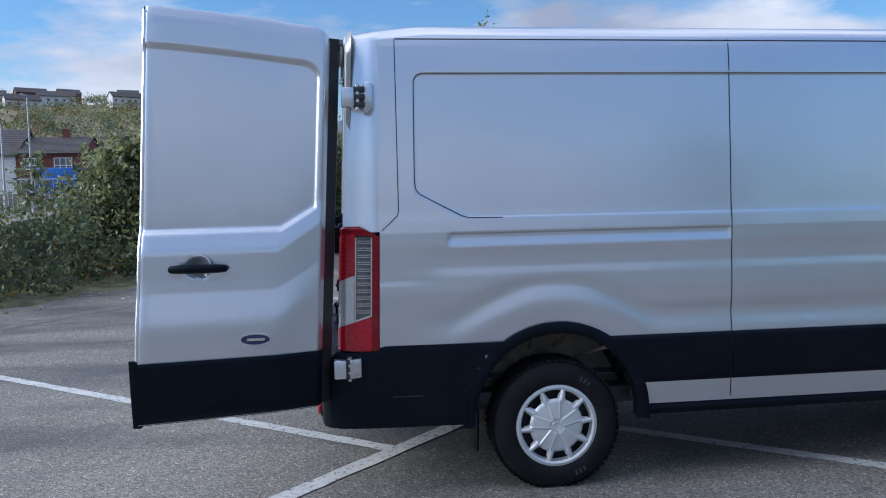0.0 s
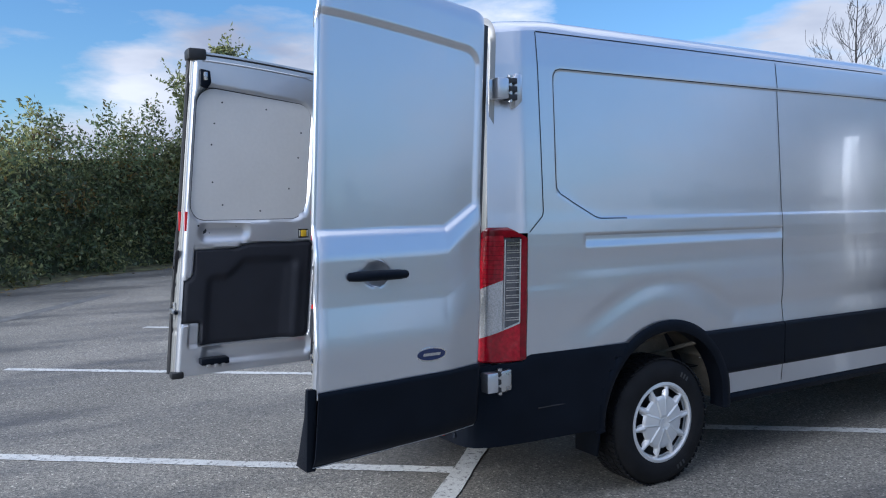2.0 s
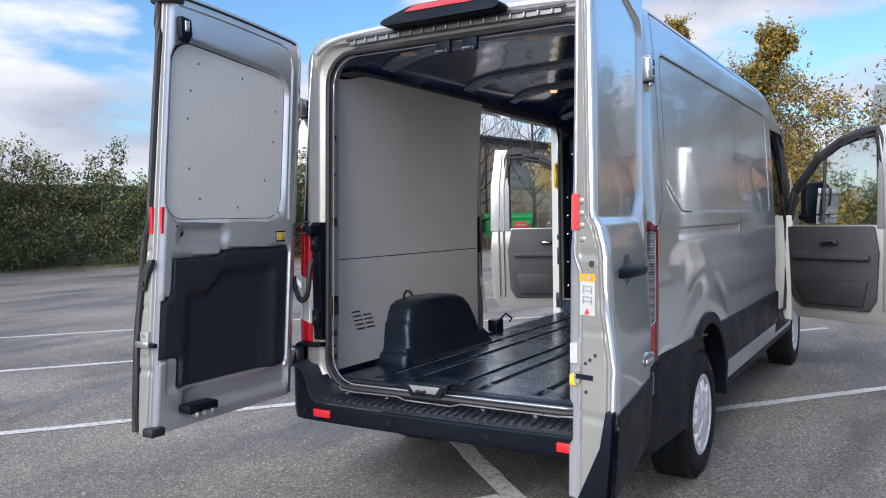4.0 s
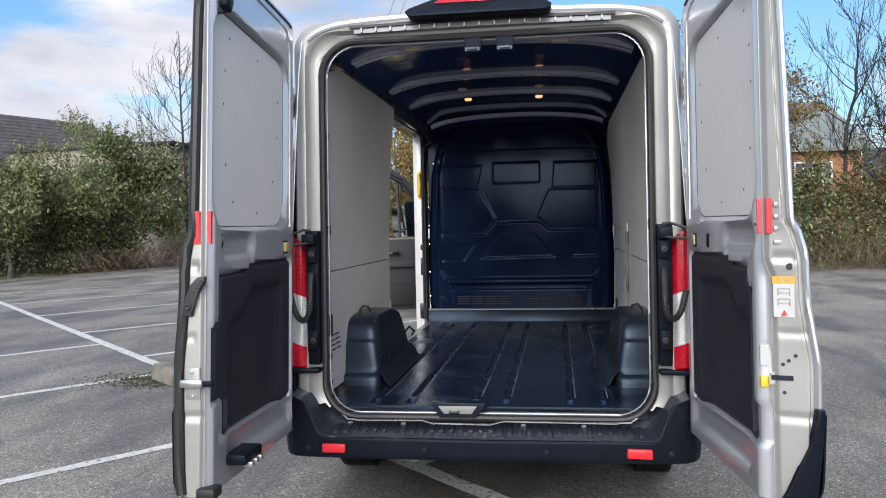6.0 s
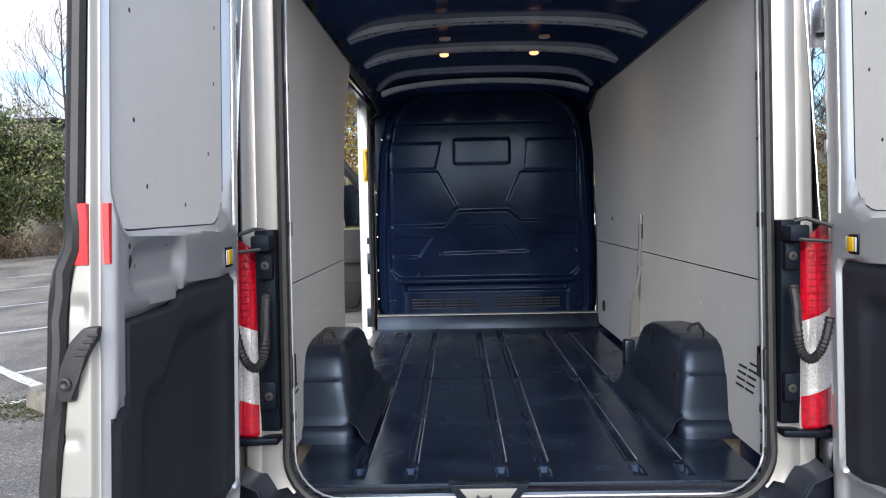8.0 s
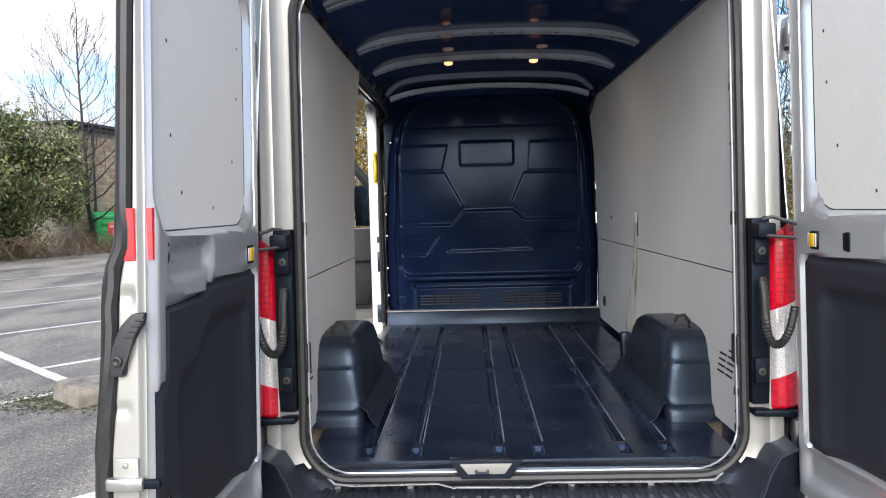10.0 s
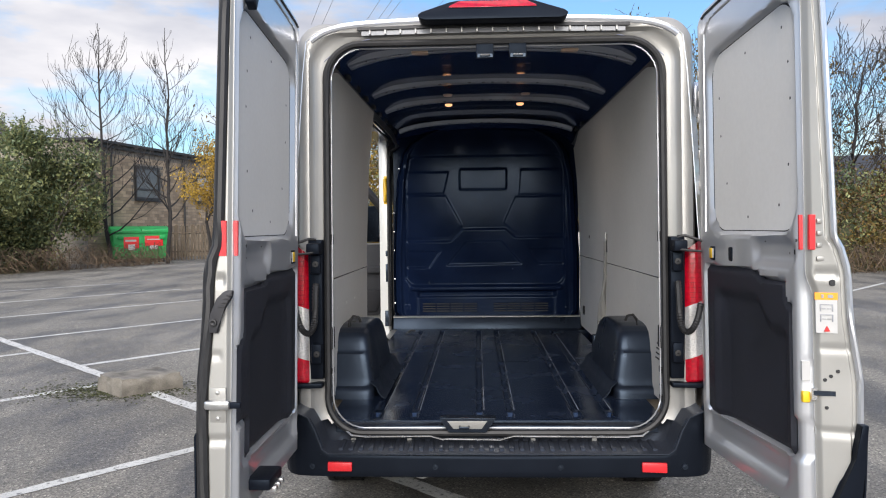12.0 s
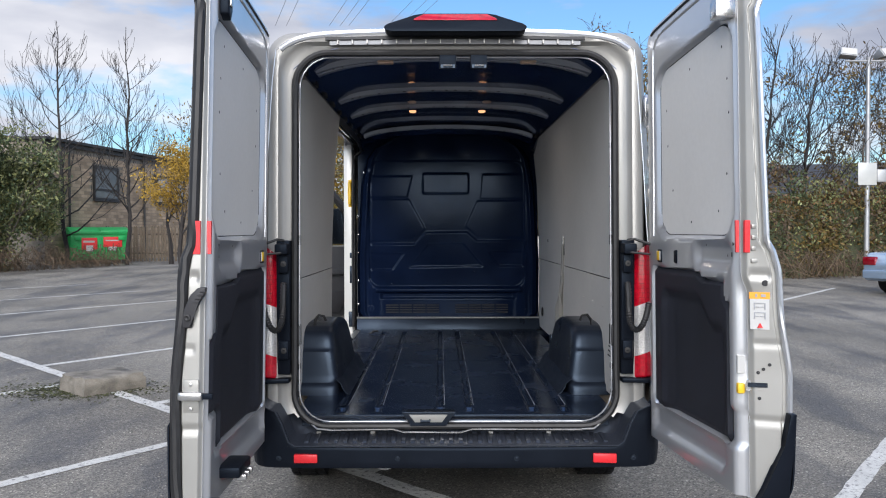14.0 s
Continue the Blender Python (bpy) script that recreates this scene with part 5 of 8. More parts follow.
    def low_step(z):
        return 0.021 * smooth(1.33, 1.25, z) if sg > 0 else 0.0

    def press(u, z):
        h = 0.030 * smooth(0.016, -0.012, board_edge(u, z))
        h += 0.020 * smooth(0.016, -0.036, round_box(u, z, 0.62, 0.93, 1.338, 1.446, 0.05))
        h += 0.045 * smooth(0.010, -0.004, trim_edge(u, z))
        h += 0.022 * smooth(0.015, -0.025, round_box(u, z, 0.17, 0.86, 0.585, 0.70, 0.04))
        h += 0.012 * smooth(0.008, -0.006, round_box(u, z, 0.885, 0.955, 0.70, 0.835, 0.015))
        h += 0.012 * smooth(0.008, -0.006, round_box(u, z, 0.945, 0.968, 0.93, 1.03, 0.008))
        h += 0.03 * smooth(ui0 + 0.055, ui0, u) + 0.02 * smooth(U - cut - 0.03, U - cut, u)
        h += low_step(z) * smooth(0.937, 0.955, u)
        return h
    ui = steps(ui0, 0.18, 0.015) + steps(0.19, 0.28, 0.008) + steps(0.295, 0.58, 0.014) + steps(0.59, 0.93, 0.010) + steps(0.936, U - cut, 0.0055)
    ti = steps(0, 0.40, 0.0085) + steps(0.41, 0.50, 0.0065) + steps(0.52, 0.82, 0.03) + steps(0.825, 0.92, 0.004) + [0.94, 0.96, 0.98, 1.0]
    part("inner_panel", surf(ui, ti, lambda u, t: at(u, zt(u, t), press(u, zt(u, t))), thick=0.002), SILVER_IN, door, "silver pressed inner door panel")
    # free end, top, bottom and hinge edges
    def end_face(t, k):
        z = zt(U, t)
        d = skin(U, z)
        w0 = 0.02 + low_step(z)
        w = w0 + (d - 0.01 - w0) * k                    # distance from the inner face
        return at(U + end_o(w, z), z, w)

    def end_o(w, z):
        d, w0 = skin(U, z), 0.02 + low_step(z)
        o = 0.013 * smooth(w0, w0 + 0.014, w) - cut * min(1.0, max(0.0, 1 - (w - w0) / (d - 0.01 - w0)))
        o -= 0.012 * smooth(d - 0.040, d - 0.031, w) - 0.008 * smooth(d - 0.024, d - 0.014, w)
        o -= 0.007 * smooth(0.022, 0.006, abs(z - 1.325)) * smooth(0.03, 0.05, w) * smooth(d - 0.03, d - 0.05, w)
        o -= 0.006 * smooth(0.018, 0.006, abs(z - 0.80)) + 0.004 * smooth(0.016, 0.006, abs(z - 1.075)) * smooth(0.04, 0.06, w)
        return o

    def end_y(x, z):
        """The y of the flat of the free end at x."""
        d, w0 = skin(U, z), 0.02 + low_step(z)
        return hinge_y(z) - U + cut * min(1.0, max(0.0, 1 - (abs(x) - xin(U) - w0) / (d - 0.01 - w0)))
    part("free_edge", surf(steps(0, 1, 0.005), steps(0, 1, 0.025), end_face, thick=0.002), SILVER_SUNLIT, door, "door edge in silver paint toned cream as by the sun")
    part("edge_lip", tube([at(U + 0.003, z, skin(U, z) - 0.012) for z in steps(0.83, 2.47, 0.02)], 0.011, 8), SILVER, door)
    part("top_edge", surf(us, [0, 0.5, 1], lambda u, k: at(u, top(u), press(u, top(u)) + (skin(u, top(u)) - 0.012 - press(u, top(u))) * k), thick=0.002), SILVER_IN, door)
    part("bottom_edge", surf(us, [0, 0.5, 1], lambda u, k: at(u, bottom(u), press(u, bottom(u)) + (skin(u, bottom(u)) - press(u, bottom(u))) * k), thick=0.002), SILVER_IN, door)
    # hinge edge is painted metal; black here puts the gap's shade into its colour
    part("shaded_hinge_edge", surf(steps(0, 1, 0.04), [0, 0.5, 1], lambda t, k: at(ui0 + (u0 - ui0) * k, zt(u0, t), 0.03 + (skin(u0, zt(u0, t)) - 0.03) * k), thick=0.002), RUBBER, door)
    # lining and trim
    bm = bmesh.new()
    outline = rounded([(0.249, 1.466), (ub, 1.466), (ub, 2.286), (0.249, 2.198)], 0.10)
    lo, hi = [bm.verts.new(at(u, z, 0.0195)) for u, z in outline], [bm.verts.new(at(u, z, 0.027)) for u, z in outline]
    bm.faces.new(lo)
    bm.faces.new(hi[::-1])
    for i in range(len(lo)):
        bm.faces.new((lo[i - 1], lo[i], hi[i], hi[i - 1]))
    part("board_gap", tube([at(u, z, 0.0225) for u, z in outline], 0.0045, 6, True), RUBBER, door)
    rim = [(u, top(u) - 0.052) for u in steps(0.97, 0.30, -0.04)] + [(0.262, top(0.30) - 0.066), (0.225, top(0.30) - 0.11), (0.212, top(0.30) - 0.18), (0.210, 1.60), (0.205, 1.46)]
    part("panel_rim", tube([at(u, z, press(u, z) - 0.001) for u, z in rim], 0.007, 6), SILVER_IN, door)
    part("top_seal", tube([at(u, top(u) - 0.018, press(u, top(u)) - 0.003) for u in steps(0.96, 0.20, -0.03)], 0.006, 6), RUBBER, door)
    board = part("lining_board", bm, BOARD, door, "grey lining board in the door")
    for u, z in ((0.83, 2.19), (0.55, 2.16), (0.87, 2.06), (0.88, 1.93), (0.86, 1.70), (0.79, 1.56), (0.55, 1.52), (0.37, 1.66), (0.32, 1.86), (0.31, 2.02)):
        part("rivet", lathe([(0.008, 0), (0.006, -0.003 * sg), (0.0005, -0.0045 * sg)], at(u, z, 0.0225), "x", 8), DARK_STEEL, board)

    def pocket(u, z):
        e = trim_edge(u, z)
        inner = round_box(u, z, 0.29, 0.86, 0.62, 1.225 - 0.10 * smooth(0.62, 0.76, u), 0.05)
        side = -0.020 * smooth(0.06, -0.02, abs(u - 0.315) - 0.02) * smooth(1.2, 1.12, z)
        return 0.004 + 0.018 * smooth(0.02, -0.04, inner) + side * 0.5 + 0.014 * smooth(-0.012, 0.0, e)
    part("door_trim", surf(steps(0.188, ub + 0.016, 0.012), steps(0.698, 1.322, 0.012), lambda u, z: at(u, z, pocket(u, z)), lambda u, z: trim_edge(u, z) < 0.002, thick=0.004), TRIM, door, "black plastic inner door trim")
    # yellow light and holes
    yx = 0.262
    part("light_frame", prism([(hinge_y(1.37) - yx - 0.036, 1.342), (hinge_y(1.37) - yx + 0.036, 1.342), (hinge_y(1.37) - yx + 0.036, 1.400), (hinge_y(1.37) - yx - 0.036, 1.400)], "x", sg * (xin(yx) - 0.004), sg * (xin(yx) + 0.02), 0.003), BLACK_PL, door)
    part("door_light", prism([(hinge_y(1.37) - yx - 0.018, 1.350), (hinge_y(1.37) - yx + 0.020, 1.350), (hinge_y(1.37) - yx + 0.020, 1.392), (hinge_y(1.37) - yx - 0.018, 1.392)], "x", sg * (xin(yx) - 0.008), sg * (xin(yx) + 0.0), 0.003), YELLOW, door, "yellow door marker light")
    for s in (-1, 1):
        part("light_end", prism([(hinge_y(1.37) - yx + s * 0.026 - 0.005, 1.350), (hinge_y(1.37) - yx + s * 0.026 + 0.005, 1.350), (hinge_y(1.37) - yx + s * 0.026 + 0.005, 1.392), (hinge_y(1.37) - yx + s * 0.026 - 0.005, 1.392)], "x", sg * (xin(yx) - 0.007), sg * (xin(yx) + 0.0), 0.002), WHITE_P, door)
    if sg > 0:
        part("pull_hole", prism([(hinge_y(1.37) - 0.46, 1.342), (hinge_y(1.37) - 0.405, 1.342), (hinge_y(1.37) - 0.405, 1.402), (hinge_y(1.37) - 0.46, 1.402)], "x", sg * (xin(0.43) - 0.003), sg * (xin(0.43) + 0.02), 0.006), BLACK_PL, door)
    for u, z, r in ((0.90, 1.405, 0.020), (0.935, 1.435, 0.006), (0.86, 1.39, 0.005), (0.70, 1.43, 0.005)):
        part("panel_hole", lathe([(r, 0.006 * sg), (r, -0.002 * sg), (0.0005, -0.002 * sg)], at(u, z, press(u, z)), "x", 14), SEAM, door)
    # slots along the hinge side
    for z in (2.15, 2.06, 1.96, 1.80, 1.66):
        p = at(0.145, z, press(0.145, z) - 0.003)
        part("edge_slot", box(p[0] - 0.004, p[0] + 0.004, p[1] - 0.008, p[1] + 0.008, z - 0.020, z + 0.020, 0.003), SILVER_SUNLIT, door)
    # red reflective strips: one on the end, one on the inner face
    e = at(U, 1.462, 0.0)
    w0, w1 = (0.019, 0.039) if sg > 0 else (0.034, 0.062)
    ey = end_y(xin(U) + (w0 + w1) / 2, 1.462) if sg > 0 else e[1]
    part("reflective_strip", box(min(sg * (xin(U) + w0), sg * (xin(U) + w1)), max(sg * (xin(U) + w0), sg * (xin(U) + w1)), ey - 0.0225, ey - 0.006, 1.405, 1.522, 0.001, 1), RED_TAPE, door, "red reflective tape")
    part("reflective_strip", prism([(e[1] + cut + 0.002, 1.405), (e[1] + cut + 0.024, 1.405), (e[1] + cut + 0.030, 1.522), (e[1] + cut + 0.008, 1.522)], "x", sg * (xin(U - cut) + 0.004), sg * (xin(U - cut) + 0.0195)), RED_TAPE, door)
    # hinges: painted straps on the outside
    for z in (2.075, 0.705):
        y = hinge_y(z)
        h = new("door_hinge")
        h.parent = door
        part("hinge_plate", box(min(sg * 0.925, sg * 1.005), max(sg * 0.925, sg * 1.005), y - 0.085, y - 0.022, z - 0.048, z + 0.048, 0.008), SILVER, h)
        part("hinge_pin", tube([(sg * 0.985, y - 0.005, z - 0.062), (sg * 0.985, y - 0.005, z + 0.062)], 0.013, 12), STEEL, h)
        for dz in (-0.038, 0.0, 0.038):
            part("hinge_knuckle", box(min(sg * 0.955, sg * 0.998), max(sg * 0.955, sg * 0.998), y - 0.026, y + 0.030, z + dz - 0.014, z + dz + 0.014, 0.004), DARK_STEEL, h)
        if z > 1:
            part("hinge_cover", prism([(y + 0.025, z - 0.09), (y + 0.070, z - 0.055), (y + 0.070, z + 0.075), (y + 0.035, z + 0.08), (y + 0.02, z + 0.05)], "x", sg * 0.93, sg * 0.985, 0.012), SILVER, h)
        else:
            part("hinge_cover", prism([(y - 0.005, z - 0.05), (y + 0.055, z - 0.045), (y + 0.055, z + 0.055), (y - 0.005, z + 0.05)], "x", sg * 0.95, sg * 1.0, 0.006), STEEL, h)
    if sg > 0:
        # outside handle and oval badge
        hy, hz = hinge_y(1.25) - 0.735, 1.256
        x = xin(0.735) + 0.155
        handle = part("door_handle", tube([(x - 0.02, hy - 0.128, hz), (x + 0.012, hy - 0.124, hz), (x + 0.022, hy - 0.09, hz + 0.001), (x + 0.026, hy, hz + 0.002), (x + 0.022, hy + 0.09, hz + 0.001), (x + 0.012, hy + 0.124, hz), (x - 0.02, hy + 0.128, hz)], 0.02, 10, radii=[0.012, 0.018, 0.021, 0.022, 0.021, 0.018, 0.012]), BLACK_PL, door, "black pull handle")
        part("handle_cup", lathe([(0.060, -0.006), (0.056, 0.001), (0.050, -0.003), (0.036, -0.013), (0.0005, -0.016)], (x - 0.004, hy, hz + 0.006), "x", 40), SILVER, handle)
        by, bz = hinge_y(0.90) - 0.465, 0.905
        bx = xin(0.465) + skin(0.465, bz) + 0.008
        ring = [(by + 0.076 * math.cos(a), bz + 0.030 * math.sin(a)) for a in steps(0, 2 * math.pi - 0.16, 0.16)]
        badge = part("badge", prism(ring, "x", bx - 0.012, bx + 0.004, 0.001), CHROME, door, "chrome-rimmed blue oval badge")
        part("badge_field", prism([(by + (y - by) * 0.90, bz + (z - bz) * 0.82) for y, z in ring], "x", bx + 0.0035, bx + 0.0062), BADGE, badge)
        part("badge_mark", prism([(by - 0.042, bz - 0.006), (by + 0.042, bz - 0.006), (by + 0.046, bz + 0.006), (by - 0.038, bz + 0.006)], "x", bx + 0.006, bx + 0.0072), CHROME, badge)
        # warning label, latch mouth and lever on the free end
        xo = xin(U) - 0.025

        def flat(x0, x1, z0, z1, m, name, out=0.0, label=""):
            x0, x1 = x0 - 0.018, x1 - 0.018
            b = box(xo + x0, xo + x1, -0.0152 - out, -0.0125, z0, z1)
            for v in b.verts:
                v.co.y += end_y(v.co.x, v.co.z)
            return part(name, b, m, door, label)
        flat(0.082, 0.142, 1.128, 1.238, WHITE_P, "warning_label", 0.001, "white warning label with an orange head")
        flat(0.080, 0.144, 1.238, 1.262, ORANGE, "label_head", 0.001)
        flat(0.098, 0.104, 1.244, 1.256, PRINT, "label_bar", 0.0045)
        flat(0.116, 0.130, 1.245, 1.255, PRINT, "label_bar", 0.0045)
        for z in (1.212, 1.178):
            flat(0.094, 0.130, z + 0.010, z + 0.012, PRINT, "label_bar", 0.0045)
            flat(0.094, 0.097, z - 0.012, z + 0.010, PRINT, "label_bar", 0.0045)
            flat(0.127, 0.130, z - 0.012, z + 0.010, PRINT, "label_bar", 0.0045)
            flat(0.099, 0.110, z - 0.004, z - 0.002, PRINT, "label_bar", 0.0045)
            flat(0.114, 0.125, z - 0.004, z - 0.002, PRINT, "label_bar", 0.0045)
        yy = end_y(xo + 0.094, 1.14) - 0.016
        part("label_mark", prism([(xo + 0.085, 1.134), (xo + 0.103, 1.134), (xo + 0.094, 1.151)], "y", yy - 0.006, yy + 0.001), RED_P, door)
        for z in (1.50, 1.46, 1.42, 1.375):
            part("edge_emboss", box(xo + 0.066, xo + (0.084 if z > 1.4 else 0.100), end_y(xo + 0.077, z) - 0.0185, end_y(xo + 0.077, z) - 0.002, z - 0.008, z + 0.008, 0.003), SILVER_SUNLIT, door)
        for x, z, r in ((0.112, 1.295, 0.011), (0.105, 0.985, 0.006), (0.088, 0.972, 0.006), (0.125, 1.002, 0.006), (0.091, 0.880, 0.006)):
            yy = end_y(xo + x, z) - 0.0150
            part("edge_hole", lathe([(r, 0.004), (r, -0.0012), (0.0005, -0.0012)], (xo + x, yy, z), "y", 12), SEAM, door)
        flat(0.070, 0.135, 0.920, 0.936, BLACK_GLOSS, "latch_mouth", 0.001)
        flat(0.064, 0.082, 0.905, 0.945, STEEL, "latch_plate", 0.0005)
        yy = hinge_y(0.92) - U + cut + 0.010
        part("release_lever", box(xin(0.95) + 0.004, xin(0.95) + 0.030, yy - 0.012, yy + 0.012, 0.892, 0.930, 0.005), YELLOW, door, "yellow release lever")
        part("small_label", box(xin(0.94) + 0.006, xin(0.94) + 0.032, hinge_y(1) - 0.9545, hinge_y(1) - 0.940, 0.965, 1.03, 0.0005, 1), WHITE_P, door)
        part("top_latch", box(xo - 0.045, xo + 0.03, hinge_y(2.3) - 0.97, hinge_y(2.3) - 0.90, 2.27, 2.34, 0.006), STEEL, door)
        part("edge_cap", prism([(xo + 0.05, 0.50), (xo + 0.172, 0.505), (xo + 0.190, 0.70), (xo + 0.200, 0.835), (xo + 0.176, 0.835), (xo + 0.160, 0.72), (xo + 0.09, 0.56)], "y", hinge_y(0.6) - U - 0.028, hinge_y(0.6) - U + 0.01, 0.003), BLACK_PL, door)
    else:
        # weather strip, latch bolt, inside pull and lower catch
        strip = [at(U + 0.014, z, skin(U, z) - 0.020) for z in steps(0.53, 2.48, 0.045)]
        part("weather_strip", tube(strip, 0.017, 8), RUBBER, door, "black rubber weather strip")
        part("strip_lip", tube([(p[0] - 0.012, p[1] + 0.006, p[2]) for p in strip], 0.012, 6), RUBBER, door)
        y = hinge_y(2.44) - U
        part("strip_cap", box(-xin(U) - 0.10, -xin(U) + 0.015, y - 0.035, y + 0.075, 2.435, 2.505, 0.014), RUBBER, door)
        part("strip_foot", box(-xin(U) - 0.04, -xin(U) + 0.03, hinge_y(0.55) - U - 0.03, hinge_y(0.55) - U + 0.045, 0.515, 0.555, 0.010), RUBBER, door)
        y = hinge_y(0.91) - U
        part("latch_base", box(-xin(U) - 0.085, -xin(U) - 0.030, y - 0.018, y - 0.008, 0.855, 0.972, 0.003), SILVER_SUNLIT, door)
        for dz in (0.872, 0.956):
            part("latch_screw", lathe([(0.007, 0.0), (0.006, -0.004), (0.0005, -0.005)], (-xin(U) - 0.058, y - 0.018, dz), "y", 8), STEEL, door)
        part("latch_bolt", box(-xin(U) - 0.10, -xin(U) - 0.015, y - 0.036, y - 0.010, 0.902, 0.932, 0.008), STEEL, door, "steel latch bolt")
        part("latch_tongue", box(-xin(U) - 0.02, -xin(U) + 0.02, y - 0.028, y - 0.010, 0.905, 0.925, 0.004), BLACK_PL, door)
        y = hinge_y(1.22) - U - 0.02
        x = -xin(U) - 0.055
        part("pull_lever", prism([(x - 0.035, 1.150), (x - 0.002, 1.150), (x + 0.004, 1.20), (x + 0.022, 1.235), (x + 0.045, 1.268), (x + 0.050, 1.292), (x + 0.020, 1.290), (x - 0.008, 1.262), (x - 0.028, 1.215), (x - 0.036, 1.180)], "y", y - 0.014, y + 0.010, 0.006), CAB_DARK, door, "black plastic release lever")
        part("lever_pivot", lathe([(0.012, 0.0), (0.012, -0.006), (0.008, -0.007), (0.0005, -0.003)], (x - 0.016, y - 0.014, 1.186), "y", 14), RUBBER, door)
        for k in range(4):
            part("lever_rib", box(x + 0.002 + k * 0.009, x + 0.026 + k * 0.008, y - 0.018, y - 0.012, 1.238 + k * 0.012, 1.243 + k * 0.012, 0.001, 1), CAB_DARK, door)
        y = hinge_y(0.6) - 0.80
        part("lower_catch", box(-0.885, -0.80, y - 0.085, y + 0.085, 0.588, 0.628, 0.008), BLACK_PL, door, "black plastic lower catch")
        for k in (-0.045, 0.0, 0.045):
            part("catch_tooth", box(-0.82, -0.785, y + k - 0.012, y + k + 0.012, 0.575, 0.595, 0.004), STEEL, door)
        y = hinge_y(2.36) - 0.955
        part("top_latch", prism([(y - 0.03, 2.28), (y + 0.01, 2.26), (y + 0.035, 2.30), (y + 0.03, 2.37), (y - 0.03, 2.38)], "x", -0.875, -0.842, 0.006), BLACK_PL, door)
        part("latch_shackle", box(-0.845, -0.835, y - 0.012, y + 0.012, 2.31, 2.36, 0.003), STEEL, door)
    return door


rear_door(1)
rear_door(-1)


# ---- cab doors, both ajar ----
def cab_door(sg, angle):
    door = new("cab_door")
    door.parent = van
    door.location = (sg * 0.955, 4.66, 0)
    door.rotation_euler = (0, 0, radians(angle) * sg)
    tagged(door, "silver cab door standing open with grey inner trim")
    body = [(0.02, 1.33), (-1.02, 1.33), (-1.04, 1.10), (-1.02, 0.62), (-0.96, 0.50), (-0.10, 0.50), (0.0, 0.60)]
    part("outer_skin", prism(body, "x", sg * 0.03, sg * 0.055, 0.008), SILVER, door)
    part("inner_panel", prism(body, "x", -sg * 0.02, sg * 0.03, 0.006), SILVER_SUNLIT, door)
    trim = [(-0.02, 1.32), (-0.82, 1.32), (-0.86, 1.10), (-0.84, 0.70), (-0.78, 0.60), (-0.16, 0.60), (-0.06, 0.70)]
    tr = part("door_trim", prism(trim, "x", -sg * 0.055, -sg * 0.02, 0.016), CAB_TRIM, door, "grey plastic cab door trim")
    part("door_pocket", prism([(-0.10, 0.86), (-0.78, 0.86), (-0.74, 0.64), (-0.20, 0.64)], "x", -sg * 0.085, -sg * 0.05, 0.014), CAB_DARK, tr)
    part("arm_rest", prism([(-0.10, 1.10), (-0.80, 1.08), (-0.80, 1.03), (-0.10, 1.03)], "x", -sg * 0.10, -sg * 0.05, 0.014), CAB_TRIM, tr)
    part("inner_handle", box(-0.095 if sg > 0 else 0.055, -0.055 if sg > 0 else 0.095, -0.52, -0.36, 1.16, 1.20, 0.012), CAB_DARK, tr)
    part("handle_bar", box(-0.105 if sg > 0 else 0.085, -0.085 if sg > 0 else 0.105, -0.50, -0.38, 1.172, 1.188, 0.005), CHROME, tr)
    fr = [(sg * 0.02, 0.02, 1.33), (sg * 0.01, -0.06, 1.64), (sg * 0.0, -0.30, 1.93), (-sg * 0.01, -0.52, 2.06), (-sg * 0.02, -0.70, 2.11), (-sg * 0.02, -0.84, 2.12), (-sg * 0.01, -0.87, 2.04), (sg * 0.02, -0.86, 1.33)]
    part("window_frame", tube(fr, 0.036, 8), CAB_DARK, door)
    part("rear_upright", prism([(-0.83, 1.30), (-1.04, 1.30), (-1.03, 1.75), (-0.98, 2.155), (-0.80, 2.145), (-0.85, 2.05)], "x", -sg * 0.035, sg * 0.045, 0.010), SILVER_IN, door)
    for q in (-0.905, -0.955):
        part("upright_rib", tube([(-sg * 0.036, q, 0.62), (-sg * 0.036, q, 1.30), (-sg * 0.036, q + 0.01, 1.75), (-sg * 0.036, q + 0.05, 2.10)], 0.010, 6), SILVER_SUNLIT, door)
    part("window_seal", tube([(x - sg * 0.016, y * 0.94 - 0.03, 1.33 + (z - 1.33) * 0.94) for x, y, z in fr], 0.020, 6), RUBBER, door)
    part("quarter_bar", tube([(0, -0.34, 1.34), (0, -0.36, 1.93)], 0.015, 6), RUBBER, door)
    g = part("window_pane", prism([(y, z) for _, y, z in fr], "x", sg * 0.004, sg * 0.009), GLASS, door)
    g.visible_shadow = False
    mir = part("door_mirror", prism([(-0.09, 1.36), (0.10, 1.36), (0.12, 1.45), (0.11, 1.70), (0.06, 1.74), (-0.09, 1.73), (-0.12, 1.66), (-0.12, 1.42)], "y", -0.10, 0.02, 0.028), BLACK_PL, door, "black door mirror on an arm")
    mir.location = (sg * 0.23, -0.10, -0.02)
    mir.rotation_euler = (0, 0, -radians(angle) * sg * 0.55)
    gl = part("mirror_glass", prism([(-0.095, 1.47), (0.095, 1.47), (0.09, 1.70), (-0.09, 1.70)], "y", -0.106, -0.1005, 0.002), CHROME, mir)
    gl.rotation_euler = (radians(7), 0, 0)
    gl = part("mirror_low", prism([(-0.09, 1.385), (0.09, 1.385), (0.093, 1.455), (-0.095, 1.455)], "y", -0.106, -0.1005, 0.002), CHROME, mir)
    gl.rotation_euler = (radians(7), 0, 0)
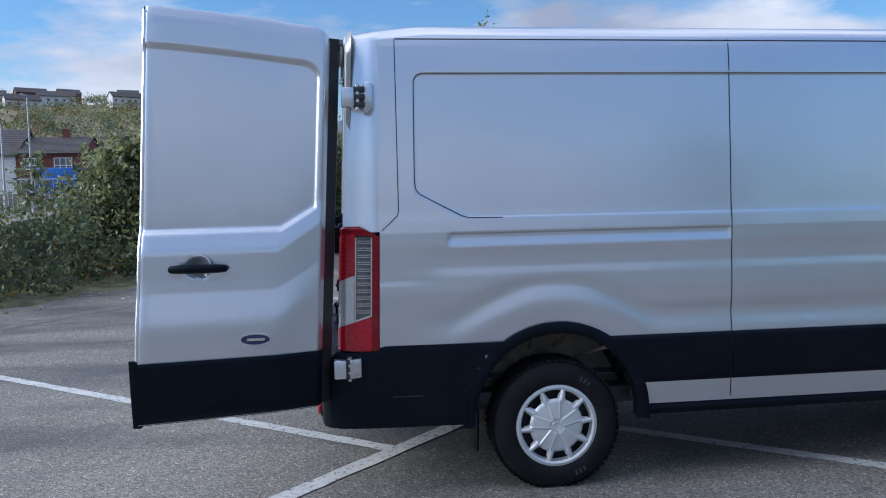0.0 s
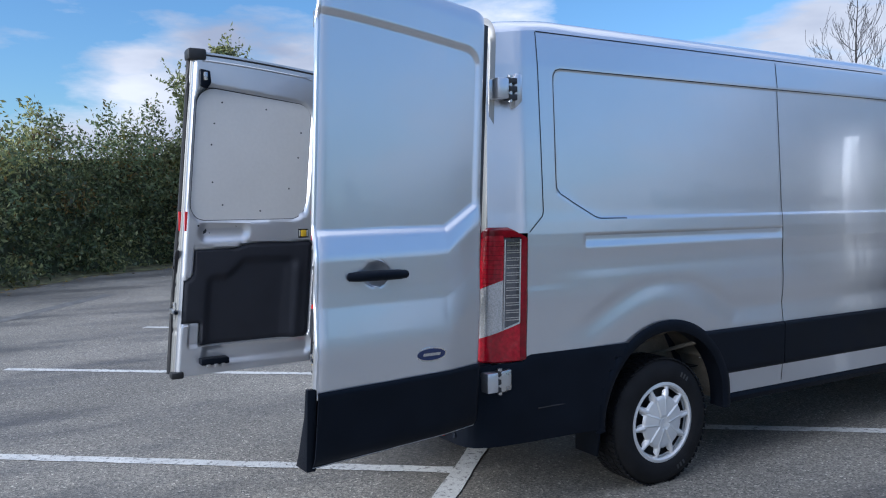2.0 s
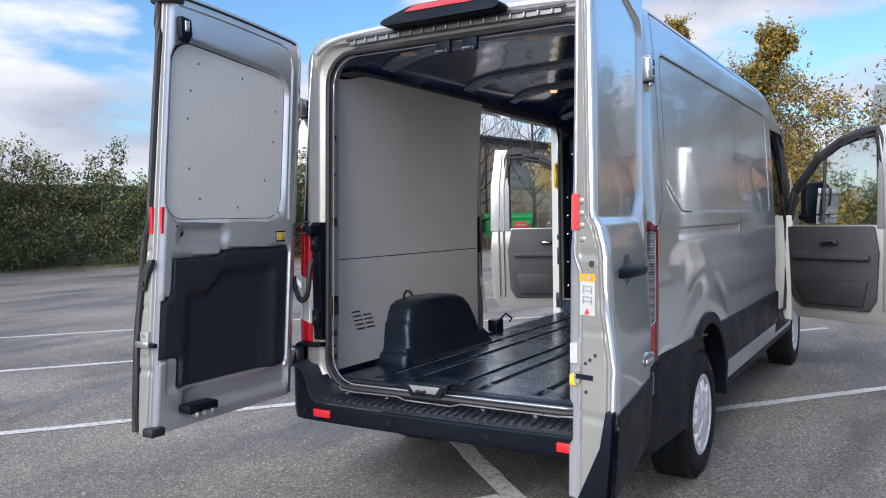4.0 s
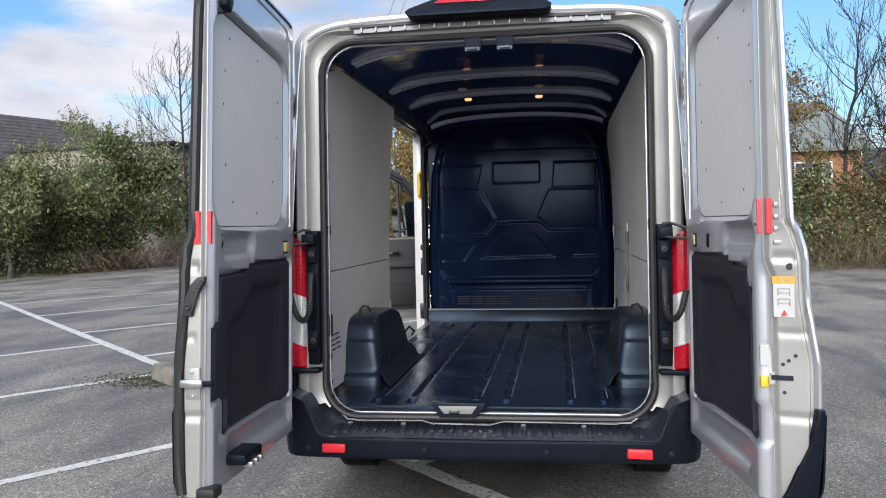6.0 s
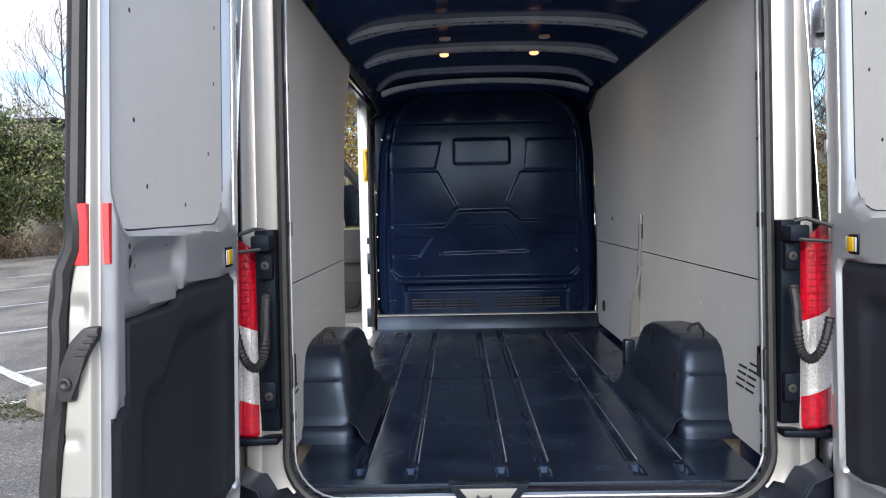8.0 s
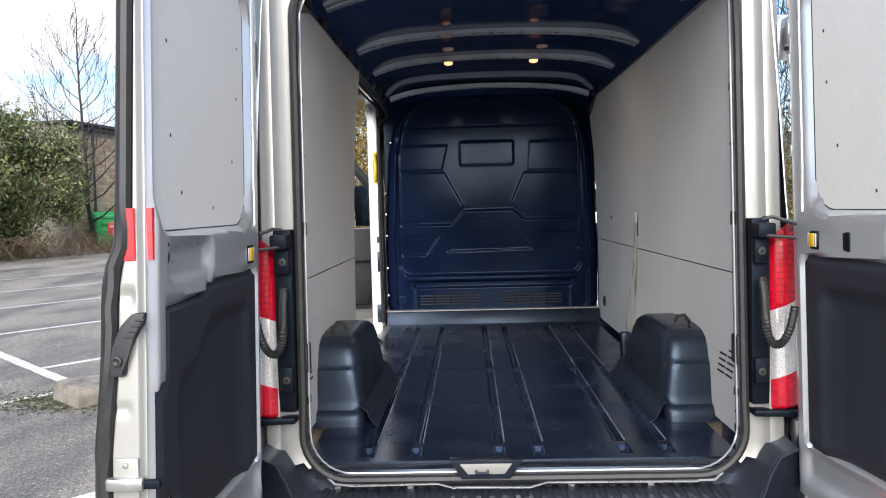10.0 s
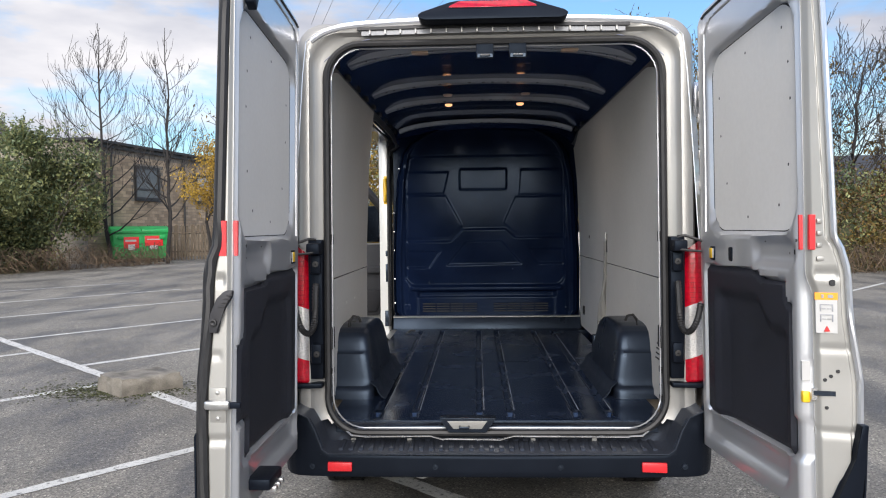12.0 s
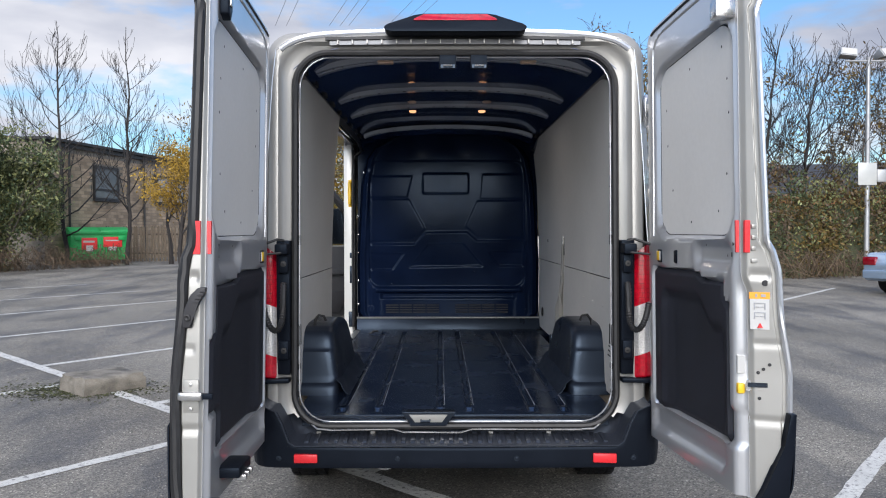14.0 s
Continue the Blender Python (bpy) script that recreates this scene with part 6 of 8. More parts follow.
    part("mirror_arm", tube([(sg * 0.04, -0.10, 1.40), (sg * 0.14, -0.10, 1.42), (sg * 0.22, -0.10, 1.46)], 0.03, 8), BLACK_PL, door)
    part("edge_label", prism([(0.0, 0.92), (0.02, 0.92), (0.02, 1.02), (0.0, 1.02)], "y", -1.043, -1.04), WHITE_P, door)
    return door


cab_door(1, 63)
cab_door(-1, 66)

# cab interior behind the openings
part("cab_floor", box(-0.90, 0.90, 3.85, 5.0, 0.50, 0.56, 0.01), CAB_DARK, van)
part("dashboard", prism([(4.75, 0.60), (5.15, 0.60), (5.20, 1.28), (4.95, 1.34), (4.72, 1.22), (4.66, 1.0)], "x", -0.88, 0.88, 0.03), CAB_DARK, van, "dark grey dashboard")
for x in (0.45, -0.12, -0.58):
    seat = new("cab_seat")
    seat.parent = van
    part("seat_cushion", box(x - 0.24, x + 0.24, 3.98, 4.48, 0.84, 1.0, 0.05, 3), CAB_DARK, seat)
    part("seat_back", prism([(3.86, 0.98), (4.0, 0.96), (3.98, 1.55), (3.90, 1.60), (3.84, 1.56)], "x", x - 0.24, x + 0.24, 0.04), CAB_DARK, seat)
    part("head_rest", box(x - 0.13, x + 0.13, 3.86, 3.95, 1.60, 1.80, 0.03, 3), CAB_DARK, seat)
    part("seat_base", box(x - 0.20, x + 0.20, 4.0, 4.42, 0.56, 0.84, 0.02), CAB_DARK, seat)
part("steering_wheel", tube([(0.45 + 0.20 * math.cos(a), 4.58 - 0.08 * math.sin(a), 1.18 + 0.17 * math.sin(a)) for a in steps(0, 2 * math.pi - 0.3, 0.3)], 0.016, 8, True), CAB_DARK, van)
for sg in (-1, 1):
    part("cab_post", prism([(sg * 0.915, 3.70), (sg * 0.86, 3.72), (sg * 0.86, 3.86), (sg * 0.925, 3.80)], "z", 0.46, 2.14, 0.006), CAB_DARK, van, "black trimmed door pillar")
    part("cab_step", prism([(sg * 0.975, 0.42), (sg * 0.80, 0.42), (sg * 0.80, 0.56), (sg * 0.90, 0.56), (sg * 0.93, 0.47), (sg * 0.975, 0.47)], "y", 3.66, 4.64, 0.006), BLACK_PL, van)
    part("front_post", prism([(sg * 0.985, 4.60), (sg * 0.84, 4.64), (sg * 0.84, 4.78), (sg * 0.985, 4.74)], "z", 0.46, 1.42, 0.008), POST_LIT, van)
    part("pillar_trim", prism([(4.08, 2.135), (4.12, 2.17), (4.47, 2.19), (5.12, 1.43), (4.64, 1.34), (4.585, 1.62), (4.37, 1.93)], "x", sg * 0.885, sg * 0.925, 0.010), CAB_DARK, van, "black trimmed windscreen pillar")
    part("door_seal", tube([(sg * 0.945, 3.70, 0.60), (sg * 0.945, 3.71, 1.35), (sg * 0.925, 3.70, 1.95), (sg * 0.90, 3.76, 2.11), (sg * 0.895, 4.1, 2.12), (sg * 0.90, 4.35, 1.92), (sg * 0.915, 4.56, 1.62), (sg * 0.93, 4.62, 1.36), (sg * 0.935, 4.62, 0.75), (sg * 0.935, 4.54, 0.58), (sg * 0.935, 3.80, 0.575)], 0.014, 8, True), RUBBER, van)
    part("cab_liner", surf(steps(3.7, 4.45, 0.1), [0, 0.5, 1], lambda y, t, s=sg: (s * (0.905 - 0.12 * t), y, min(2.14, roof_z(y) - 0.13) + 0.10 * t), thick=0.01), CAB_TRIM, van)
part("cab_roof_lining", surf(steps(-0.85, 0.85, 0.1), steps(3.82, 4.44, 0.1), lambda x, y: (x, y, roof_z(y) - 0.06 - 0.06 * (x / 0.85) ** 4), thick=0.006), CAB_TRIM, van)


# ---- the car park ----
AZ = radians(38)
NX, NY, SX, SY = math.cos(AZ), -math.sin(AZ), math.sin(AZ), math.cos(AZ)


def lot(n, s):
    return (n * NX + s * SX, n * NY + s * SY)


bm = bmesh.new()
bmesh.ops.create_grid(bm, x_segments=40, y_segments=40, size=900)
ground = link_mesh("ground", bm, ASPHALT, smooth=False)
tagged(ground, "worn grey tarmac car park with damp stains", "ground", kind="structure")


def divider(n):
    return 0.455 - 0.115 * n


def strip(p, q, w, m=LINE, z=0.004, name="bay_line", label="worn white painted bay line"):
    p, q = Vector(p), Vector(q)
    L = (q - p).length
    d = (q - p) / L
    k = Vector((-d.y, d.x))
    rng = random.Random(int(abs(p.x * 100) + abs(q.y * 37)))
    bm = bmesh.new()
    prev = None
    n = max(2, int(L / 0.12))
    for i in range(n + 1):
        c = p + d * L * i / n
        a, b = c + k * (w / 2 + rng.uniform(-0.006, 0.006)), c - k * (w / 2 + rng.uniform(-0.006, 0.006))
        row = (bm.verts.new((a.x, a.y, z)), bm.verts.new((b.x, b.y, z)))
        if prev:
            bm.faces.new((prev[0], prev[1], row[1], row[0]))
        prev = row
    ob = link_mesh(name, bm, m, smooth=False)
    return tagged(ob, label, "road marking", "bay lines", "structure")


for n in (2.5, -0.10, -2.67, -5.38, -8.05):
    strip(lot(n, -4.3), lot(n, divider(n) - 0.06), 0.105)
for n in (3.75, 1.30, -1.14, -3.9, -6.61, -9.47, -12.6, -15.65, -19.0):
    strip(lot(n, divider(n) + 0.06), lot(n, divider(n) + 5.75), 0.105)
strip(lot(4.4, divider(4.4)), lot(-21, divider(-21)), 0.12, z=0.0055)
strip((6.6, 12.35), (9.9, 16.4), 0.11)
strip((9.2, 10.6), (12.3, 14.4), 0.11)
strip((-4.6, -4.4), (-11.6, 0.15), 0.26, FAINT, 0.003, "faded_line", "old faded line on the tarmac")
strip((-20.0, 20.0), (-9.0, 33.0), 0.10)


def crumbs(name, m, pts, label, cat, size=(0.008, 0.03), flat=0.4, seed=3):
    rng = np.random.default_rng(seed)
    v, f = [], []
    for x, y in pts:
        s = rng.uniform(*size)
        a = rng.uniform(0, 6.28)
        c, d = math.cos(a) * s, math.sin(a) * s
        h = s * flat * rng.uniform(0.3, 1.0)
        i = len(v)
        v += [(x + c, y + d, 0.004), (x - d, y + c, 0.004 + h), (x - c, y - d, 0.004), (x + d, y - c, 0.006 + h * 0.4)]
        f += [(i, i + 1, i + 2, i + 3)]
    me = bpy.data.meshes.new(name)
    me.from_pydata(v, [], f)
    me.materials.append(m)
    return tagged(new(name, me), label, cat, kind="stuff")


# concrete wheel stop
def concrete_block():
    ob = thing("concrete_block", "weathered concrete block lying on the bay line", "kerb block", (-3.22, 3.80, 0))
    ob.rotation_euler = (0, 0, radians(50))
    bm = box(-0.30, 0.30, -0.24, 0.24, 0.0, 0.15)
    bmesh.ops.subdivide_edges(bm, edges=bm.edges[:], cuts=5, use_grid_fill=True)
    for v in bm.verts:
        k = noise.noise(v.co * 9) * 0.014 + noise.noise(v.co * 3) * 0.012
        v.co += Vector((k, k, k if v.co.z > 0.05 else 0))
        if v.co.z > 0.12:
            v.co.x *= 0.95
            v.co.y *= 0.90
    part("block", bm, CONCRETE, ob, angle=60)


concrete_block()


# ---- plants ----
def leaves(name, m, pos, size, label, cat, seed, up=0.35, parent=None, kind="stuff", long=2.2):
    """One mesh of small pointed leaves at the given places."""
    rng = np.random.default_rng(seed)
    n = len(pos)
    pos = np.asarray(pos)
    s = size * rng.uniform(0.55, 1.35, n)[:, None]
    a = rng.normal(size=(n, 3))
    a[:, 2] -= up
    a /= np.linalg.norm(a, axis=1)[:, None]
    b = np.cross(a, rng.normal(size=(n, 3)))
    b /= np.linalg.norm(b, axis=1)[:, None]
    fold = np.cross(a, b) * s * 0.22
    v = np.empty((n, 4, 3))
    v[:, 0], v[:, 1] = pos - a * s * long / 2, pos + b * s * 0.5 + fold
    v[:, 2], v[:, 3] = pos + a * s * long / 2, pos - b * s * 0.5 + fold
    me = bpy.data.meshes.new(name)
    me.vertices.add(n * 4)
    me.vertices.foreach_set("co", v.ravel())
    me.loops.add(n * 4)
    me.loops.foreach_set("vertex_index", np.arange(n * 4, dtype=np.int32))
    me.polygons.add(n)
    me.polygons.foreach_set("loop_start", np.arange(0, n * 4, 4, dtype=np.int32))
    me.update()
    me.validate()
    me.materials.append(m)
    ob = new(name, me)
    if parent:
        ob.parent = parent
        return ob
    return tagged(ob, label, cat, kind=kind)


def clumps(rng, centres, radii, per):
    """Points in and on lumpy clumps, denser near their outsides."""
    out = []
    for c, r in zip(centres, radii):
        d = rng.normal(size=(per, 3))
        d /= np.linalg.norm(d, axis=1)[:, None]
        k = rng.uniform(0.3, 1.0, per) ** 0.55 * (1 + 0.22 * np.clip(rng.normal(size=per), -1.5, 2.2))
        out.append(np.asarray(c) + d * (k[:, None] * np.asarray(r)))
    return np.concatenate(out)


def sprays(rng, centres, radii, n, count, length):
    """Leaves strung along thin shoots that stand out of the clumps, mostly upwards."""
    out = []
    for i in rng.integers(0, len(centres), n):
        d = rng.normal(size=3) * (0.8, 0.8, 0.45) + (0, 0, 0.85)
        d /= np.linalg.norm(d)
        k = np.linspace(0, 1, count)[:, None] * length * rng.uniform(0.5, 1.2) * min(1.0, max(0.3, radii[i][0] / 0.35))
        bend = rng.normal(size=3) * 0.12
        out.append(centres[i] + d * radii[i] * 0.8 + d * k + bend * k * k + rng.normal(size=(count, 3)) * 0.028)
    return np.concatenate(out)


def mix_kinds(rng, mats, clumps_n, per, extra, stray):
    """Which leaf material each point takes: by clump, with stray leaves of the others between."""
    p = [w for _, w in mats]
    kind = np.concatenate([np.repeat(rng.choice(len(mats), clumps_n, p=p), per), rng.choice(len(mats), extra, p=p)])
    again = rng.uniform(size=len(kind)) < stray
    kind[again] = rng.choice(len(mats), int(again.sum()), p=p)
    return kind


def along(line, d):
    out = []
    for a, b in zip(line, line[1:]):
        n = max(1, round(math.dist(a, b) / d))
        out += [tuple(np.array(a) + (np.array(b) - np.array(a)) * i / n) for i in range(n)]
    return out + [tuple(line[-1])]


def hedge(name, line, depth, out_dir, mats, label, seed, per=130, leaf=0.085, step=0.75):
    """Rough hedge along (x, y, height) points; out_dir is the side it grows away to."""
    rng = np.random.default_rng(seed)
    cen, rad = [], []
    pts = along(line, step)
    for x, y, h in pts:
        ox, oy = out_dir(x, y)
        rows = max(2, int(h / 0.62))
        for j in range(rows):
            z = (j + 0.45) * h / rows
            back = depth * (0.10 + 0.45 * (j / rows) ** 1.3)
            for q in range(2):
                b = back + q * 0.9 + rng.uniform(-0.3, 0.3)
                r = rng.uniform(0.42, 0.75)
                zz = min(z + rng.uniform(-0.25, 0.25), h)
                cen.append((x + ox * b + rng.uniform(-0.45, 0.45), y + oy * b + rng.uniform(-0.45, 0.45), max(0.25, zz)))
                rad.append((r * 1.1, r * 1.1, r * 0.85))
        if rng.uniform() < 0.5:
            cen.append((x + ox * depth * 0.4, y + oy * depth * 0.4, h + rng.uniform(0.0, 0.6)))
            rad.append((0.35, 0.35, 0.55))
    cen, rad = np.array(cen), np.array(rad)
    high = cen[:, 2] > np.median(cen[:, 2])
    shoots = sprays(rng, cen[high], rad[high], len(cen), 9, 0.42)
    spots = np.concatenate([clumps(rng, cen, rad, per), shoots])
    kind = mix_kinds(rng, mats, len(cen), per, len(shoots), 0.45)
    for i, (m, _) in enumerate(mats):
        p = spots[(kind == i) & (spots[:, 2] > 0.02)]
        leaves(name, m, p, leaf, label, "hedge", seed + i)
    # dark sheet added inside the hedge for the shade between its leaves
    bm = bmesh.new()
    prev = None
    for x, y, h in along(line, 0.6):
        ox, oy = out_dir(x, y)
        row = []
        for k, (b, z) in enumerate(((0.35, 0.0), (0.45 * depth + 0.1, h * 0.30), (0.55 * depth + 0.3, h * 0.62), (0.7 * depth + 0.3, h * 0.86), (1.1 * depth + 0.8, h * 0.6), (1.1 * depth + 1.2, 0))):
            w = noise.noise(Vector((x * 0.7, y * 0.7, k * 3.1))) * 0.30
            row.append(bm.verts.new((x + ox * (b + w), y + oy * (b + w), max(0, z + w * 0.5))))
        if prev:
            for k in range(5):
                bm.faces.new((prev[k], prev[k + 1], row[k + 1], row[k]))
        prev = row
    core = link_mesh(name, bm, HEDGE_SHADE)
    tagged(core, "dark sheet standing for the shade inside the hedge", "hedge", kind="stuff")


def away(x, y):
    d = math.hypot(x + 1, y - 4)
    return ((x + 1) / d, (y - 4) / d)


HEDGE_W = [(-1.5, -9.6, 1.2), (-7.0, -5.4, 1.0), (-10.2, -3.9, 1.45), (-13.0, -2.6, 2.3), (-14.2, -1.8, 3.1), (-16.6, 0.0, 3.35), (-19.5, 3.8, 3.6), (-22.5, 8.0, 3.5), (-22.4, 12.5, 3.3), (-18.6, 19.0, 3.3), (-16.8, 23.6, 4.0), (-16.4, 26.2, 4.0)]
hedge("hedge", HEDGE_W, 2.0, away, [(LEAF_A, 0.45), (LEAF_B, 0.45), (LEAF_C, 0.10)], "overgrown green hedge along the tarmac edge", 11, per=270, leaf=0.055)
HEDGE_E = [(-2.2, 22.5, 1.6), (1.5, 21.5, 2.2), (5.0, 20.6, 2.6), (7.5, 20.5, 2.9)]
HEDGE_N = [(7.5, 20.5, 2.7), (11.0, 21.2, 2.7), (14.5, 22.8, 2.8), (19.0, 22.0, 3.0)]
hedge("hedge", HEDGE_N, 1.6, away, [(LEAF_A, 0.22), (LEAF_B, 0.14), (LEAF_C, 0.36), (DRY, 0.28)], "rusty autumn hedge with bramble stems", 27, per=260, leaf=0.055)
hedge("hedge", HEDGE_E, 1.6, away, [(LEAF_A, 0.38), (LEAF_B, 0.30), (LEAF_C, 0.20), (DRY, 0.12)], "autumn hedge of mixed shrubs with brown leaves", 23, per=260, leaf=0.055)
HEDGE_S = [(19.0, 22.0, 3.2), (30.0, 14.0, 2.2), (34.0, 0.0, 1.8), (30.0, -14.0, 1.8), (14.0, -24.0, 1.9), (-1.5, -17.0, 2.0), (-1.5, -9.6, 2.0)]
hedge("hedge", HEDGE_S, 1.6, away, [(LEAF_A, 0.5), (LEAF_B, 0.4), (LEAF_C, 0.1)], "green hedge closing the car park", 31, per=36, leaf=0.17, step=1.3)

# litter and soil at the foot of the hedges
for line, seed in ((HEDGE_W, 5), (HEDGE_E, 6), (HEDGE_N, 7)):
    rng = np.random.default_rng(seed)
    bm = bmesh.new()
    prev = None
    for x, y, h in along(line, 0.4):
        ox, oy = away(x, y)
        row = []
        for b, z in ((-0.75 + rng.uniform(-0.2, 0.2), 0.003), (0.1, 0.03 + rng.uniform(0, 0.03)), (1.0, 0.12)):
            row.append(bm.verts.new((x + ox * b, y + oy * b, z)))
        if prev:
            for k in range(2):
                bm.faces.new((prev[k], prev[k + 1], row[k + 1], row[k]))
        prev = row
    tagged(link_mesh("verge", bm, SOIL), "bare soil verge strewn with fallen leaves", "verge", kind="structure")
    pts = []
    for x, y, h in along(line, 0.05):
        ox, oy = away(x, y)
        b = -0.55 + rng.exponential(0.40) * rng.choice([-0.55, 1.0])
        pts.append((x + ox * b + rng.uniform(-0.1, 0.1), y + oy * b + rng.uniform(-0.1, 0.1)))
    crumbs("fallen_leaves", LEAF_D if seed == 5 else LEAF_C, pts, "fallen autumn leaves along the verge", "leaves", (0.02, 0.045), 0.5, seed)
rng = np.random.default_rng(8)
crumbs("gravel", CONCRETE, [(rng.uniform(-7, 5), rng.uniform(-5, 9)) for _ in range(900)], "loose pale grit on the tarmac", "grit", (0.003, 0.009), 0.8, 9)
crumbs("litter", WHITE_P, [(-8.9 + rng.uniform(-2.2, 2.2), -3.9 + rng.uniform(-0.6, 0.8)) for _ in range(26)] + [(-17 + rng.uniform(-4, 3), 2 + rng.uniform(-3, 3)) for _ in range(20)], "scraps of pale litter by the hedge", "litter", (0.012, 0.045), 0.5, 10)
# moss round the block
crumbs("moss", MOSS, [(-3.42 + rng.normal() * 0.36, 3.72 + rng.normal() * 0.20) for _ in range(2200)], "patch of moss and weeds by the block", "moss", (0.006, 0.016), 0.8, 12)


def branches(rng, base, height, lean, levels, spread, trunk_r, wood, twig_len=1.0, forks=3, upright=0.5):
    """Segments of a tree: list of (points, radii), and the tips."""
    segs, tips = [], []

    def grow(p, d, L, r, lev):
        pts, rad = [p], [r]
        n = 4 if lev < levels else 3
        for i in range(n):
            d = (d + Vector(rng.normal(size=3)) * 0.13 + Vector((0, 0, 0.06 * upright))).normalized()
            p = p + d * L / n
            pts.append(p)
            rad.append(max(0.0070, r * (1 - 0.75 * (i + 1) / n)))
            if lev < levels and i >= (1 if lev else 1):
                for _ in range(forks if lev else forks + 1):
                    if rng.uniform() < (0.75 if i < n - 1 else 1.0):
                        side = Vector(rng.normal(size=3))
                        side -= side.dot(d) * d
                        nd = (d * (0.75 + 0.3 * upright) + side.normalized() * spread * rng.uniform(0.6, 1.2)).normalized()
                        grow(p, nd, L * rng.uniform(0.42, 0.68), rad[-1] * 0.62, lev + 1)
        segs.append((pts, rad))
        tips.append((pts[-1], pts[-2], lev))
    grow(Vector(base), Vector((lean[0], lean[1], 1)).normalized(), height * 0.55, trunk_r, 0)
    return segs, tips


def tree(label, base, height, seed, wood=BARK, leaf=None, leaf_n=0, leaf_size=0.08, levels=3, spread=0.8, trunk_r=0.11, forks=2, lean=(0, 0), upright=0.6, scatter=0.22, name="tree", drop=0, bunches=0):
    rng = np.random.default_rng(seed)
    root = thing(name, label, "tree", base)
    segs, tips = branches(rng, (0, 0, 0), height, lean, levels, spread, trunk_r, wood, forks=forks, upright=upright)
    top = max(p.z for pts, _ in segs for p in pts)
    k = height / top
    bm, tw = bmesh.new(), bmesh.new()
    for pts, rad in segs:
        pts = [p * k for p in pts]
        tube(pts, 0, 6 if rad[0] > 0.03 else 3, bm=bm if rad[0] > 0.02 else tw, radii=rad)
    part("trunk", bm, wood, root)
    if len(tw.verts):
        tagged(part("twig_work", tw, TWIG if not leaf else wood, root), kind="stuff")
    if leaf:
        t = np.array([tuple(p * k) for p, _, lev in tips if lev >= levels - 1 and p.z * k > drop])
        if bunches:
            t = t[rng.choice(len(t), bunches)]
        idx = rng.integers(0, len(t), leaf_n)
        pos = t[idx] + rng.normal(size=(leaf_n, 3)) * scatter
        pos = pos[pos[:, 2] > 0.3]
        leaves("crown", leaf, pos, leaf_size, "", "", seed, parent=root)
    return root


def spire_tree(label, base, height, seed, first=1.6, reach=2.6, count=30, lean=(0, 0), fine=0.0075):
    """A bare tree with one leading trunk and branches that curve upwards from it."""
    rng = np.random.default_rng(seed)
    root = thing("tree", label, "tree", base)
    bm, tw = bmesh.new(), bmesh.new()
    lead = [Vector((0, 0, 0))]
    n = 14
    for i in range(n):
        lead.append(lead[-1] + Vector((rng.normal() * 0.05 + lean[0] / n, rng.normal() * 0.05 + lean[1] / n, height / n)))
    tube(lead, 0, 7, bm=bm, radii=[0.085 * (1 - i / n) ** 0.9 + 0.011 for i in range(n + 1)])

    def limb(p, d, L, r, lev):
        pts, rad = [p], [r]
        for i in range(6):
            d = (d + Vector((0, 0, 0.13)) + Vector(rng.normal(size=3)) * 0.09).normalized()
            p = p + d * L / 6
            pts.append(p)
            rad.append(max(fine, r * (1 - 0.8 * (i + 1) / 6)))
            if lev < 2 and i > 0 and rng.uniform() < (0.95 if lev == 0 else 0.5):
                for _ in range(1 + (lev == 0 and rng.uniform() < 0.35)):
                    side = Vector(rng.normal(size=3)).normalized()
                    limb(p, (d + side * 0.70 + Vector((0, 0, 0.10))).normalized(), L * rng.uniform(0.30, 0.60), rad[-1] * 0.6, lev + 1)
        tube(pts, 0, 5 if r > 0.03 else 3, bm=bm if lev == 0 else tw, radii=rad)

    for i in range(count):
        q = first / height + (0.95 - first / height) * (i + rng.uniform()) / count
        k = q * n
        p = lead[int(k)].lerp(lead[min(n, int(k) + 1)], k - int(k))
        a = i * 2.4 + rng.normal() * 0.4
        L = reach * (1 - q) ** 0.95 * rng.uniform(0.75, 1.25) + 0.2
        limb(p, Vector((math.cos(a), math.sin(a), rng.uniform(0.35, 0.75))).normalized(), L, 0.036 * (1 - q) + 0.012, 0 if L > 0.9 else 1)
    part("trunk", bm, TWIG, root)
    tagged(part("twig_work", tw, TWIG, root), kind="stuff")
    return root


def shrub(label, base, lumps, mats, seed, per, leaf_size, trunk_h=1.0):
    """Full crown from lumpy clumps on a short branching trunk."""
    rng = np.random.default_rng(seed)
    root = thing("tree", label, "tree", base)
    segs, _ = branches(rng, (0, 0, 0), max(z for _, _, z, _ in lumps), (0, 0), 2, 0.8, 0.10, BARK, forks=2)
    bm = bmesh.new()
    for pts, rad in segs:
        tube(pts, 0, 5, bm=bm, radii=rad)
    part("trunk", bm, BARK, root)
    cen, rad = [], []
    for x, y, z, r in lumps:
        for _ in range(13):
            d = Vector(rng.normal(size=3)).normalized() * r * rng.uniform(0.3, 0.95)
            cen.append((x + d.x, y + d.y, max(0.3, z + d.z)))
            q = r * rng.uniform(0.28, 0.5)
            rad.append((q, q, q * 0.85))
    cen, rad = np.array(cen), np.array(rad)
    shoots = sprays(rng, cen, rad, len(cen) * 5, 12, 0.75)
    spots = np.concatenate([clumps(rng, cen, rad * 1.15, per), shoots])
    kind = mix_kinds(rng, mats, len(cen), per, len(shoots), 0.75)
    for i, (m, _) in enumerate(mats):
        leaves("crown", m, spots[kind == i], leaf_size, "", "", seed + i, parent=root)
    return root



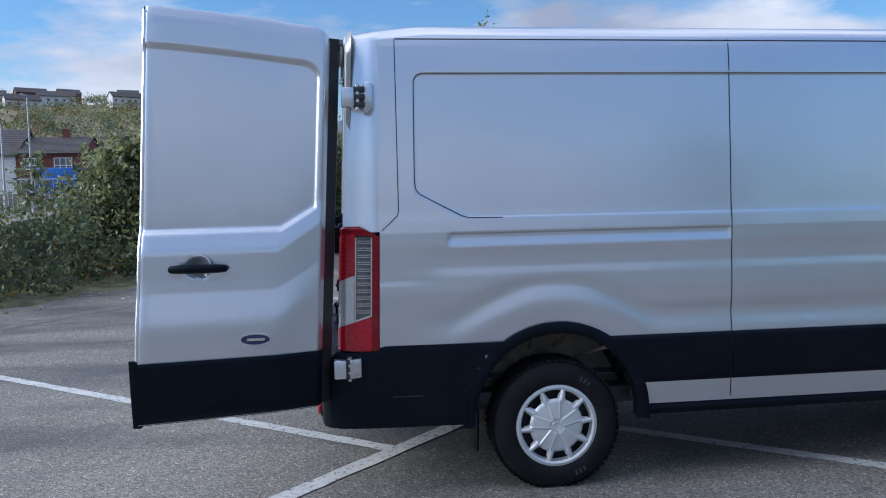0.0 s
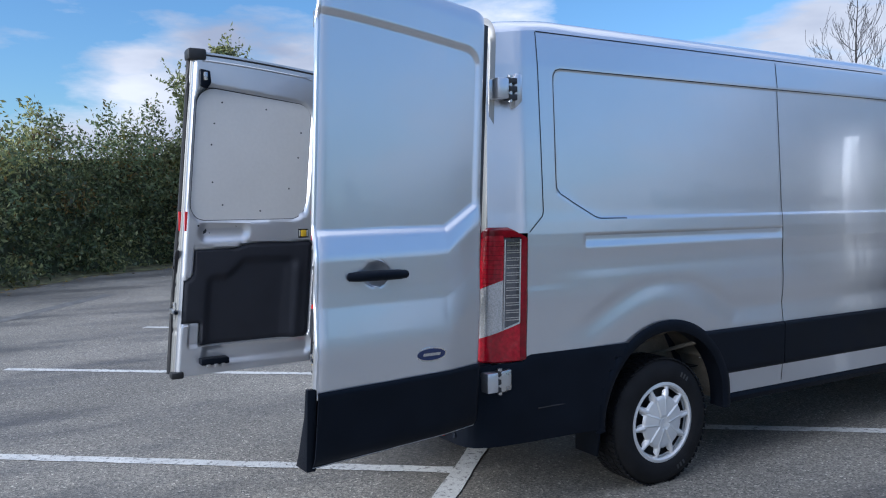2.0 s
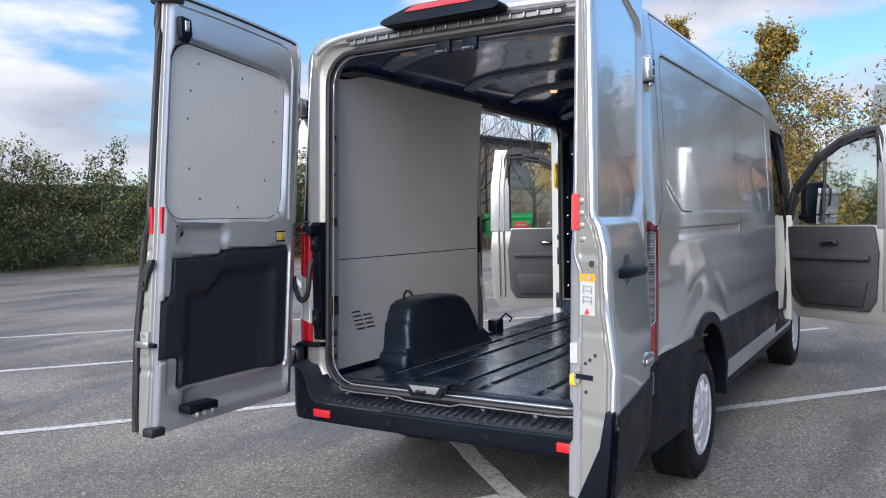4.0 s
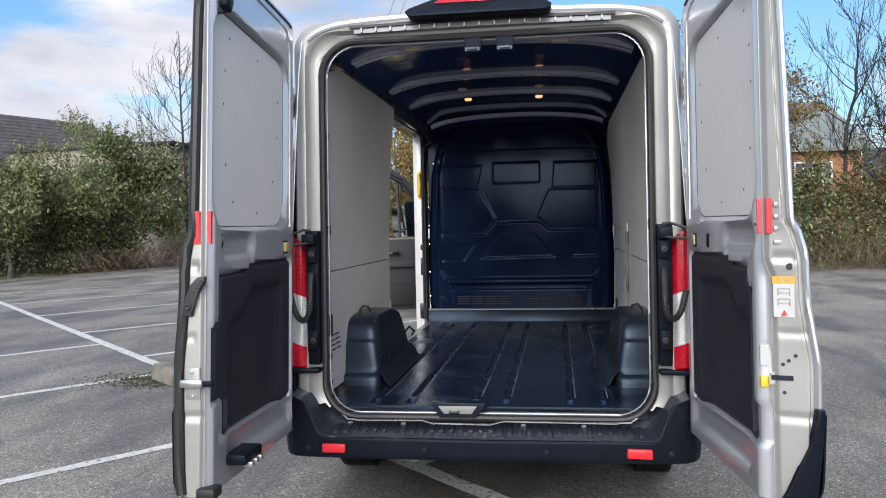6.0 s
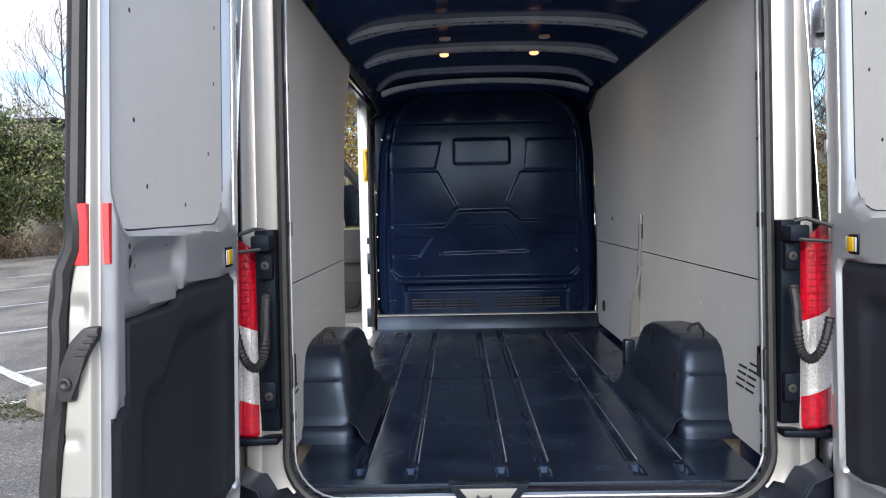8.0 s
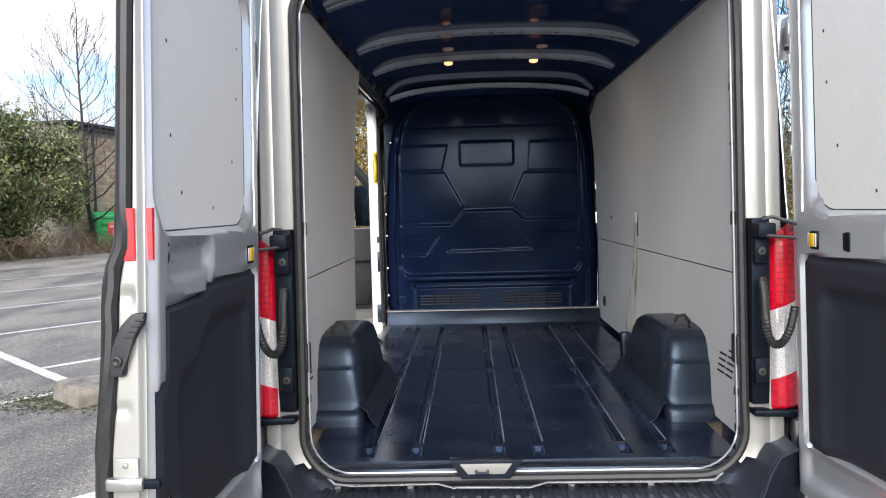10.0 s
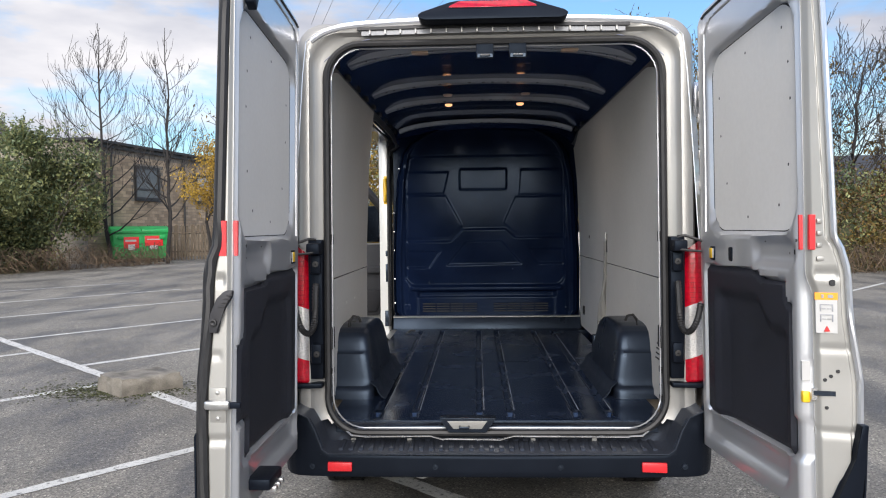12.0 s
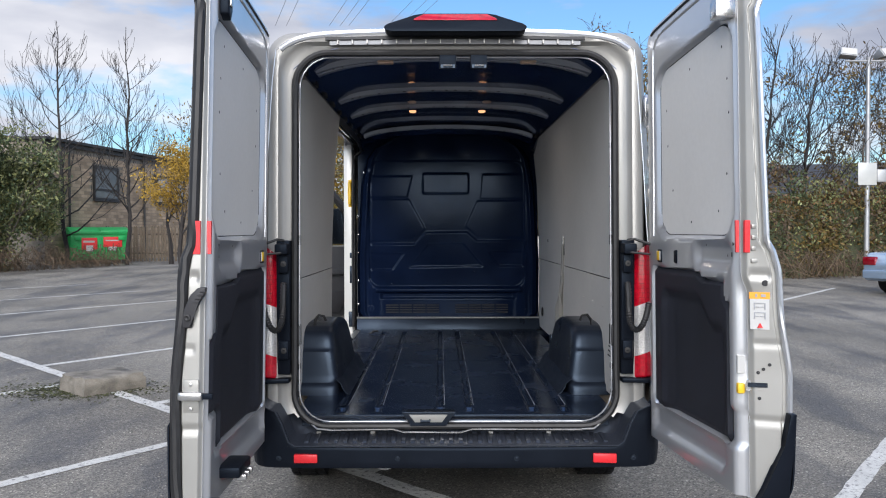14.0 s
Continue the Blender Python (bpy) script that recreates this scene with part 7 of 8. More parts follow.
def brush(label, line, n, seed):
    """Tangle of dry arching stems at a hedge's foot."""
    rng = np.random.default_rng(seed)
    bm = bmesh.new()
    pts = along(line, 0.2)
    for _ in range(n):
        x, y = pts[rng.integers(0, len(pts))]
        a, L, h = rng.uniform(0, 6.28), rng.uniform(0.5, 1.5), rng.uniform(0.25, 0.95)
        dx, dy = math.cos(a) * L, math.sin(a) * L
        x, y = x + rng.normal() * 0.35, y + rng.normal() * 0.35
        tube([(x, y, 0), (x + dx * 0.3, y + dy * 0.3, h * 0.85), (x + dx * 0.65, y + dy * 0.65, h), (x + dx, y + dy, h * rng.uniform(0.1, 0.8))], 0.009, 3, bm=bm)
    tagged(link_mesh("dry_stems", bm, DRY), label, "brush", kind="stuff")


brush("tangle of dry bramble stems at the hedge foot", [(-17.2, 22.2), (-15.6, 25.6), (-14.4, 28.6), (-14.0, 30.5)], 420, 19)
brush("dry stems at the foot of the rusty hedge", [(8.0, 19.9), (11.0, 20.5), (14.5, 22.0)], 300, 20)

# trees in and behind the hedges
shrub("tall leafy shrub with small pale leaves", (-19.8, 4.7, 0), [(0, 0, 3.0, 1.8), (0.2, 0.4, 4.4, 1.5), (0.3, 0, 5.5, 0.8), (-0.3, -0.9, 3.2, 1.2), (-0.2, -0.7, 4.8, 0.9), (0.5, -0.3, 5.95, 0.2), (0.3, 1.2, 3.6, 1.2)], [(LEAF_A, 0.7), (LEAF_B, 0.3)], 41, 230, 0.062)
shrub("leafy shrub rising from the hedge", (-11.9, -4.4, 0), [(0, 0, 1.7, 0.8), (0.2, 0.3, 2.2, 0.5), (-0.6, -0.4, 1.3, 0.8)], [(LEAF_A, 0.7), (LEAF_B, 0.3)], 42, 90, 0.07)
shrub("green leafy tree at the corner", (-17.6, 20.5, 0), [(0, 0, 2.2, 1.4), (0.3, 0.4, 2.9, 0.9), (1.4, 2.2, 2.8, 1.3), (-1.2, -1.8, 2.2, 1.2)], [(LEAF_A, 0.80), (LEAF_B, 0.20)], 43, 160, 0.08)
shrub("dense evergreen tree by the bin", (-16.2, 25.6, 0), [(0, 0, 2.2, 1.7), (0.4, 0.8, 3.8, 1.6), (-0.8, -0.6, 4.9, 1.2), (-0.2, 1.2, 3.0, 1.3), (0.5, 1.8, 2.2, 1.0), (0.5, 1.9, 3.5, 0.7)], [(LEAF_A, 0.6), (LEAF_B, 0.4)], 44, 260, 0.065)
spire_tree("bare tall tree with one leading stem and upswept branches", (-15.9, 30.3, 0), 10.3, 58, 1.2, 4.3, 34)
spire_tree("bare slender tree with one leading stem", (-13.5, 30.6, 0), 10.2, 57, 1.6, 3.2, 30)
tree("slender tree with few rusty leaves", (-11.9, 31.5, 0), 7.3, 53, TWIG, LEAF_C, 260, 0.075, levels=3, spread=0.7, forks=2, scatter=0.25)
tree("slender tree with yellow-green leaves", (-9.5, 25.5, 0), 4.7, 54, TWIG, LEAF_D, 6500, 0.045, levels=3, spread=0.75, forks=2, scatter=0.22, bunches=60)
for i, (x, y, h) in enumerate(((-5.6, 19.5, 6.0), (-3.4, 17.6, 6.2), (-1.0, 17.2, 5.6))):
    shrub("autumn tree with orange and yellow leaves", (x, y, 0), [(0, 0, h * 0.35, 1.5), (0.2, 0, h * 0.6, 1.4), (-0.5, 0.4, h * 0.8, 0.9), (0.5, -0.6, h * 0.25, 1.4), (0, 0, h * 0.97, 0.4)], [(LEAF_D, 0.42), (LEAF_C, 0.33), (LEAF_A, 0.25)], 60 + i, 520, 0.042)
tree("brown-leaved tree with twin trunks", (5.1, 21.6, 0), 8.6, 71, BARK, LEAF_C, 9000, 0.055, levels=4, spread=1.0, trunk_r=0.17, forks=2, lean=(0.05, 0), scatter=0.20, drop=2.8, bunches=150)
tree("brown-leaved tree with open crown", (5.5, 21.9, 0), 7.6, 72, BARK, LEAF_C, 6500, 0.055, levels=4, spread=1.1, trunk_r=0.14, forks=2, lean=(0.3, 0.1), scatter=0.20, drop=2.8, bunches=110)
for x, y, h, seed in ((9.2, 23.6, 8.4, 73), (10.6, 24.0, 8.6, 81), (12.2, 24.2, 7.6, 85), (17.6, 25.5, 9.4, 88)):
    spire_tree("bare tree with many fine upswept branches", (x, y, 0), h, seed, 0.7, 4.8, 19, (1.1, 0), 0.0085)
tree("tree with clumps of rusty leaves", (14.6, 24.2, 0), 8.4, 74, BARK, LEAF_C, 1500, 0.07, levels=3, spread=0.95, trunk_r=0.13, forks=2, scatter=0.28, bunches=16)
tree("bare tree beyond the hedge", (2.2, 25.5, 0), 6.6, 75, TWIG, LEAF_C, 900, 0.08, levels=3, spread=0.8, trunk_r=0.09, forks=2)
tree("bare tree with a few rusty leaves", (12.6, 24.4, 0), 8.0, 82, TWIG, LEAF_C, 400, 0.07, levels=4, spread=0.8, trunk_r=0.10, forks=2, upright=0.7, scatter=0.25, bunches=8)
tree("bare tree with clumps of rusty leaves", (16.6, 25.2, 0), 9.0, 83, TWIG, LEAF_C, 1200, 0.07, levels=4, spread=0.85, trunk_r=0.11, forks=2, upright=0.6, scatter=0.3, bunches=14)
for i, (x, y, h) in enumerate(((32, 17, 7.0), (37, -6, 6.0), (18, -27, 6.0))):
    shrub("leafy tree behind the far hedge", (x, y, 0), [(0, 0, h * 0.4, 2.2), (0.5, 0.6, h * 0.65, 2.0), (0, 0, h * 0.9, 1.2)], [(LEAF_A, 0.6), (LEAF_C, 0.4)], 90 + i, 60, 0.16)


# ---- buildings ----
def place(ob, x, y, az):
    ob.location = (x, y, 0)
    ob.rotation_euler = (0, 0, -radians(az))
    return ob


def window(parent, x0, x1, z0, z1, y, frame_m, pane_m, bars=1, cross=0, d=0.06):
    w = part("window", box(x0 - 0.02, x1 + 0.02, y + 0.02, y + 0.06, z0 - 0.02, z1 + 0.02), FASCIA, parent)
    part("pane", box(x0 + 0.04, x1 - 0.04, y - 0.005, y + 0.02, z0 + 0.04, z1 - 0.04), pane_m, w)
    for a, b, c, e in ((x0, x1, z0, z0 + d), (x0, x1, z1 - d, z1), (x0, x0 + d, z0 + d, z1 - d), (x1 - d, x1, z0 + d, z1 - d)):
        part("window_frame", box(a, b, y - 0.05, y + 0.025, c, e, 0.006, 1), frame_m, w)
    for i in range(bars):
        x = x0 + (x1 - x0) * (i + 1) / (bars + 1)
        part("window_frame", box(x - d / 2, x + d / 2, y - 0.045, y + 0.025, z0 + d, z1 - d, 0.006, 1), frame_m, w)
    for i in range(cross):
        z = z0 + (z1 - z0) * 0.30
        part("window_frame", box(x0 + d, x1 - d, y - 0.042, y + 0.025, z - d / 2, z + d / 2, 0.006, 1), frame_m, w)
    part("window_sill", box(x0 - 0.06, x1 + 0.06, y - 0.10, y + 0.0, z0 - 0.08, z0 - 0.01, 0.01, 1), frame_m, w)
    return w


def brick_face(name, parent, m, x0, x1, z0, z1, y, gaps, bw=0.44, bh=0.15):
    """Courses of bricks, each proud of the mortar, left out at the openings."""
    v, f = [], []
    rows = int((z1 - z0) / bh)
    rng = random.Random(5)
    for r in range(rows):
        z = z0 + r * bh
        x = x0 - (bw / 2 if r % 2 else 0)
        while x < x1:
            a, b = max(x0, x + 0.008), min(x1, x + bw - 0.008)
            c, d = z + 0.008, z + bh - 0.008
            if b - a > 0.05 and not any(a < q[1] and b > q[0] and c < q[3] and d > q[2] for q in gaps):
                p = 0.012 + rng.uniform(0, 0.006)
                i = len(v)
                v += [(a, y, c), (b, y, c), (b, y, d), (a, y, d), (a, y - p, c), (b, y - p, c), (b, y - p, d), (a, y - p, d)]
                f += [(i + 4, i + 5, i + 6, i + 7), (i, i + 1, i + 5, i + 4), (i + 3, i + 7, i + 6, i + 2), (i, i + 4, i + 7, i + 3), (i + 1, i + 2, i + 6, i + 5)]
            x += bw
    me = bpy.data.meshes.new(name)
    me.from_pydata(v, [], f)
    me.materials.append(m)
    ob = new(name, me)
    ob.parent = parent
    ob["kind"] = "stuff"
    return ob


def brick_building():
    """Flat-roofed building behind the bin; its long front runs away from the car park."""
    b = thing("brick_building", "flat-roofed buff brick building with dark window frames", "building")
    place(b, -17.2, 28.4, 8.8 - 90)        # local x runs along the front, local -y faces the car park
    L, H = 20.0, 5.35
    part("wall", box(2.0, L, 0.02, 9.0, 0, H), MORTAR, b)
    wins = [(5.6, 7.7, 2.95, 4.55), (11.4, 14.6, 2.95, 4.45), (17.0, 19.4, 2.95, 4.45)]
    BRW = mat("brick_courses", (0.42, 0.32, 0.22), 0.85, 0, 0.15, 2, spread=0.28, fine=0.15)
    brick_face("brick", b, BRW, 2.0, L, 0, H - 0.28, 0.02, [(p[0] - 0.05, p[1] + 0.05, p[2] - 0.1, p[3] + 0.05) for p in wins])
    for x0, x1, z0, z1 in wins:
        window(b, x0, x1, z0, z1, -0.02, FASCIA, PANE if x0 < 8 else PANE_L, 0 if x0 < 8 else 1, 1, 0.10)
    part("roof", box(1.8, L + 0.2, -0.25, 9.2, H, H + 0.14, 0.02, 1), FASCIA, b, "dark flat roof edge")
    part("fascia", box(1.9, L, -0.10, 0.02, H - 0.18, H, 0.01, 1), FASCIA, b)
    for x in (3.6, 10.0, 16.0):
        part("drain_pipe", tube([(x, -0.10, 0), (x, -0.10, H)], 0.055, 8), FASCIA, b)
    part("chimney", box(6.6, 8.2, 5.0, 6.0, H + 0.14, H + 0.80, 0.02, 1), BRICK_RED, b)


brick_building()


def gable_house(name, label, x, y, az, L, W, eave, ridge, wall_m, roof_m, wins=(), frame=WIN_W, tiles=True, chimney=None):
    """Local x along the ridge from 0 to L, local -y the front."""
    h = thing(name, label, "house")
    place(h, x, y, az)
    part("wall", prism([(0, 0), (W, 0), (W, eave), (W / 2, ridge - 0.06), (0, eave)], "x", 0, L), wall_m, h)
    for s in (0, 1):
        if tiles:
            rows = 14
            for r in range(rows):
                t0, t1 = r / rows, (r + 1.12) / rows
                ya, yb = -0.3 + (W / 2 + 0.3) * t0, -0.3 + (W / 2 + 0.3) * min(1, t1)
                k = (ridge - eave) / (W / 2)
                za, zb = eave + k * ya, eave + k * yb
                if s:
                    ya, yb = W - ya, W - yb
                bm = prism([(ya, za + 0.03), (yb, zb + 0.0), (yb, zb + 0.04), (ya, za + 0.09)], "x", -0.25, L + 0.25)
                part("tile_course", bm, roof_m, h)
        else:
            k = (ridge - eave) / (W / 2)
            pts = [(-0.4, eave - 0.4 * k), (W / 2, ridge), (W / 2, ridge + 0.12), (-0.4, eave - 0.4 * k + 0.12)]
            if s:
                pts = [(W - a, c) for a, c in pts]
            part("roof", prism(pts, "x", -0.4, L + 0.4), roof_m, h)
    part("gutter", tube([(-0.2, -0.34, eave - 0.12), (L + 0.2, -0.34, eave - 0.12)], 0.06, 6), FASCIA, h)
    for x0, x1, z0, z1, bars in wins:
        window(h, x0, x1, z0, z1, -0.03, frame, PANE, bars, 1, 0.07)
    if chimney is not None:
        c = part("chimney", box(chimney - 0.35, chimney + 0.35, W / 2 - 0.3, W / 2 + 0.3, ridge - 0.4, ridge + 0.9), wall_m, h)
        for d in (-0.18, 0.18):
            part("chimney_pot", tube([(chimney + d, W / 2, ridge + 0.9), (chimney + d, W / 2, ridge + 1.25)], 0.09, 8), BRICK_OR, c)
    return h


# slate-roofed house over the west hedge, its front turned to the car park
gable_house("house", "rendered house with a steep dark tiled roof", -34.4, 40.85, 22 - 90, 9.5, 5.0, 6.2, 9.3, RENDER_W, SLATE, [(1.2, 2.2, 4.0, 5.4, 0), (5.0, 6.4, 4.0, 5.4, 1)])
gable_house("house", "rendered house with a low dark tiled roof", -43.25, 37.3, 22 - 90, 8.0, 8.0, 5.4, 8.8, RENDER_W, SLATE, [(1.2, 2.4, 3.4, 4.8, 0), (5.0, 6.4, 3.4, 4.8, 1)], chimney=4.0)
# brick terrace far to the west
gable_house("house", "dark red brick terraced house with white bay windows", -88.0, -34.8, 90 + 180, 7.0, 8.0, 6.2, 8.1, BRICK_RED, SLATE, [(0.9, 2.5, 4.4, 5.6, 2), (4.0, 5.9, 4.4, 5.6, 2), (0.9, 2.5, 2.2, 3.4, 2), (4.0, 5.9, 2.2, 3.4, 2)], chimney=4.2)
gable_house("house", "pale rendered terraced house with a slate roof", -88.0, -41.8, 90 + 180, 7.0, 8.0, 6.0, 9.0, RENDER_W, SLATE, [(3.2, 4.4, 4.0, 5.4, 1), (3.2, 4.6, 1.6, 3.0, 1)])
gable_house("house", "row of far houses on the rise", -120.0, -20.0, 90 + 180, 22.0, 8.0, 7.5, 10.2, RENDER_W, SLATE, [(2, 3.4, 5.0, 6.4, 1), (7, 8.4, 5.0, 6.4, 1), (12, 13.4, 5.0, 6.4, 1)])
# long building behind the north hedge
gable_house("long_building", "long orange brick hall with a grey-green metal roof", 0.5, 33.5, 0, 13.0, 12.0, 4.5, 7.2, BRICK_OR, METAL_ROOF, [(8.2, 9.6, 2.6, 3.9, 3), (10.2, 11.8, 2.6, 3.9, 3)], tiles=False)
gable_house("long_building", "low hall with a dark roof behind the hedge", 14.5, 35.0, 20, 16.0, 10.0, 3.2, 4.8, BRICK_OR, FASCIA, [], tiles=False)


def hill():
    bm = bmesh.new()
    prev = None
    for i in range(90):
        az = radians(-142 + i * 0.75)
        k = smooth(0, 8, i) * smooth(89, 62, i)
        row = []
        for j, (r, z) in enumerate(((130, 0), (260, 14), (420, 38), (560, 60), (700, 74), (820, 66))):
            w = noise.noise(Vector((i * 0.13, j * 1.7, 3))) * 5 + noise.noise(Vector((i * 0.7, j * 1.1, 9))) * 2.4
            row.append(bm.verts.new((r * math.sin(az), r * math.cos(az), max(-1, (z + w * (j > 0)) * k - 1))))
        if prev:
            for j in range(5):
                bm.faces.new((prev[j], prev[j + 1], row[j + 1], row[j]))
        prev = row
    ob = link_mesh("backdrop", bm, HILL)
    tagged(ob, "distant wooded hillside in autumn colour", "hill", kind="structure")
    rng = np.random.default_rng(77)
    cen, rad = [], []
    for _ in range(1500):
        az, r = radians(rng.uniform(-138, -80)), rng.uniform(260, 690)
        z = lerp_table([(130, 0), (260, 14), (420, 38), (560, 60), (700, 74)], r) * smooth(-80, -100, math.degrees(az))
        s = rng.uniform(2.5, 5.5)
        cen.append((r * math.sin(az), r * math.cos(az), z + s * 0.6))
        rad.append((s, s, s * 0.8))
    pick = np.random.default_rng(78).choice(3, len(cen), p=[0.45, 0.3, 0.25])
    cen, rad = np.array(cen), np.array(rad)
    for i, m in enumerate((LEAF_B, LEAF_C, LEAF_A)):
        leaves("far_woods", m, clumps(rng, cen[pick == i], rad[pick == i], 110), 0.6, "far woods and gardens on the hillside", "woods", 79 + i, long=1.3)

    # rows of small houses between the trees
    for k in range(34):
        az, r = radians(rng.uniform(-122, -84)), rng.uniform(430, 660)
        z = lerp_table([(130, 0), (260, 14), (420, 38), (560, 60), (700, 74)], r) * smooth(-80, -100, math.degrees(az))
        h = thing("house", "small far house on the wooded hillside", "house", (r * math.sin(az), r * math.cos(az), z - 1.5), "houses on the hill")
        h.rotation_euler = (0, 0, -az + rng.uniform(-0.5, 0.5))
        w = rng.uniform(5, 11)
        part("wall", prism([(-4, 0), (4, 0), (4, 6.5), (0, 9.2), (-4, 6.5)], "x", -w, w), RENDER_W if k % 3 else BRICK_RED, h)
        for q in (-1, 1):
            part("roof", prism([(q * 4.5, 6.3), (0, 9.4), (0, 9.8), (q * 4.5, 6.7)], "x", -w - 0.3, w + 0.3), SLATE, h)
        for x in steps(-w + 2, w - 2, 4.0):
            part("window", box(x - 0.7, x + 0.7, -4.12, -4.0, 3.6, 5.0), PANE, h)


hill()


# ---- street furniture and clutter round the edge ----
def wheeled_bin():
    b = thing("waste_bin", "large green wheeled waste bin with red and white panels", "bin", (-15.45, 32.2, 0))
    b.rotation_euler = (0, 0, radians(32))
    b.scale = (1.14, 1.0, 1.04)
    body = part("bin_body", prism([(-0.60, 0.18), (0.60, 0.18), (0.72, 1.30), (-0.72, 1.30)], "x", -1.05, 1.05, 0.03), BIN_G, b)
    part("bin_rim", box(-1.12, 1.12, -0.78, 0.78, 1.28, 1.36, 0.02), BIN_G, b)
    for x0, x1 in ((-1.10, -0.01), (0.01, 1.10)):
        part("lid", prism([(-0.80, 1.36), (0.78, 1.36), (0.74, 1.50), (0.1, 1.58), (-0.76, 1.44)], "x", x0, x1, 0.02), BIN_G, b)
    for x in (-0.7, 0.0, 0.7):
        part("rib", box(x - 0.03, x + 0.03, -0.70, -0.62, 0.3, 1.25, 0.01), BIN_G, body)
    for x in (-0.78, 0.78):
        part("lift_pocket", box(x - 0.12, x + 0.12, -0.80, -0.66, 1.02, 1.2, 0.02), BIN_G, body)
    part("sign_panel", box(-0.66, -0.10, -0.735, -0.70, 0.62, 1.12, 0.005), RED_P, body)
    part("sign_panel", box(0.12, 0.80, -0.735, -0.70, 0.72, 1.16, 0.005), RED_P, body)
    for x0, x1, z0, z1 in ((-0.60, -0.2, 0.92, 1.0), (-0.5, -0.25, 0.55, 0.80), (0.2, 0.7, 0.98, 1.03), (0.3, 0.6, 0.58, 0.74)):
        part("sign_bar", box(x0, x1, -0.742, -0.736, z0, z1), WHITE_P, body)
    for x in (-0.85, 0.85):
        for y in (-0.5, 0.5):
            part("castor", lathe([(0.0005, -0.03), (0.08, -0.03), (0.09, 0), (0.08, 0.03), (0.0005, 0.03)], (x, y, 0.09), "x", 14), RUBBER, b)
            part("castor_fork", box(x - 0.045, x + 0.045, y - 0.02, y + 0.02, 0.09, 0.2, 0.005, 1), GALV, b)
    return b


wheeled_bin()


def paling_fence(p, q, h):
    f = thing("paling_fence", "weathered dark wooden paling fence behind the bin", "fence")
    p, q = Vector((*p, 0)), Vector((*q, 0))
    L = (q - p).length
    d = (q - p) / L
    me = None
    az = math.atan2(d.y, d.x)
    n = int(L / 0.16)
    rng = random.Random(4)
    for i in range(n):
        if me is None:
            first = part("paling", prism([(-0.05, 0), (0.05, 0), (0.05, h - 0.06), (0, h), (-0.05, h - 0.06)], "y", -0.012, 0.012), WOOD, f)
            me = first.data
            o = first
        else:
            o = new("paling", me)
            o.parent = f
        c = p + d * (i * 0.16)
        o.location = (c.x, c.y, rng.uniform(-0.06, 0.02))
        o.rotation_euler = (0, rng.uniform(-0.03, 0.03), az)
    for z in (0.4, h - 0.4):
        part("rail", tube([p + Vector((0, 0.04, z)), q + Vector((0, 0.04, z))], 0.04, 4), WOOD, f)


paling_fence((-16.5, 34.4), (-7.5, 36.0), 1.7)


def light_mast(x, y, h, name="light_mast", heads=2, box_at=None):
    m = thing(name, "grey steel mast with floodlights on a crossbar" if heads > 1 else "tall grey street lamp", "lamp post", (x, y, 0))
    part("pole", tube([(0, 0, 0), (0, 0, h * 0.5), (0, 0, h)], 0.07, 10, radii=[0.09, 0.075, 0.055]), GALV, m)
    if heads > 1:
        part("crossbar", tube([(-0.75, 0, h - 0.12), (0.75, 0, h - 0.12)], 0.03, 8), GALV, m)
        for s in (-1, 1):
            hd = part("floodlight", prism([(-0.22, -0.16), (0.20, -0.05), (0.20, 0.12), (-0.16, 0.16)], "x", s * 0.62 - 0.26, s * 0.62 + 0.26, 0.02), GALV, m)
            hd.location = (0, 0, h + 0.02)
            hd.rotation_euler = (radians(-22), radians(s * -9), radians(s * 14))
            part("lamp_face", prism([(-0.235, -0.13), (-0.225, -0.13), (-0.175, 0.13), (-0.185, 0.13)], "x", s * 0.62 - 0.22, s * 0.62 + 0.22), WHITE_P, hd)
    else:
        part("arm", tube([(0, 0, h), (0.25, 0, h + 0.12), (0.8, 0, h + 0.14)], 0.035, 6), GALV, m)
        part("lantern", box(0.55, 1.15, -0.12, 0.12, h + 0.08, h + 0.20, 0.03), GALV, m)
    if box_at:
        part("sign_board", box(-0.35, 0.25, -0.12, -0.08, box_at, box_at + 0.72, 0.01), PANE_L, m)
        part("control_box", box(0.25, 0.60, -0.15, 0.0, box_at + 0.1, box_at + 0.5, 0.02), GALV, m)
    return m


light_mast(13.7, 22.0, 7.0, box_at=2.9)
light_mast(-26.5, 10.0, 5.3)
light_mast(-62.0, -23.9, 9.2, "street_lamp", 1)
light_mast(-60.0, -25.2, 7.0, "telegraph_pole", 1)
light_mast(-40.0, -3.2, 7.0, "street_lamp", 1)


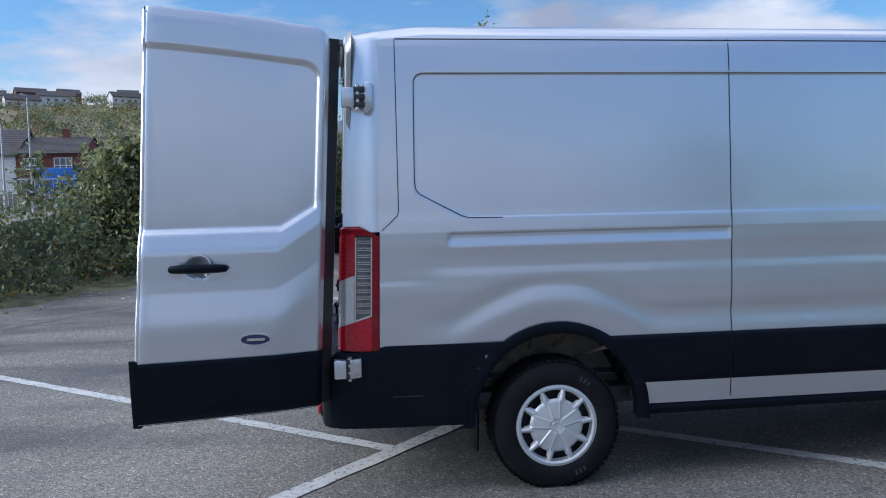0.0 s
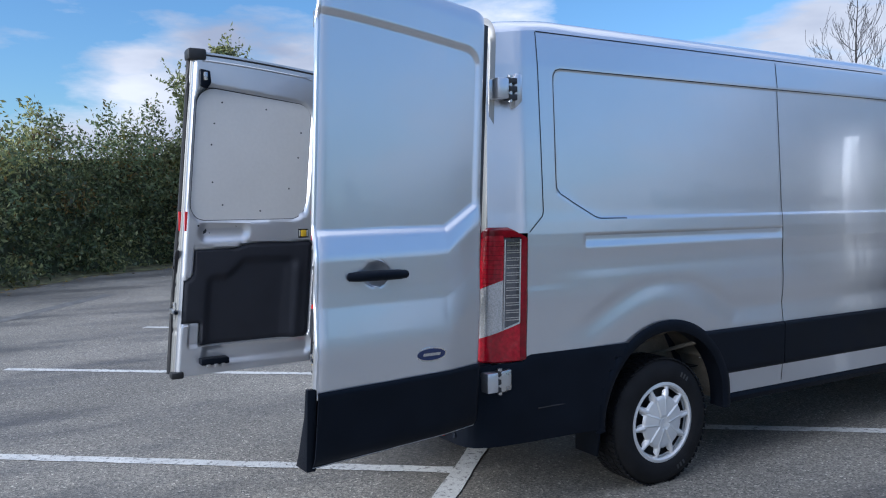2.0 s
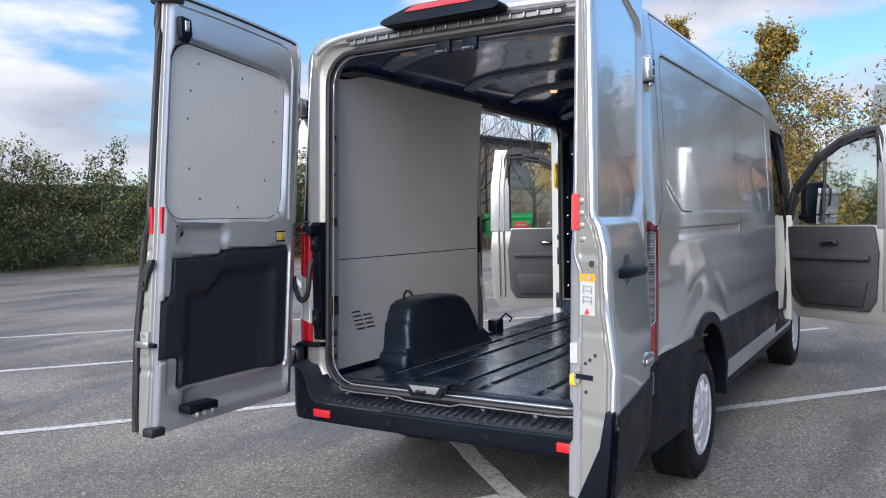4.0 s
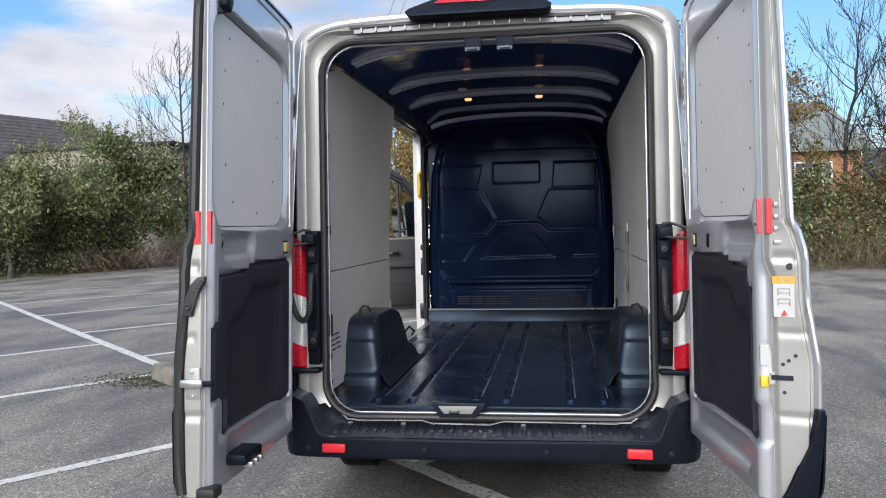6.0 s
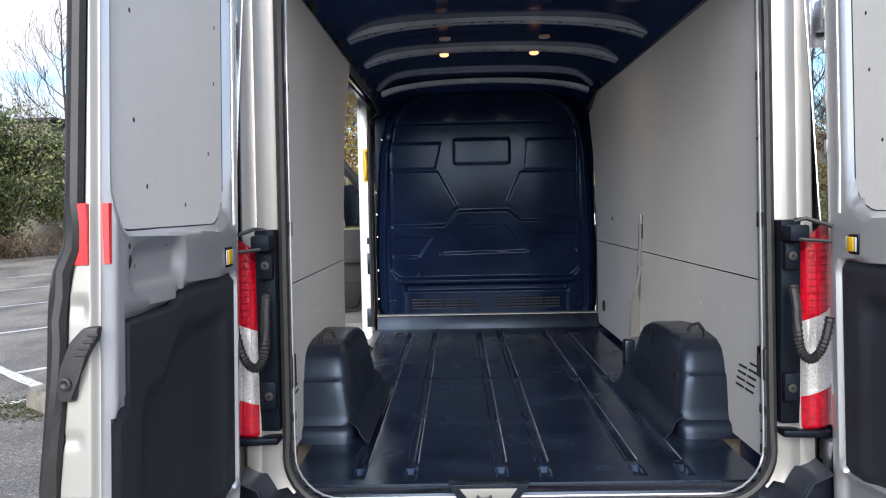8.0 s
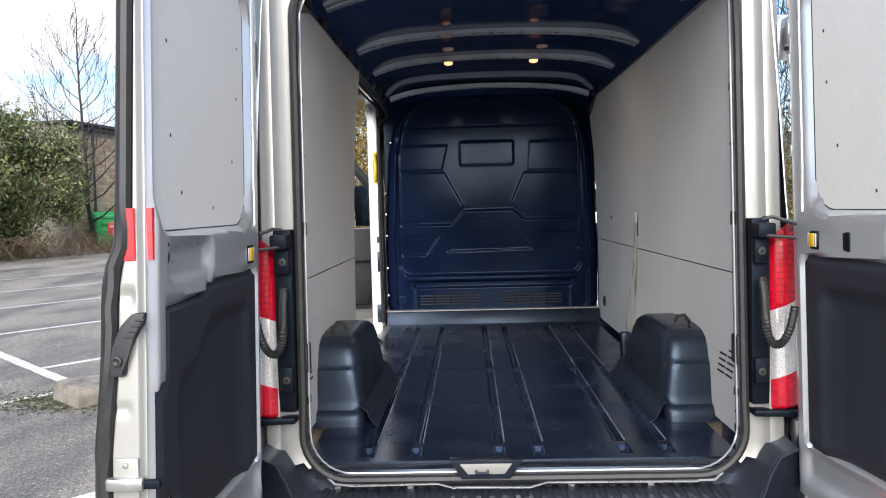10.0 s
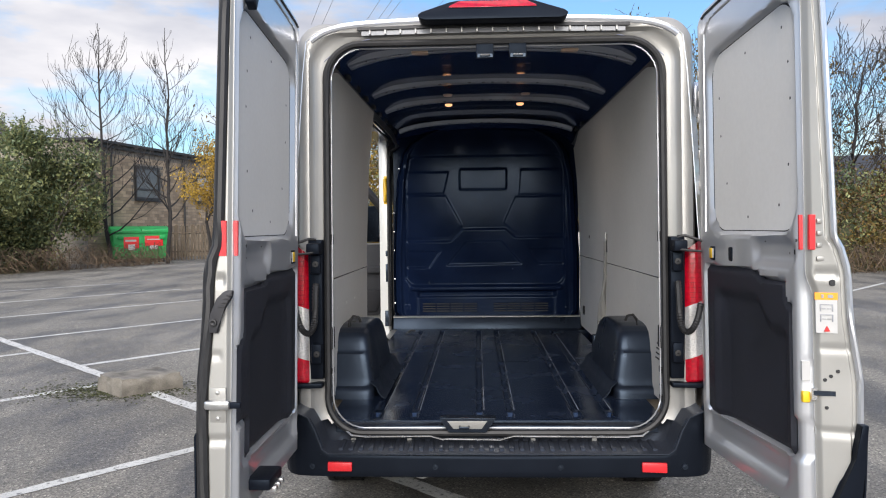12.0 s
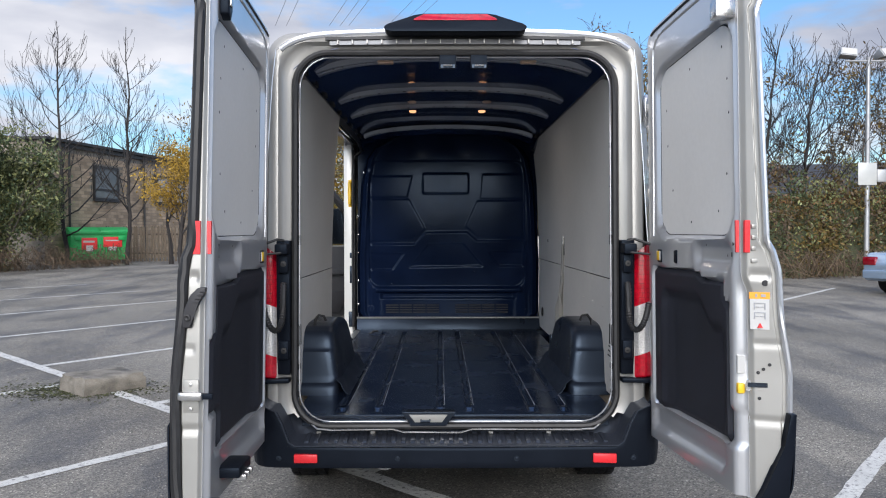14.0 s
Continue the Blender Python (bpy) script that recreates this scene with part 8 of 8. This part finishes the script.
def saloon_car():
    c = thing("saloon_car", "pale blue saloon car parked by the hedge", "car", (12.1, 15.0, 0))
    c.rotation_euler = (0, 0, radians(28))
    body = [(-2.2, 0.30), (2.1, 0.30), (2.2, 0.55), (2.1, 0.78), (1.1, 0.92), (-1.5, 0.98), (-2.1, 0.95), (-2.25, 0.7), (-2.25, 0.45)]
    part("body", prism([(x, z) for x, z in body], "y", -0.86, 0.86, 0.07), CAR_BLUE, c)
    part("cabin", prism([(-1.5, 0.94), (1.05, 0.90), (0.35, 1.38), (-0.75, 1.42)], "y", -0.74, 0.74, 0.06), CAR_BLUE, c)
    for s in (-1, 1):
        part("side_window", prism([(-1.25, 0.98), (0.8, 0.96), (0.3, 1.32), (-0.7, 1.35)], "y", s * 0.742, s * 0.75), PANE, c)
        for x in (-1.35, 1.35):
            part("tail_light" if x < 0 else "headlight", box(-2.27 if x < 0 else 2.10, -2.10 if x < 0 else 2.22, min(s * 0.55, s * 0.86), max(s * 0.55, s * 0.86), 0.66, 0.86, 0.03), RED_LENS if x < 0 else CLEAR_LENS, c)
            wh = part("wheel", lathe([(0.20, -0.1), (0.30, -0.1), (0.315, -0.07), (0.315, 0.07), (0.30, 0.1), (0.20, 0.1)], (x, s * 0.78, 0.31), "y", 28), TYRE, c)
            part("rim", lathe([(0.205, s * 0.06), (0.20, s * 0.095), (0.08, s * 0.10), (0.0005, s * 0.09)], (x, s * 0.78, 0.31), "y", 20), COVER, wh)
    part("rear_window", prism([(-1.48, 0.99), (-1.44, 0.99), (-0.80, 1.38), (-0.84, 1.38)], "y", -0.62, 0.62), PANE, c)
    part("bumper", box(-2.30, -2.15, -0.84, 0.84, 0.36, 0.56, 0.03), CAR_BLUE, c)


saloon_car()


def power_line(a, b, sag, label="overhead power cable"):
    a, b = Vector(a), Vector(b)
    pts = [a.lerp(b, t) - Vector((0, 0, sag * 4 * t * (1 - t))) for t in steps(0, 1, 0.05)]
    ob = link_mesh("power_cable", tube(pts, 0.018, 4), GALV)
    tagged(ob, "thin dark overhead power cable against the sky", "cable", "overhead cables")


for dx in (0, 0.9, 4.4, 5.3, 6.0, 9.2, 10.2, 11.0):
    power_line((-13.5 + dx, 62, 18.2), (3 + dx * 0.9, 6, 18.0), 0.6)


def blue_plant():
    b = thing("blue_container", "blue sheeted machine behind a pale railing", "machine", (-76.0, -26.6, 0))
    b.rotation_euler = (0, 0, radians(-90))
    part("body", box(-2.3, 1.6, -1, 1, 1.7, 4.1, 0.1), BLUE_M, b)
    part("boom", tube([(-2.0, -1.1, 3.9), (1.2, -1.1, 3.1), (3.2, -1.0, 2.8)], 0.12, 6), BLUE_M, b)
    part("cab", box(1.6, 3.2, -0.9, 0.9, 1.7, 3.2, 0.1), PANE, b)
    part("plinth", box(-4, 5, -1.5, 1.5, 0, 1.7, 0.05), CONCRETE, b)


blue_plant()


def railing():
    f = thing("railing", "pale metal railing along the road", "railing", (-73.0, -38, 0))
    for z in (2.0, 3.0):
        part("rail", tube([(0, 0, z), (0, 18, z)], 0.05, 4), GALV, f)
    for i in range(46):
        part("post", tube([(0, i * 0.4, 0.0), (0, i * 0.4, 3.0)], 0.03, 4), GALV, f)


railing()
